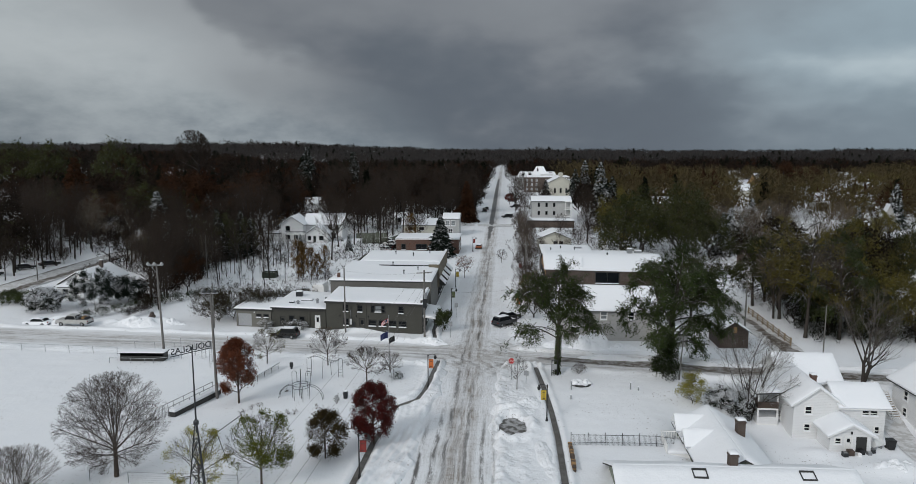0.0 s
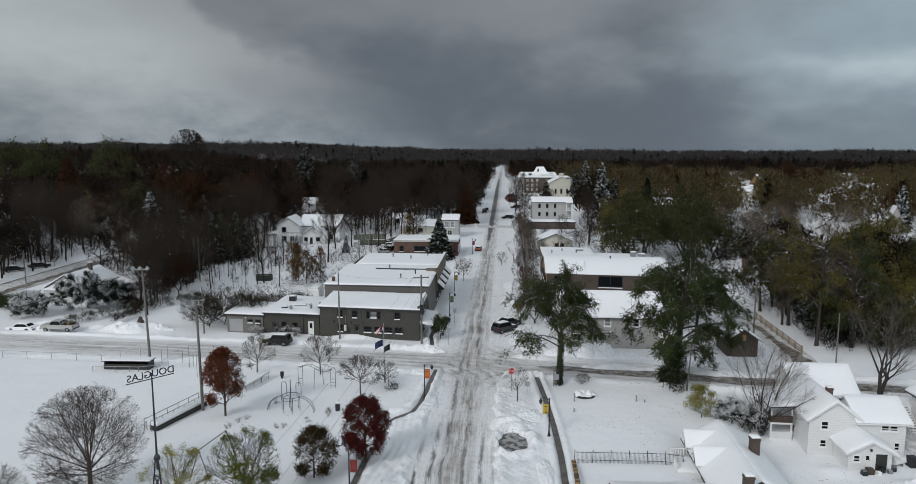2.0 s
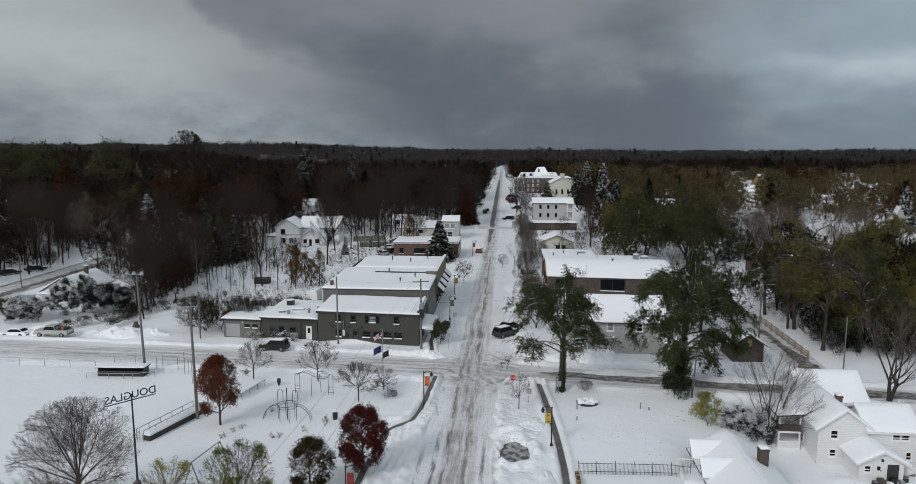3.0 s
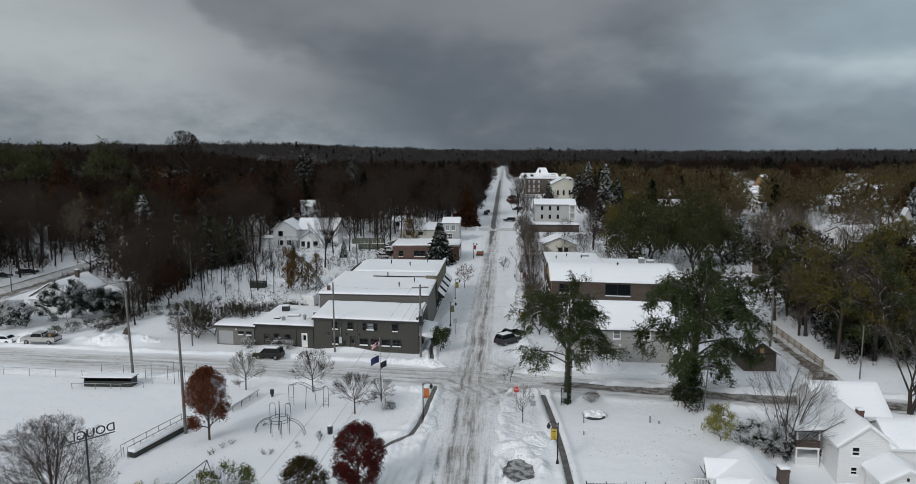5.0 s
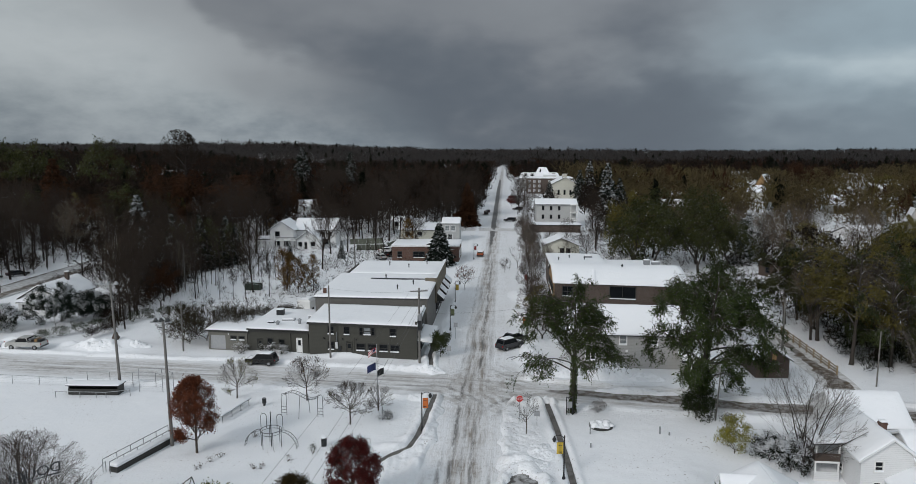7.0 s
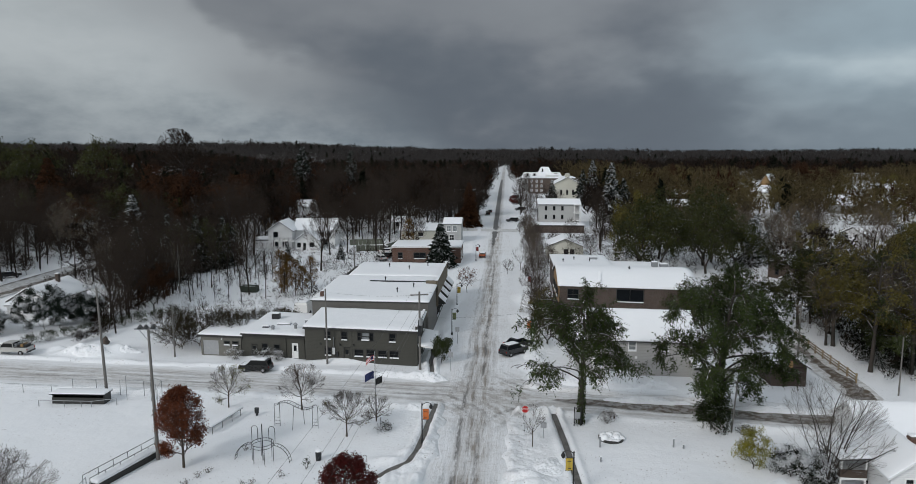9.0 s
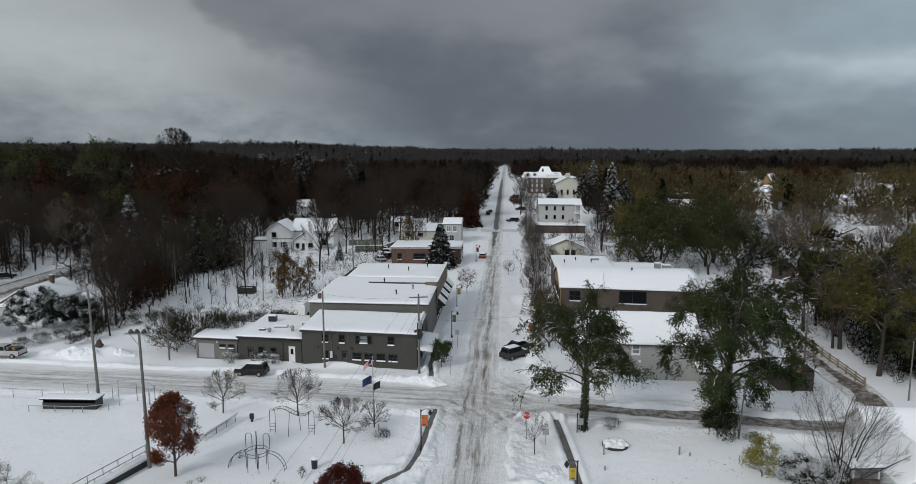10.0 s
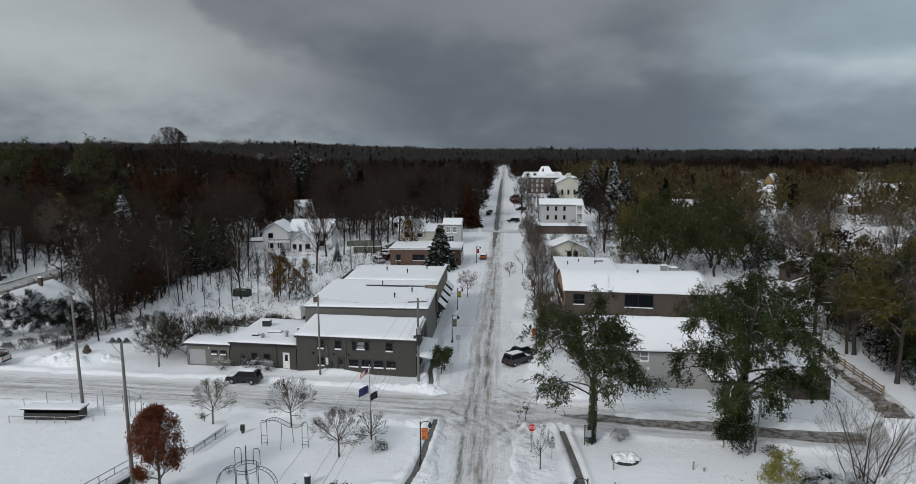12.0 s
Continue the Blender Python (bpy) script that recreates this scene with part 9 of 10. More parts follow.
# ---- street furniture, playground, vehicles ----
def lamp_post(at, cloth, side=1, turn=0.0, h=4.1):
    ob = thing("street_lamp", (*at, gz(*at) - 0.05), "black street lamp with a hanging banner", "street lamp", "street lamps", turn=turn)
    part("pole", B().lathe([(0.16, 0), (0.16, 0.25), (0.1, 0.45), (0.07, 0.7), (0.055, h)], 10), "black", ob)
    arc = [(side * x, 0, h + z) for x, z in ((0, -0.12), (0.15, 0.08), (0.4, 0.2), (0.7, 0.2), (0.88, 0.08))]
    arm = part("arm", B().path(arc, 0.035, 6), "black", ob)
    part("finial", B().lathe([(0.05, 0), (0.09, 0.06), (0.02, 0.2)], 8, (0, 0, h)), "black", arm)
    lan = part("lantern", B().lathe([(0.05, 0.1), (0.09, 0.0), (0.2, -0.18), (0.2, -0.24), (0.1, -0.45)], 10, (side * 0.9, 0, h + 0.02)), "black", ob)
    part("lens", B().lathe([(0.09, 0), (0.07, -0.08)], 8, (side * 0.9, 0, h - 0.43)), "lens", lan)
    for z in (h - 0.45, h - 1.55):
        part("banner_arm", B().tube((0, 0, z), (side * 0.72, 0, z), 0.018, 0.018, 6), "black", ob)
    w = B()
    for k in range(7):
        x, y = side * (0.1 + 0.58 * k / 6), 0.03 * math.sin(k * 1.1)
        w.v += [(x, y - 0.01, h - 1.54), (x, y + 0.01, h - 1.54), (x, y + 0.01, h - 0.46), (x, y - 0.01, h - 0.46)]
    w.f += [(4 * k + q, 4 * k + (q + 1) % 4, 4 * k + 4 + (q + 1) % 4, 4 * k + 4 + q) for k in range(6) for q in range(4)] + [(3, 2, 1, 0), (24, 25, 26, 27)]
    ban = part("banner", w, cloth, ob, "coloured cloth banner")
    part("banner_bars", B().box(side * 0.2 - 0.02, -0.045, h - 0.75, side * 0.2 + 0.36 * side + 0.02, -0.043, h - 0.7).box(side * 0.2 - 0.02, -0.045, h - 1.4, side * 0.5, -0.043, h - 1.33), "dark_trim", ban)
    return ob


lamp_post((-5.3, 79.6), "orange_cloth")
lamp_post((-10.0, 56.0), "red_cloth")
lamp_post((8.3, 69.0), "yellow_cloth", -1)
lamp_post((-3.6, 119.5), "green_cloth")
lamp_post((-3.3, 139.5), "yellow_cloth")
lamp_post((8.6, 114.5), "orange_cloth", -1)
lamp_post((0.4, 191.0), "red_cloth")
lamp_post((11.5, 150.0), "red_cloth", -1)

stop = thing("stop_sign", (5.2, 82.2, 0.0), "red octagonal stop sign on a steel post", "sign", turn=4)
part("post", B().box(-0.03, 0.02, -0.3, 0.03, 0.07, 2.9), "steel", stop)
oct_ = [(0.38 * math.cos(math.radians(22.5 + 45 * k)) / math.cos(math.radians(22.5)), 0.38 * math.sin(math.radians(22.5 + 45 * k)) / math.cos(math.radians(22.5))) for k in range(8)]
rim = B().add([(x, -0.005, 2.6 + z) for x, z in oct_] + [(x, 0.012, 2.6 + z) for x, z in oct_], [tuple(range(8)), tuple(range(15, 7, -1))] + [(i, (i + 1) % 8, (i + 1) % 8 + 8, i + 8) for i in range(8)])
pl8 = part("plate", rim, "sign_white", stop)
part("face", B().add([(x * 0.93, -0.012, 2.6 + z * 0.93) for x, z in oct_] + [(x * 0.93, -0.006, 2.6 + z * 0.93) for x, z in oct_], [tuple(range(8)), tuple(range(15, 7, -1))] + [(i, (i + 1) % 8, (i + 1) % 8 + 8, i + 8) for i in range(8)]), "sign_red", pl8)


def lettering(text, size, mat, name="lettering", thick=0.01):
    cu = bpy.data.curves.new(name, "FONT")
    cu.body, cu.size, cu.extrude, cu.align_x, cu.align_y = text, size, thick, "CENTER", "CENTER"
    ob = new(name, cu)
    me = bpy.data.meshes.new_from_object(ob)
    bpy.data.objects.remove(ob)
    me.materials.clear()
    me.materials.append(MAT[mat])
    return new(name, me)


txt = lettering("STOP", 0.3, "sign_white", "stop_word", 0.002)
txt.parent = pl8
txt.matrix_basis = pose(0, -0.017, 2.6, 90, 0, 0)
board = thing("notice_board", (7.0, 81.0, 0.0), "small grey notice sign on a post", "sign", turn=-10)
part("post", B().box(-0.03, 0.02, -0.3, 0.03, 0.07, 1.6), "steel", board)
part("panel", B().box(-0.3, -0.02, 1.1, 0.3, 0.015, 1.7), "sign_back", board)
for x, y, h in ((-3.2, 101.8, 2.6), (-2.6, 114.5, 2.6), (10.9, 84.0, 1.6), (-19.4, 92.0, 2.2)):
    s = thing("street_sign", (x, y, 0.0), "plain aluminium street sign on a post", "sign", "street signs")
    part("post", B().box(-0.03, 0.02, -0.3, 0.03, 0.07, h), "steel", s)
    part("panel", B().box(-0.3, -0.015, h - 0.7, 0.3, 0.015, h), "sign_back", s)
frame_ = thing("gate_frame", (10.6, 84.2, 0.0), "dark timber frame beside the tree trunk", "frame")
for x in (0.0, 0.7):
    part("upright", B().box(x - 0.05, -0.05, -0.3, x + 0.05, 0.05, 2.1), "dark_steel", frame_)
for z in (0.7, 1.3, 1.95):
    part("crosspiece", B().box(0.05, -0.03, z, 0.65, 0.03, z + 0.08), "dark_steel", frame_)

# floodlight masts of the ball field
for (x, y, h, tilt) in ((-43.9, 91.6, 13.4, 0.35), (-30.3, 75.6, 12.9, 0.15)):
    m = thing("floodlight_mast", (x, y, 0.0), "tall grey floodlight mast at the ball field", "light mast", "floodlight masts")
    part("pole", B().tube((0, 0, -0.5), (-tilt, 0, h), 0.19, 0.11, 10), "pole_wood", m)
    part("crossarm", B().box(-1.3 - tilt, -0.06, h - 0.2, 0.9 - tilt, 0.06, h - 0.05), "steel", m)
    part("brace", B().tube((-0.9 - tilt, 0, h - 0.15), (-tilt * 0.9, 0, h - 1.3), 0.03, 0.03, 6), "steel", m)
    for k, a in enumerate((-1.2, -0.3, 0.75)):
        f = part("floodlight", B().lathe([(0.08, 0.3), (0.13, 0.22), (0.27, 0.0), (0.27, -0.06)], 12, (a * (1.0 if tilt > 0.2 else 0.62) - tilt, 0, h)), "steel" if tilt > 0.2 else "dark_steel", m)
        part("flood_lens", B().lathe([(0.24, 0), (0.24, -0.02)], 12, (a * (1.0 if tilt > 0.2 else 0.62) - tilt, 0, h - 0.061)), "lens", f)
# utility poles
def pole(at, h, label, arms=(), turn=0.0, r=0.15, lean=0.0):
    ob = thing("utility_pole", (*at, gz(*at)), label, "utility pole", "utility poles", turn=turn)
    part("shaft", B().tube((0, 0, -0.5), (lean, 0, h), r, r * 0.7, 8), "pole_wood", ob)
    for z, w in arms:
        part("crossarm", B().box(-w, -0.06, z, w, 0.06, z + 0.14), "pole_wood", ob)
        for x in (-w + 0.1, -w * 0.4, w * 0.4, w - 0.1):
            part("insulator", B().lathe([(0.05, 0), (0.06, 0.1), (0.02, 0.18)], 6, (x, 0, z + 0.14)), "lens", ob)
    return ob


pole((-20.2, 104.3), 10.6, "wooden utility pole before the dark shop", turn=-8)
p = pole((-7.3, 102.2), 10.7, "wooden utility pole with a transformer at the corner", ((10.2, 1.2),), turn=10, r=0.17)
part("transformer", B().lathe([(0.05, 0), (0.26, 0.05), (0.28, 0.9), (0.1, 1.0)], 10, (0.1, -0.42, 6.2)), "steel", p)
part("bracket", B().box(-0.25, -0.3, 4.8, 0.2, -0.12, 6.9), "dark_steel", p)
pole((-42.7, 107.4), 7.6, "bare wooden pole beside the yard", r=0.13)
pole((26.7, 82.8), 6.0, "leaning grey lamp pole by the side street", r=0.1, lean=0.4)
pole((43.6, 104.5), 9.0, "utility pole beside the shed", ((8.4, 0.8),))
pole((50.6, 93.8), 7.2, "grey pole by the lane", r=0.1)
pole((-60.4, 150.0), 10, "utility pole at the edge of the wood")
pole((11.8, 141), 9.5, "utility pole beside the brick hall", ((9.0, 0.9),))
pole((12.4, 152), 9.5, "utility pole beside the annex")
pole((-97.5, 146.5), 7.5, "utility pole by the west street", r=0.12)
pole((-29.0, 176.0), 9.0, "utility pole behind the shop row")


def cable(a, b, sag, label="thin dark overhead wire sagging between poles", r=0.009):
    a, b = Vector(a), Vector(b)
    pts = [a.lerp(b, k / 14) - Vector((0, 0, sag * 4 * (k / 14) * (1 - k / 14))) for k in range(15)]
    return lone("overhead_wire", B().path([p - a for p in pts], r, 4), "dark_steel", a, label, "cable", "overhead wires")


cable((-8.4, 102.2, 10.4), (-15.0, 24.0, 10.0), 0.8)
cable((-7.0, 102.2, 10.4), (-12.6, 24.0, 10.0), 0.8)
cable((-7.3, 102.1, 8.2), (-13.6, 24.0, 7.4), 0.9, r=0.013)
cable((-7.3, 102.2, 7.6), (-13.0, 24.0, 6.6), 0.9)
cable((-20.2, 104.3, 10.2), (-7.3, 102.2, 10.3), 0.4)
cable((-20.2, 104.3, 9.6), (-42.7, 107.4, 7.4), 0.5)
cable((-7.3, 102.2, 7.2), (12.0, 110.5, 6.6), 0.5)
cable((-7.3, 102.2, 10.3), (11.8, 141.0, 9.2), 0.8)
cable((-42.7, 107.4, 7.3), (-60.4, 150.0, 9.2), 0.8)
cable((43.6, 104.5, 8.6), (50.6, 93.8, 7.0), 0.4)

# flags
fp = thing("flagpole", (-10.9, 86.0, 0.0), "white flagpole with three flags hanging from it", "flagpole")
part("pole", B().tube((0, 0, -0.3), (0, 0, 7.4), 0.06, 0.035, 8), "steel", fp)
part("ball", B().lathe([(0.02, 0), (0.08, 0.06), (0.02, 0.14)], 8, (0, 0, 7.4)), "steel", fp)
part("yard_arm", B().tube((-0.7, 0, 5.5), (1.0, 0, 5.0), 0.02, 0.02, 6), "steel", fp)


def cloth(x0, z0, w, h, droop, ph, n=9):
    """A waving strip of cloth, of one piece."""
    b = B()
    for k in range(n + 1):
        u = k / n
        x, y, z = x0 + w * u, 0.10 * math.sin(u * 7 + ph), z0 - droop * u * u
        b.v += [(x, y - 0.008, z - h), (x, y + 0.008, z - h), (x, y + 0.008, z), (x, y - 0.008, z)]
    b.f += [(4 * k + q, 4 * k + (q + 1) % 4, 4 * k + 4 + (q + 1) % 4, 4 * k + 4 + q) for k in range(n) for q in range(4)] + [(3, 2, 1, 0), (4 * n, 4 * n + 1, 4 * n + 2, 4 * n + 3)]
    return b


fl = part("striped_flag", cloth(-0.06, 7.1, -0.95, 0.085, 0.65, 0.0), "stripe_red", fp, "red and white striped flag with a blue corner")
for k in range(1, 7):
    part("stripe", cloth(-0.06, 7.1 - 0.085 * k, -0.95, 0.085, 0.65, 0.0), "stripe_white" if k % 2 else "stripe_red", fl)
part("corner", cloth(-0.06, 7.103, -0.42, 0.34, 0.27, 0.02), "navy_cloth", fl)
part("blue_flag", cloth(-0.15, 5.3, -1.0, 0.85, 0.5, 1.0), "navy_cloth", fp, "dark blue cloth flag")
part("black_flag", cloth(0.75, 4.75, -0.75, 0.75, 0.45, 2.0), "black_cloth", fp, "black flag")

# ball field: dugout, fence, rails and benches
dug = thing("dugout", (-49.2, 89.4, 0.0), "long low dugout with a snowy roof", "dugout", turn=-1)
part("back_wall", B().box(0, 1.3, -0.3, 6.2, 1.45, 1.15), "dark_steel", dug)
part("front_wall", B().box(0, 0, -0.3, 6.2, 0.12, 0.75), "dark_trim", dug)
for x in (0.0, 6.08):
    part("end_wall", B().box(x, 0.12, -0.3, x + 0.12, 1.3, 1.15), "dark_trim", dug)
part("roof", B().box(-0.2, -0.2, 1.15, 6.4, 1.6, 1.25), "dark_steel", dug)
part("roof_snow", snow_on(B(), (-0.2, -0.2, 1.254), (6.4, -0.2, 1.254), (6.4, 1.6, 1.254), (-0.2, 1.6, 1.254), 0.14, 0.6, 5), "snow", dug, smooth=True)
part("front_rail", B().path([(-1.0, -0.9, 0.75), (2.0, -0.9, 0.72), (5.2, -0.9, 0.7), (7.8, -0.2, 0.78)], 0.04, 6), "steel", dug)
for x, y in ((-1.0, -0.9), (2.0, -0.9), (4.0, -0.9), (5.2, -0.9), (7.8, -0.2)):
    part("rail_post", B().tube((x, y, -0.3), (x, y, 0.75), 0.04, 0.04, 6), "steel", dug)


def mesh_fence(pts, h, label, every=3.0, wires=5):
    o = (pts[0][0], pts[0][1], 0.0)
    ob = thing("wire_fence", o, label, "fence", "ball field fences")
    for a, b in zip(pts, pts[1:]):
        a, b = Vector((*a, 0)) - Vector(o), Vector((*b, 0)) - Vector(o)
        n = max(1, int((b - a).length / every))
        part("top_rail", B().tube(a + Vector((0, 0, h)), b + Vector((0, 0, h)), 0.03, 0.03, 6), "steel", ob)
        for k in range(n + 1):
            p = a.lerp(b, k / n)
            part("post", B().tube(p - Vector((0, 0, 0.3)), p + Vector((0, 0, h)), 0.035, 0.035, 6), "steel", ob)
        for k in range(wires):
            z = h * (k + 0.4) / wires
            part("wire", B().tube(a + Vector((0, 0, z)), b + Vector((0, 0, z)), 0.006, 0.006, 3), "steel", ob)
    return ob


mesh_fence([(-110, 98.2), (-88, 96.2), (-70, 94.4), (-51.2, 92.5)], 1.1, "low wire fence around the snowy ball field", 3.4)
mesh_fence([(-48.6, 92.6), (-39.6, 92.0), (-37.6, 90.8)], 1.9, "tall wire fence behind the dugout", 2.4, 8)
back = mesh_fence([(-41.0, 90.6), (-38.0, 90.4), (-36.0, 89.0), (-35.4, 86.6)], 3.0, "tall wire backstop with a sloping hood", 1.8, 10)
mesh_fence([(-34.0, 69.9), (-33.4, 64.0), (-32.9, 59.0), (-34.2, 55.2)], 1.0, "low wire fence beside the ball field", 2.6)
mesh_fence([(-30.5, 54.8), (-26.0, 54.6), (-20.5, 54.4)], 1.0, "low wire fence at the park's edge", 2.6)
dg2 = thing("long_bench_shelter", (-34.0, 70.0, 0.0), "long low bench wall with rails and a snow cap", "dugout", turn=-18.5)
part("wall", B().box(0.3, 0.0, -0.3, 1.3, 7.7, 0.55), "dark_trim", dg2)
part("cap_snow", snow_on(B(), (0.3, 0, 0.55), (1.3, 0, 0.55), (1.3, 7.7, 0.55), (0.3, 7.7, 0.55), 0.35, 0.5, 4), "snow", dg2, smooth=True)
for x, z in ((-0.1, 1.25), (0.75, 1.15)):
    part("rail", B().tube((x, -0.3, z), (x, 8.0, z), 0.04, 0.04, 6), "steel", dg2)
    for k in range(6):
        part("rail_post", B().tube((x, -0.3 + k * 1.65, -0.3), (x, -0.3 + k * 1.65, z), 0.035, 0.035, 6), "steel", dg2)
bl = thing("bleachers", (-28.6, 81.4, 0.0), "low steel bleachers carrying snow", "bleachers", turn=-15)
for k in range(3):
    part("seat_plank", B().box(0.0 + 0.55 * k, 0, 0.35 + 0.22 * k, 0.32 + 0.55 * k, 5.6, 0.42 + 0.22 * k), "steel", bl)
    part("plank_snow", snow_on(B(), (0.55 * k, 0, 0.424 + 0.22 * k), (0.32 + 0.55 * k, 0, 0.424 + 0.22 * k), (0.32 + 0.55 * k, 5.6, 0.424 + 0.22 * k), (0.55 * k, 5.6, 0.424 + 0.22 * k), 0.14, 0.3, 4, 0.2), "snow", bl, smooth=True)
for y in (0.3, 2.0, 3.7, 5.3):
    part("stand", B().tube((0.1, y, -0.2), (0.1, y, 0.35), 0.03, 0.03, 6).tube((1.3, y, -0.2), (1.3, y, 0.8), 0.03, 0.03, 6).tube((0.1, y, 0.3), (1.3, y, 0.78), 0.025, 0.025, 6), "dark_steel", bl)

# playground
cl = thing("climbing_dome", (-20.2, 75.6, 0.0), "steel climbing frame with two ladder arcs and a round platform", "climbing frame", "playground frames", turn=-5)
ringp = [(1.05 * math.cos(t), 1.05 * math.sin(t), 1.75) for t in np.linspace(0, 2 * math.pi, 17)]
part("ring", B().path(ringp, 0.03, 6).path([(x, y, 1.45) for x, y, _ in ringp], 0.025, 6), "dark_steel", cl)
for t in np.linspace(0, 2 * math.pi, 7)[:-1]:
    part("ring_post", B().tube((1.05 * math.cos(t), 1.05 * math.sin(t), -0.2), (1.05 * math.cos(t), 1.05 * math.sin(t), 1.75), 0.03, 0.03, 6), "dark_steel", cl)
for sx in (-1, 1):
    for y in (-0.25, 0.25):
        part("arc_rail", B().path([(sx * (1.0 + 1.7 * math.sin(t)), y, 1.7 * math.cos(t) - 0.05) for t in np.linspace(0, math.pi / 2, 9)], 0.028, 6), "dark_steel", cl)
    for t in np.linspace(0.12, 1.5, 8):
        part("rung", B().tube((sx * (1.0 + 1.7 * math.sin(t)), -0.25, 1.7 * math.cos(t) - 0.05), (sx * (1.0 + 1.7 * math.sin(t)), 0.25, 1.7 * math.cos(t) - 0.05), 0.02, 0.02, 5), "dark_steel", cl)
for x in (-0.9, 0.8):
    part("hoop", B().path([(x - 0.3, 0.4, 1.7), (x - 0.3, 0.4, 3.0), (x - 0.15, 0.4, 3.2), (x + 0.15, 0.4, 3.2), (x + 0.3, 0.4, 3.0), (x + 0.3, 0.4, 1.7)], 0.03, 6), "dark_steel", cl)
part("centre_pole", B().tube((0, 0, -0.2), (0, 0, 3.6), 0.05, 0.05, 8), "dark_steel", cl)
ar = thing("overhead_ladder", (-19.0, 83.3, 0.0), "curved overhead ladder frame of dark steel", "climbing frame", "playground frames", turn=-6)
for sx in (-2.1, 2.1):
    for x in (-0.3, 0.3):
        part("upright", B().tube((sx + x, 0.0, -0.2), (sx + x, 0.0, 2.3), 0.03, 0.03, 6), "dark_steel", ar)
    for z in (0.3, 0.65, 1.0):
        part("rung", B().tube((sx - 0.3, 0, z), (sx + 0.3, 0, z), 0.02, 0.02, 5), "dark_steel", ar)
    part("top_hoop", B().path([(sx - 0.3, 0, 2.3), (sx - 0.2, 0, 2.55), (sx + 0.2, 0, 2.55), (sx + 0.3, 0, 2.3)], 0.03, 6), "dark_steel", ar)
wavy = [(x, 0.0, 2.45 + 0.35 * math.sin((x + 2.1) * 1.5)) for x in np.linspace(-2.1, 2.1, 15)]
for y in (-0.35, 0.35):
    part("overhead_rail", B().path([(x, y, z) for x, _, z in wavy], 0.028, 6), "dark_steel", ar)
for x, _, z in wavy[1:-1]:
    part("overhead_rung", B().tube((x, -0.35, z), (x, 0.35, z - 0.02), 0.018, 0.018, 5).tube((x, 0, z), (x, 0, z - 0.28), 0.012, 0.012, 4), "dark_steel", ar)
for x, y in ((-0.1, -0.9), (0.6, 0.9)):
    part("mid_post", B().tube((x, y, -0.2), (x, y * 0.35, 2.5), 0.03, 0.03, 6), "dark_steel", ar)
sw = thing("swing_frame", (-23.6, 61.0, 0.0), "empty steel swing frame with splayed legs", "swing", "playground frames", turn=-12)
part("top_bar", B().tube((0, -2.0, 2.9), (0, 2.4, 2.9), 0.04, 0.04, 8), "dark_steel", sw)
for y in (-2.0, 2.4):
    for x in (-1.1, 1.1):
        part("leg", B().tube((0, y, 2.9), (x, y, -0.2), 0.035, 0.035, 8), "dark_steel", sw)
tb = thing("litter_bin", (-14.9, 75.7, 0.0), "dark metal litter bin with snow on top", "bin")
part("body", B().lathe([(0.26, -0.1), (0.3, 0.85), (0.32, 0.9)], 12), "dark_steel", tb)
part("cap", B().lathe([(0.34, 0.0), (0.3, 0.15), (0.1, 0.24)], 12, (0, 0, 0.9)), "snow", tb)
rider = thing("spring_toy", (-24.2, 86.3, 0.0), "grey playground spring toy", "spring toy")
part("body", B().soft(-0.22, -0.1, 0.3, 0.22, 0.1, 1.0, 0.1), "dark_steel", rider)
part("spring", B().tube((0, 0, -0.2), (0, 0, 0.3), 0.14, 0.14, 10), "dark_steel", rider)
for x, y, h in ((19.7, 79.2, 0.95), (20.6, 78.9, 0.5), (12.4, 79.0, 1.2), (11.9, 75.8, 0.6), (-10.1, 84.0, 1.0)):
    pd = thing("marker_post", (x, y, gz(x, y) - 0.1), "small utility pedestal standing in the snow", "post", "marker posts")
    part("stem", B().soft(-0.07, -0.06, 0, 0.07, 0.06, h, 0.03), "steel", pd)
    part("cap_snow", B().soft(-0.09, -0.08, h, 0.09, 0.08, h + 0.08, 0.03), "snow", pd)
pt = thing("round_planter", (13.9, 81.0, 0.0), "round planter ring heaped with snow", "planter")
part("ring", B().lathe([(1.25, -0.2), (1.3, 0.22), (1.15, 0.24), (1.1, -0.2)], 20), "dark_trim", pt)
for k in range(14):
    pa_, pr_ = k * 2.4, 0.95 * (k / 14) ** 0.5
    hz = 0.34 + 0.16 * math.sin(k * 1.7)
    part("snow_lump", B().lathe([(0.5, 0.05), (0.46, 0.25), (0.3, hz), (0.06, hz + 0.08)], 9, (pr_ * math.cos(pa_), pr_ * math.sin(pa_), 0.08)), "plowed", pt, smooth=True)

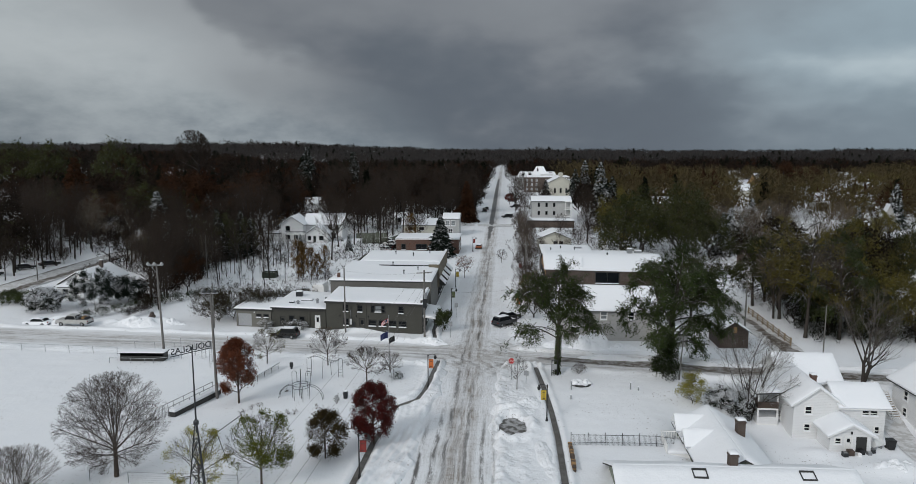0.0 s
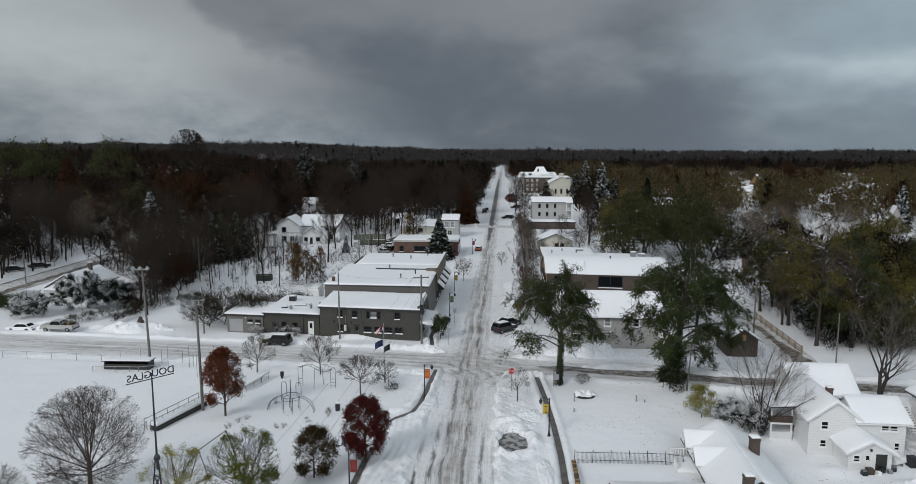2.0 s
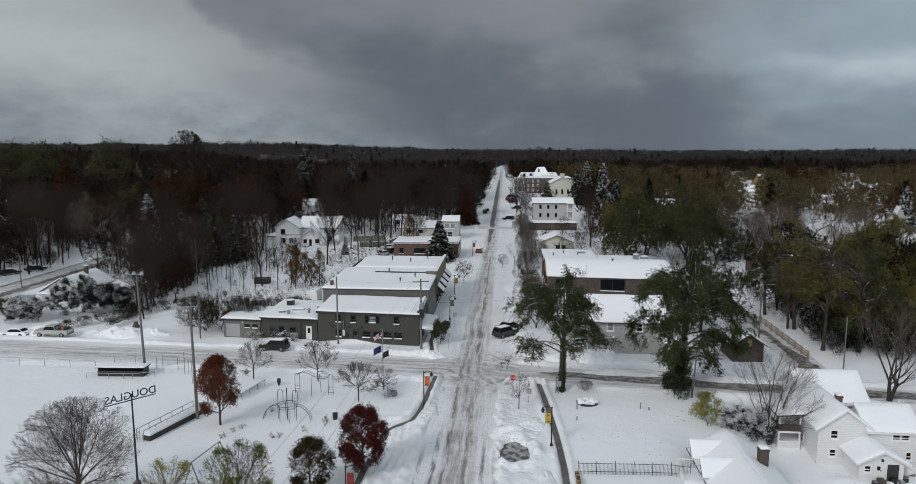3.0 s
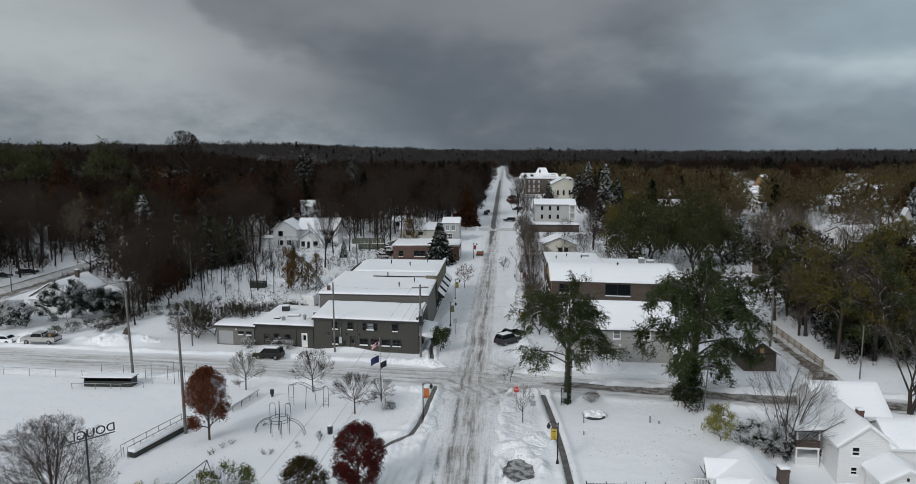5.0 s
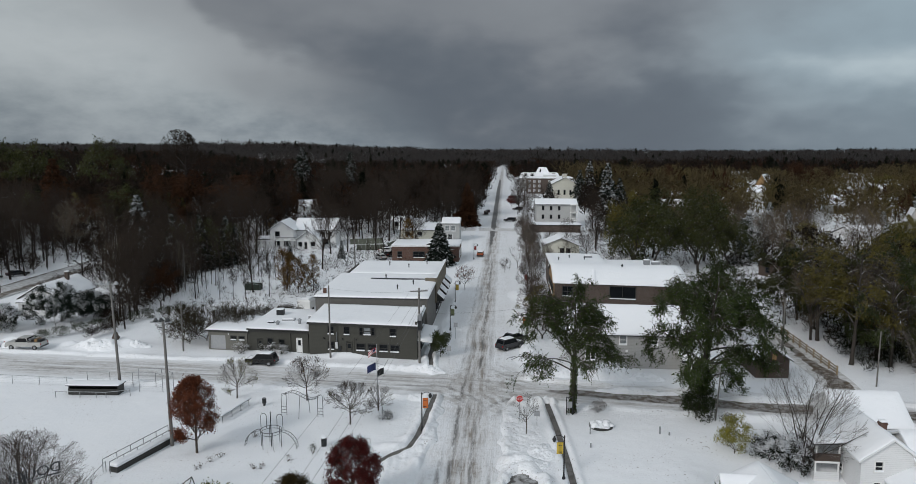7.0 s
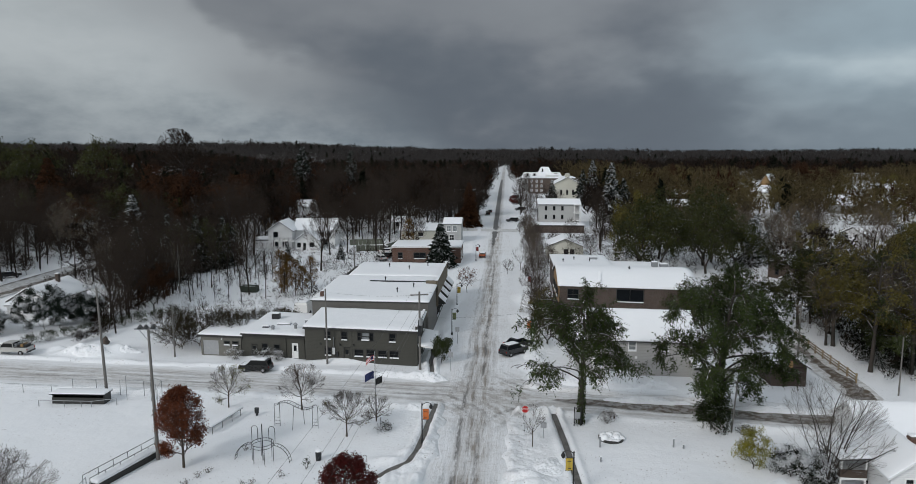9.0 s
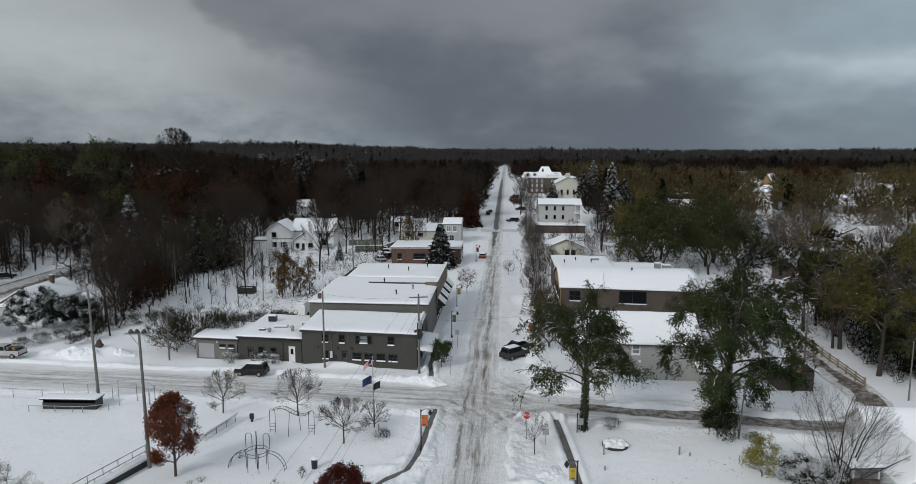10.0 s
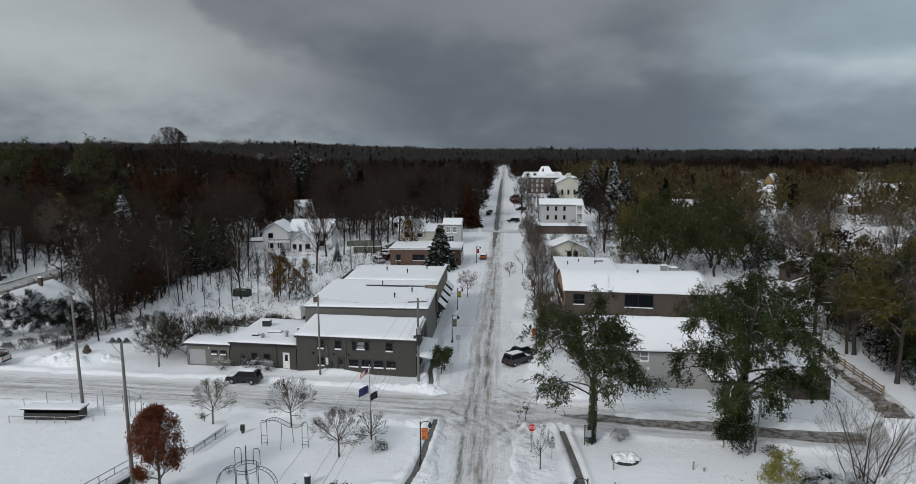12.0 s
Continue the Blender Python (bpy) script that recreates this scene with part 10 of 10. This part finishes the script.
# lattice mast with the mirrored town name
tw = thing("lattice_mast", (-13.5, 30.1, 0.0), "dark lattice mast carrying cut-out town-name letters", "mast")
legs = []
for k in range(3):
    t = math.radians(90 + 120 * k)
    legs.append((math.cos(t), math.sin(t)))
hw = lambda z: 2.0 * (16.2 - z) / 16.2 + 0.05
for x, y in legs:
    part("leg", B().tube((x * hw(-0.3), y * hw(-0.3), -0.3), (x * hw(16), y * hw(16), 16.0), 0.05, 0.03, 6), "dark_steel", tw)
levels = [0, 2.4, 4.6, 6.6, 8.4, 10, 11.4, 12.6, 13.6, 14.5, 15.3]
for za, zb in zip(levels, levels[1:]):
    for k in range(3):
        (xa, ya), (xb, yb) = legs[k], legs[(k + 1) % 3]
        part("brace", B().tube((xa * hw(za), ya * hw(za), za), (xb * hw(zb), yb * hw(zb), zb), 0.022, 0.022, 5).tube((xb * hw(za), yb * hw(za), za), (xa * hw(zb), ya * hw(zb), zb), 0.022, 0.022, 5).tube((xa * hw(zb), ya * hw(zb), zb), (xb * hw(zb), yb * hw(zb), zb), 0.022, 0.022, 5), "dark_steel", tw)
part("mast_top", B().tube((0, 0, 15.6), (0, 0, 20.0), 0.05, 0.03, 8), "dark_steel", tw)
part("collar", B().lathe([(0.05, 0), (0.14, 0.05), (0.14, 0.2), (0.05, 0.3)], 8, (0, 0, 16.0)), "dark_steel", tw)
part("letter_bar", B().tube((-0.75, -0.75, 19.72), (0.62, 0.78, 19.72), 0.022, 0.022, 6), "dark_steel", tw)
word = lettering("DOUGLAS", 0.44, "dark_steel", "town_name", 0.015)
word.parent = tw
word.matrix_basis = pose(-0.03, 0.02, 19.93, 90, 0, 228)
tagged(word, "dark cut-out letters seen from behind")


# vehicles
def car(name, at, turn, paint, label, kind="suv", snow=True):
    ob = thing(name, (*at, gz(*at) + 0.0), label, "car" if kind != "pickup" else "pickup truck", "parked vehicles", turn=turn)
    L, Wd = {"suv": (4.9, 1.9), "sedan": (4.6, 1.78), "pickup": (5.6, 1.95), "van": (5.0, 1.95)}[kind]
    x = L / 2
    prof = {"suv": [(-x, 0.45), (-x, 1.0), (-x + 0.05, 1.1), (x - 0.15, 1.0), (x, 0.8), (x, 0.42)],
            "sedan": [(-x, 0.4), (-x, 0.85), (-x + 0.2, 0.95), (x - 0.2, 0.85), (x, 0.7), (x, 0.36)],
            "pickup": [(-x, 0.5), (-x, 1.1), (-x + 0.05, 1.14), (x - 0.15, 1.1), (x, 0.95), (x, 0.5)],
            "van": [(-x, 0.4), (-x, 1.0), (-x + 0.05, 1.1), (x - 0.4, 1.05), (x, 0.8), (x, 0.4)]}[kind]
    cab = {"suv": [(-x + 0.12, 1.05), (-x + 0.35, 1.72), (-x + 0.7, 1.8), (x - 1.95, 1.78), (x - 1.25, 1.02)],
           "sedan": [(-x + 0.5, 0.92), (-x + 1.15, 1.4), (-x + 1.5, 1.46), (x - 1.9, 1.44), (x - 1.15, 0.88)],
           "pickup": [(-0.75, 1.1), (-0.6, 1.75), (-0.3, 1.82), (x - 2.0, 1.8), (x - 1.35, 1.1)],
           "van": [(-x + 0.05, 1.05), (-x + 0.15, 1.95), (-x + 0.4, 2.05), (x - 1.6, 2.02), (x - 0.7, 1.05)]}[kind]

    def side(pr, hw0, hw1, zlo, zhi):
        f = lambda z: hw0 + (hw1 - hw0) * max(0, min(1, (z - zlo) / (zhi - zlo)))
        n = len(pr)
        b = B().add([(px, -f(pz), pz) for px, pz in pr] + [(px, f(pz), pz) for px, pz in pr], [tuple(range(n)), tuple(range(2 * n - 1, n - 1, -1))] + [((i + 1) % n, i, i + n, (i + 1) % n + n) for i in range(n)])
        return b

    part("body", side(prof, Wd / 2, Wd / 2 - 0.06, 0.4, 1.1), paint, ob)
    zt = max(z for _, z in cab)
    zb = cab[0][1]
    part("cabin", side(cab, Wd / 2 - 0.08, Wd / 2 - 0.22, zb, zt), paint, ob)
    # window bands a little proud of the cabin
    inner = [(px * 0.94 + 0.02, zb + (pz - zb) * 0.78 + 0.06) for px, pz in cab]
    f = lambda z, e: Wd / 2 - 0.08 - 0.14 * (z - zb) / (zt - zb) + e
    for s in (-1, 1):
        n = len(inner)
        g = B().add([(px, s * f(pz, 0.006), pz) for px, pz in inner] + [(px, s * f(pz, -0.02), pz) for px, pz in inner], [tuple(range(n)), tuple(range(2 * n - 1, n - 1, -1))] + [((i + 1) % n, i, i + n, (i + 1) % n + n) for i in range(n)])
        part("side_window", g, "glass", ob)
    a, c = cab[-1], cab[-2]
    wsc = [(a[0] - 0.06 + (c[0] - a[0]) * u + 0.075, a[1] + (c[1] - a[1]) * u) for u in (0.12, 0.9)]
    part("windscreen", B().hexa([(wsc[0][0], -Wd / 2 + 0.2, wsc[0][1]), (wsc[0][0], Wd / 2 - 0.2, wsc[0][1]), (wsc[0][0] - 0.05, Wd / 2 - 0.2, wsc[0][1]), (wsc[0][0] - 0.05, -Wd / 2 + 0.2, wsc[0][1]), (wsc[1][0], -Wd / 2 + 0.3, wsc[1][1]), (wsc[1][0], Wd / 2 - 0.3, wsc[1][1]), (wsc[1][0] - 0.05, Wd / 2 - 0.3, wsc[1][1]), (wsc[1][0] - 0.05, -Wd / 2 + 0.3, wsc[1][1])]), "glass", ob)
    a, c = cab[0], cab[1]
    rw_ = [(a[0] + (c[0] - a[0]) * u - 0.02, a[1] + (c[1] - a[1]) * u) for u in (0.25, 0.95)]
    part("rear_window", B().hexa([(rw_[0][0] + 0.05, -Wd / 2 + 0.22, rw_[0][1]), (rw_[0][0] + 0.05, Wd / 2 - 0.22, rw_[0][1]), (rw_[0][0], Wd / 2 - 0.22, rw_[0][1]), (rw_[0][0], -Wd / 2 + 0.22, rw_[0][1]), (rw_[1][0] + 0.05, -Wd / 2 + 0.3, rw_[1][1]), (rw_[1][0] + 0.05, Wd / 2 - 0.3, rw_[1][1]), (rw_[1][0], Wd / 2 - 0.3, rw_[1][1]), (rw_[1][0], -Wd / 2 + 0.3, rw_[1][1])]), "glass", ob)
    for wx in (-x + 0.95, x - 0.95):
        for s in (-1, 1):
            w = part("wheel", B().tube((wx, s * (Wd / 2 - 0.2), 0.36), (wx, s * (Wd / 2 + 0.02), 0.36), 0.36, 0.36, 16), "rubber", ob)
            part("rim", B().tube((wx, s * (Wd / 2 + 0.0), 0.36), (wx, s * (Wd / 2 + 0.03), 0.36), 0.23, 0.2, 12), "steel", w)
    for s in (-1, 1):
        part("headlight", B().box(x - 0.03, s * Wd * 0.34 - 0.18, 0.66, x + 0.02, s * Wd * 0.34 + 0.18, 0.82), "lens", ob)
        part("tail_light", B().box(-x - 0.02, s * Wd * 0.42 - 0.08, 0.75, -x + 0.03, s * Wd * 0.42 + 0.08, 1.0), "lamp_red", ob)
        part("mirror", B().box(cab[-1][0] - 0.35, s * (Wd / 2 - 0.02) - 0.1, zb + 0.05, cab[-1][0] - 0.2, s * (Wd / 2 - 0.02) + 0.1, zb + 0.22), paint, ob)
    for s, e in ((-1, -x), (1, x)):
        part("bumper", B().box(e - 0.06, -Wd / 2 + 0.04, 0.4, e + 0.06, Wd / 2 - 0.04, 0.6), "dark_steel", ob)
    if kind == "pickup":
        part("bed", B().box(-x + 0.1, -Wd / 2 + 0.15, 1.08, -0.8, Wd / 2 - 0.15, 1.16), "dark_trim", ob)
        part("tool_rack", B().path([(-x + 0.3, -0.8, 1.15), (-x + 0.3, -0.8, 1.75), (-0.6, -0.8, 1.75)], 0.03, 6).path([(-x + 0.3, 0.8, 1.15), (-x + 0.3, 0.8, 1.75), (-0.6, 0.8, 1.75)], 0.03, 6).tube((-x + 0.3, -0.8, 1.75), (-x + 0.3, 0.8, 1.75), 0.03, 0.03, 6), "black", ob)
        for k in range(4):
            part("load_box", B().soft(-x + 0.3 + 0.5 * k, -0.6, 1.16, -x + 0.7 + 0.5 * k, 0.5, 1.45 + 0.1 * (k % 2), 0.05), ("dark_steel", "tan_wood", "black", "steel")[k], ob)
    if snow:
        r = cab[2:4]
        part("roof_snow", snow_on(B(), (r[0][0], -Wd / 2 + 0.28, zt - 0.02), (r[1][0], -Wd / 2 + 0.28, zt - 0.03), (r[1][0], Wd / 2 - 0.28, zt - 0.03), (r[0][0], Wd / 2 - 0.28, zt - 0.02), 0.13, 0.35, 3, 0.3), "snow", ob, smooth=True)
        part("bonnet_snow", snow_on(B(), (cab[-1][0] + 0.15, -Wd / 2 + 0.2, zb), (x - 0.25, -Wd / 2 + 0.2, zb - 0.08), (x - 0.25, Wd / 2 - 0.2, zb - 0.08), (cab[-1][0] + 0.15, Wd / 2 - 0.2, zb), 0.07, 0.3, 5, 0.3), "snow", ob, smooth=True)
    return ob


jeep = car("suv", (-29.2, 101.6), 174, "car_black", "black sport utility vehicle with snow on its roof", "suv")
jeep.scale = (0.86, 0.88, 0.9)
truck = car("pickup", (-66.4, 107.8), 178, "car_silver", "silver work pickup with a loaded rack", "pickup", False)
truck.scale = (0.97, 0.97, 1.0)
truck.location.z += 0.22
buried = car("snowed_car", (-73.8, 109.6), 176, "snow", "parked car buried under a snow blanket", "sedan")
buried.location.z -= 0.45
wagon = car("suv", (5.6, 109.6), 42, "car_grey", "dark grey wagon parked at an angle, half snowed in", "suv")
wagon.scale = (0.9, 0.92, 0.94)
car("sedan", (6.5, 113.2), 42, "car_black", "dark car parked at an angle by the locust", "sedan")
van = car("snowed_car", (2.2, 197.5), 86, "car_orange", "small orange car under thick snow at the kerb", "sedan")
van.location.z -= 0.12
part("snow_blanket", snow_on(B(), (-1.5, -0.72, 1.3), (1.0, -0.72, 1.2), (1.0, 0.72, 1.2), (-1.5, 0.72, 1.3), 0.4, 0.3, 9, 0.4), "snow", van, smooth=True)
car("pickup", (6.0, 313.0), 88, "car_black", "dark pickup parked on the far street", "pickup", False)
car("sedan", (15.2, 285.0), 160, "car_black", "dark parked car with snow on top", "suv")
car("sedan", (7.2, 323.0), 88, "car_black", "small far parked dark car", "sedan")
for n, (x, y) in enumerate(((-24.5, 203), (-23.0, 196), (-24.6, 191.0), (-26.0, 208))):
    car("snowed_car", (x, y), 20 + 50 * n, ("car_white", "car_black", "car_silver", "car_white")[n], "snow-covered car parked behind the brick shop", "sedan")
for x, y in ((21.6, 334), (22.4, 372), (23.4, 410), (23.8, 417)):
    car("sedan", (x, y), 150, "car_black", "parked dark car at an angle on the far street", "suv")
for x, y in ((-110, 161), (-107, 166), (-112, 152)):
    car("snowed_car", (x, y), 50, "car_black", "dark car with snow on top beside the west street", "sedan")
ctr = thing("trailer", (-30.6, 133.0, 0.0), "small white trailer under snow behind the shop", "trailer", turn=-5)
part("box", B().soft(-1.2, -1.6, 0.5, 1.2, 1.6, 2.3, 0.3), "white_trim", ctr)
part("trailer_snow", snow_on(B(), (-1.0, -1.4, 2.3), (1.0, -1.4, 2.3), (1.0, 1.4, 2.3), (-1.0, 1.4, 2.3), 0.25, 0.4), "snow", ctr, smooth=True)
for x in (-1.2, 1.2):
    part("wheel", B().tube((x - 0.1, 0, 0.33), (x + 0.1, 0, 0.33), 0.35, 0.35, 12), "rubber", ctr)
bx = thing("skip", (-46.4, 151.5, 0.0), "dark green open skip beside a tree, with snow inside", "skip", turn=-6)
part("tub", B().box(-1.6, -0.9, 0.0, 1.6, -0.8, 1.3).box(-1.6, 0.8, 0.0, 1.6, 0.9, 1.3).box(-1.6, -0.8, 0.0, -1.5, 0.8, 1.3).box(1.5, -0.8, 0.0, 1.6, 0.8, 1.3).box(-1.5, -0.8, 0.0, 1.5, 0.8, 0.1), "skip_green", bx)
part("skip_snow", snow_on(B(), (-1.5, -0.8, 0.9), (1.5, -0.8, 0.9), (1.5, 0.8, 0.9), (-1.5, 0.8, 0.9), 0.2, 0.4), "snow", bx, smooth=True)
rock = B().lathe([(0.35, -0.3), (0.55, 0.1), (0.5, 0.5), (0.28, 0.85), (0.06, 0.95)], 9)
rng_rock = np.random.default_rng(31)
rock.v = [tuple(np.array(p) * (1 + 0.16 * rng_rock.normal())) for p in rock.v]
lone("boulder", rock, "dark_brick", (-55.9, 113.2, 0.2), "dark round boulder beside the ploughed snow", "rock", smooth=True)
# lane fence
lf = thing("board_fence", (49.6, 118.0, 0.0), "weathered three-rail board fence along the lane", "fence")
for k in range(9):
    y = -20.0 * k / 8
    x = -1.7 * k / 8
    part("post", B().box(x - 0.08, y - 0.08, -0.3, x + 0.08, y + 0.08, 1.35), "fence_wood", lf)
    if k < 8:
        for z in (0.35, 0.7, 1.05):
            part("rail_board", B().hexa([(x - 0.03, y, z), (x + 0.03, y, z), (x - 0.2125 + 0.03, y - 2.5, z), (x - 0.2125 - 0.03, y - 2.5, z), (x - 0.03, y, z + 0.16), (x + 0.03, y, z + 0.16), (x - 0.2125 + 0.03, y - 2.5, z + 0.16), (x - 0.2125 - 0.03, y - 2.5, z + 0.16)]), "fence_wood", lf)
# scraped bare patch beside the street
pr = np.random.default_rng(9)
qa, qr = np.meshgrid(np.linspace(0, 2 * np.pi, 25)[:-1], np.linspace(0, 1, 9)[1:])
qx, qy = 4.4 + 2.0 * qr * np.cos(qa), 67.6 + 2.7 * qr * np.sin(qa) + 0.5 * qr * np.cos(qa)
pv = np.stack([qx, qy, -0.05 + 0.07 * wave(qx, qy, 0.5, 37)], -1).reshape(-1, 3)
ring = np.arange(24)
pf_ = [tuple(ring)] + [(k * 24 + i, k * 24 + (i + 1) % 24, (k + 1) * 24 + (i + 1) % 24, (k + 1) * 24 + i) for k in range(7) for i in range(24)]
lone("bare_patch", B().add(pv, pf_), "scraped", (0, 0, 0), "scraped patch of dark wet pavement among snow", "pavement", kind="structure")
# firewood stacked at the end of the iron fence
lg = thing("log_stack", (9.75, 60.0, -0.05), "narrow stack of split tan firewood beside the walk", "firewood", turn=-4)
for k in range(56):
    y, lv = (k % 20) * 0.29 - 2.6, k // 20
    w = 0.09 + 0.05 * pr.uniform()
    lx = 0.13 + 0.08 * pr.uniform()
    part("log", B().tube((-lx, y + 0.14 * (lv % 2), 0.12 + lv * 0.23), (lx, y + 0.14 * (lv % 2) + pr.normal(0, 0.03), 0.12 + lv * 0.23), w, w * 0.95, 6), "tan_wood" if pr.uniform() < 0.5 else "brown_board", lg)


# ploughed heaps beside the streets
def snow_heap(at, rx, ry, h, seed, turn=0.0):
    n, m = 44, 34
    u, w = np.meshgrid(np.linspace(-1.25, 1.25, n), np.linspace(-1.25, 1.25, m))
    x, y = u * rx, w * ry
    d = np.hypot(u, w) + 0.3 * (wave(x, y, 0.9, seed) - 0.5)
    body = np.clip(1 - d * d, -0.3, 1)
    clod = 0.5 * wave(x, y, 0.8, seed + 1) + 0.5 * np.abs(wave(x, y, 0.42, seed + 2) - 0.5) * 2 + 0.35 * wave(x, y, 0.24, seed + 3)
    z = np.where(body > 0, body ** 0.8 * h * (0.38 + 0.9 * clod), body * 0.9 * h - 0.05)
    i = np.arange(n * m).reshape(m, n)
    f = np.stack([i[:-1, :-1], i[:-1, 1:], i[1:, 1:], i[1:, :-1]], -1).reshape(-1, 4)
    ob = lone("snow_mound", (np.stack([x, y, z], -1).reshape(-1, 3), f), "plowed", (0, 0, 0), "lumpy heap of ploughed snow beside the street", "snow heap", "ploughed heaps", smooth=True)
    ob.matrix_basis = pose(at[0], at[1], gz(*at) - 0.02, 0, 0, turn)


for n, (x, y, rx, ry, h, a) in enumerate(((17.9, 97.0, 3.2, 1.7, 2.1, -6), (22.4, 96.2, 2.6, 1.1, 0.8, -6), (12.6, 97.8, 2.2, 1.2, 0.7, 10), (9.4, 101.5, 1.6, 3.0, 1.1, 0), (8.4, 108, 1.4, 3.2, 0.9, 0), (9.2, 128, 1.5, 4.5, 1.2, 0), (10.0, 143, 1.5, 5.0, 1.2, 0),
                                            (4.7, 71.6, 2.6, 1.5, 0.7, 10), (6.9, 74.5, 1.5, 2.2, 0.45, 0), (-5.8, 99.0, 2.4, 1.2, 0.8, -20), (-56, 108.2, 4.2, 1.7, 1.5, -6), (-51, 109.4, 2.6, 1.4, 0.9, -6), (-69.5, 109.6, 2.6, 1.2, 0.9, -6), (8.0, 88.2, 1.8, 0.9, 0.6, 0), (-6.6, 88.6, 2.0, 0.9, 0.5, -8),
                                            (42, 62.5, 3.4, 1.6, 0.8, 0), (34, 88.8, 5.0, 0.9, 0.6, -6), (20, 91.2, 5.0, 0.8, 0.6, -7), (7.4, 60.0, 0.9, 4.0, 0.35, 4))):
    snow_heap((x, y), rx, ry, h, 400 + 7 * n, a)
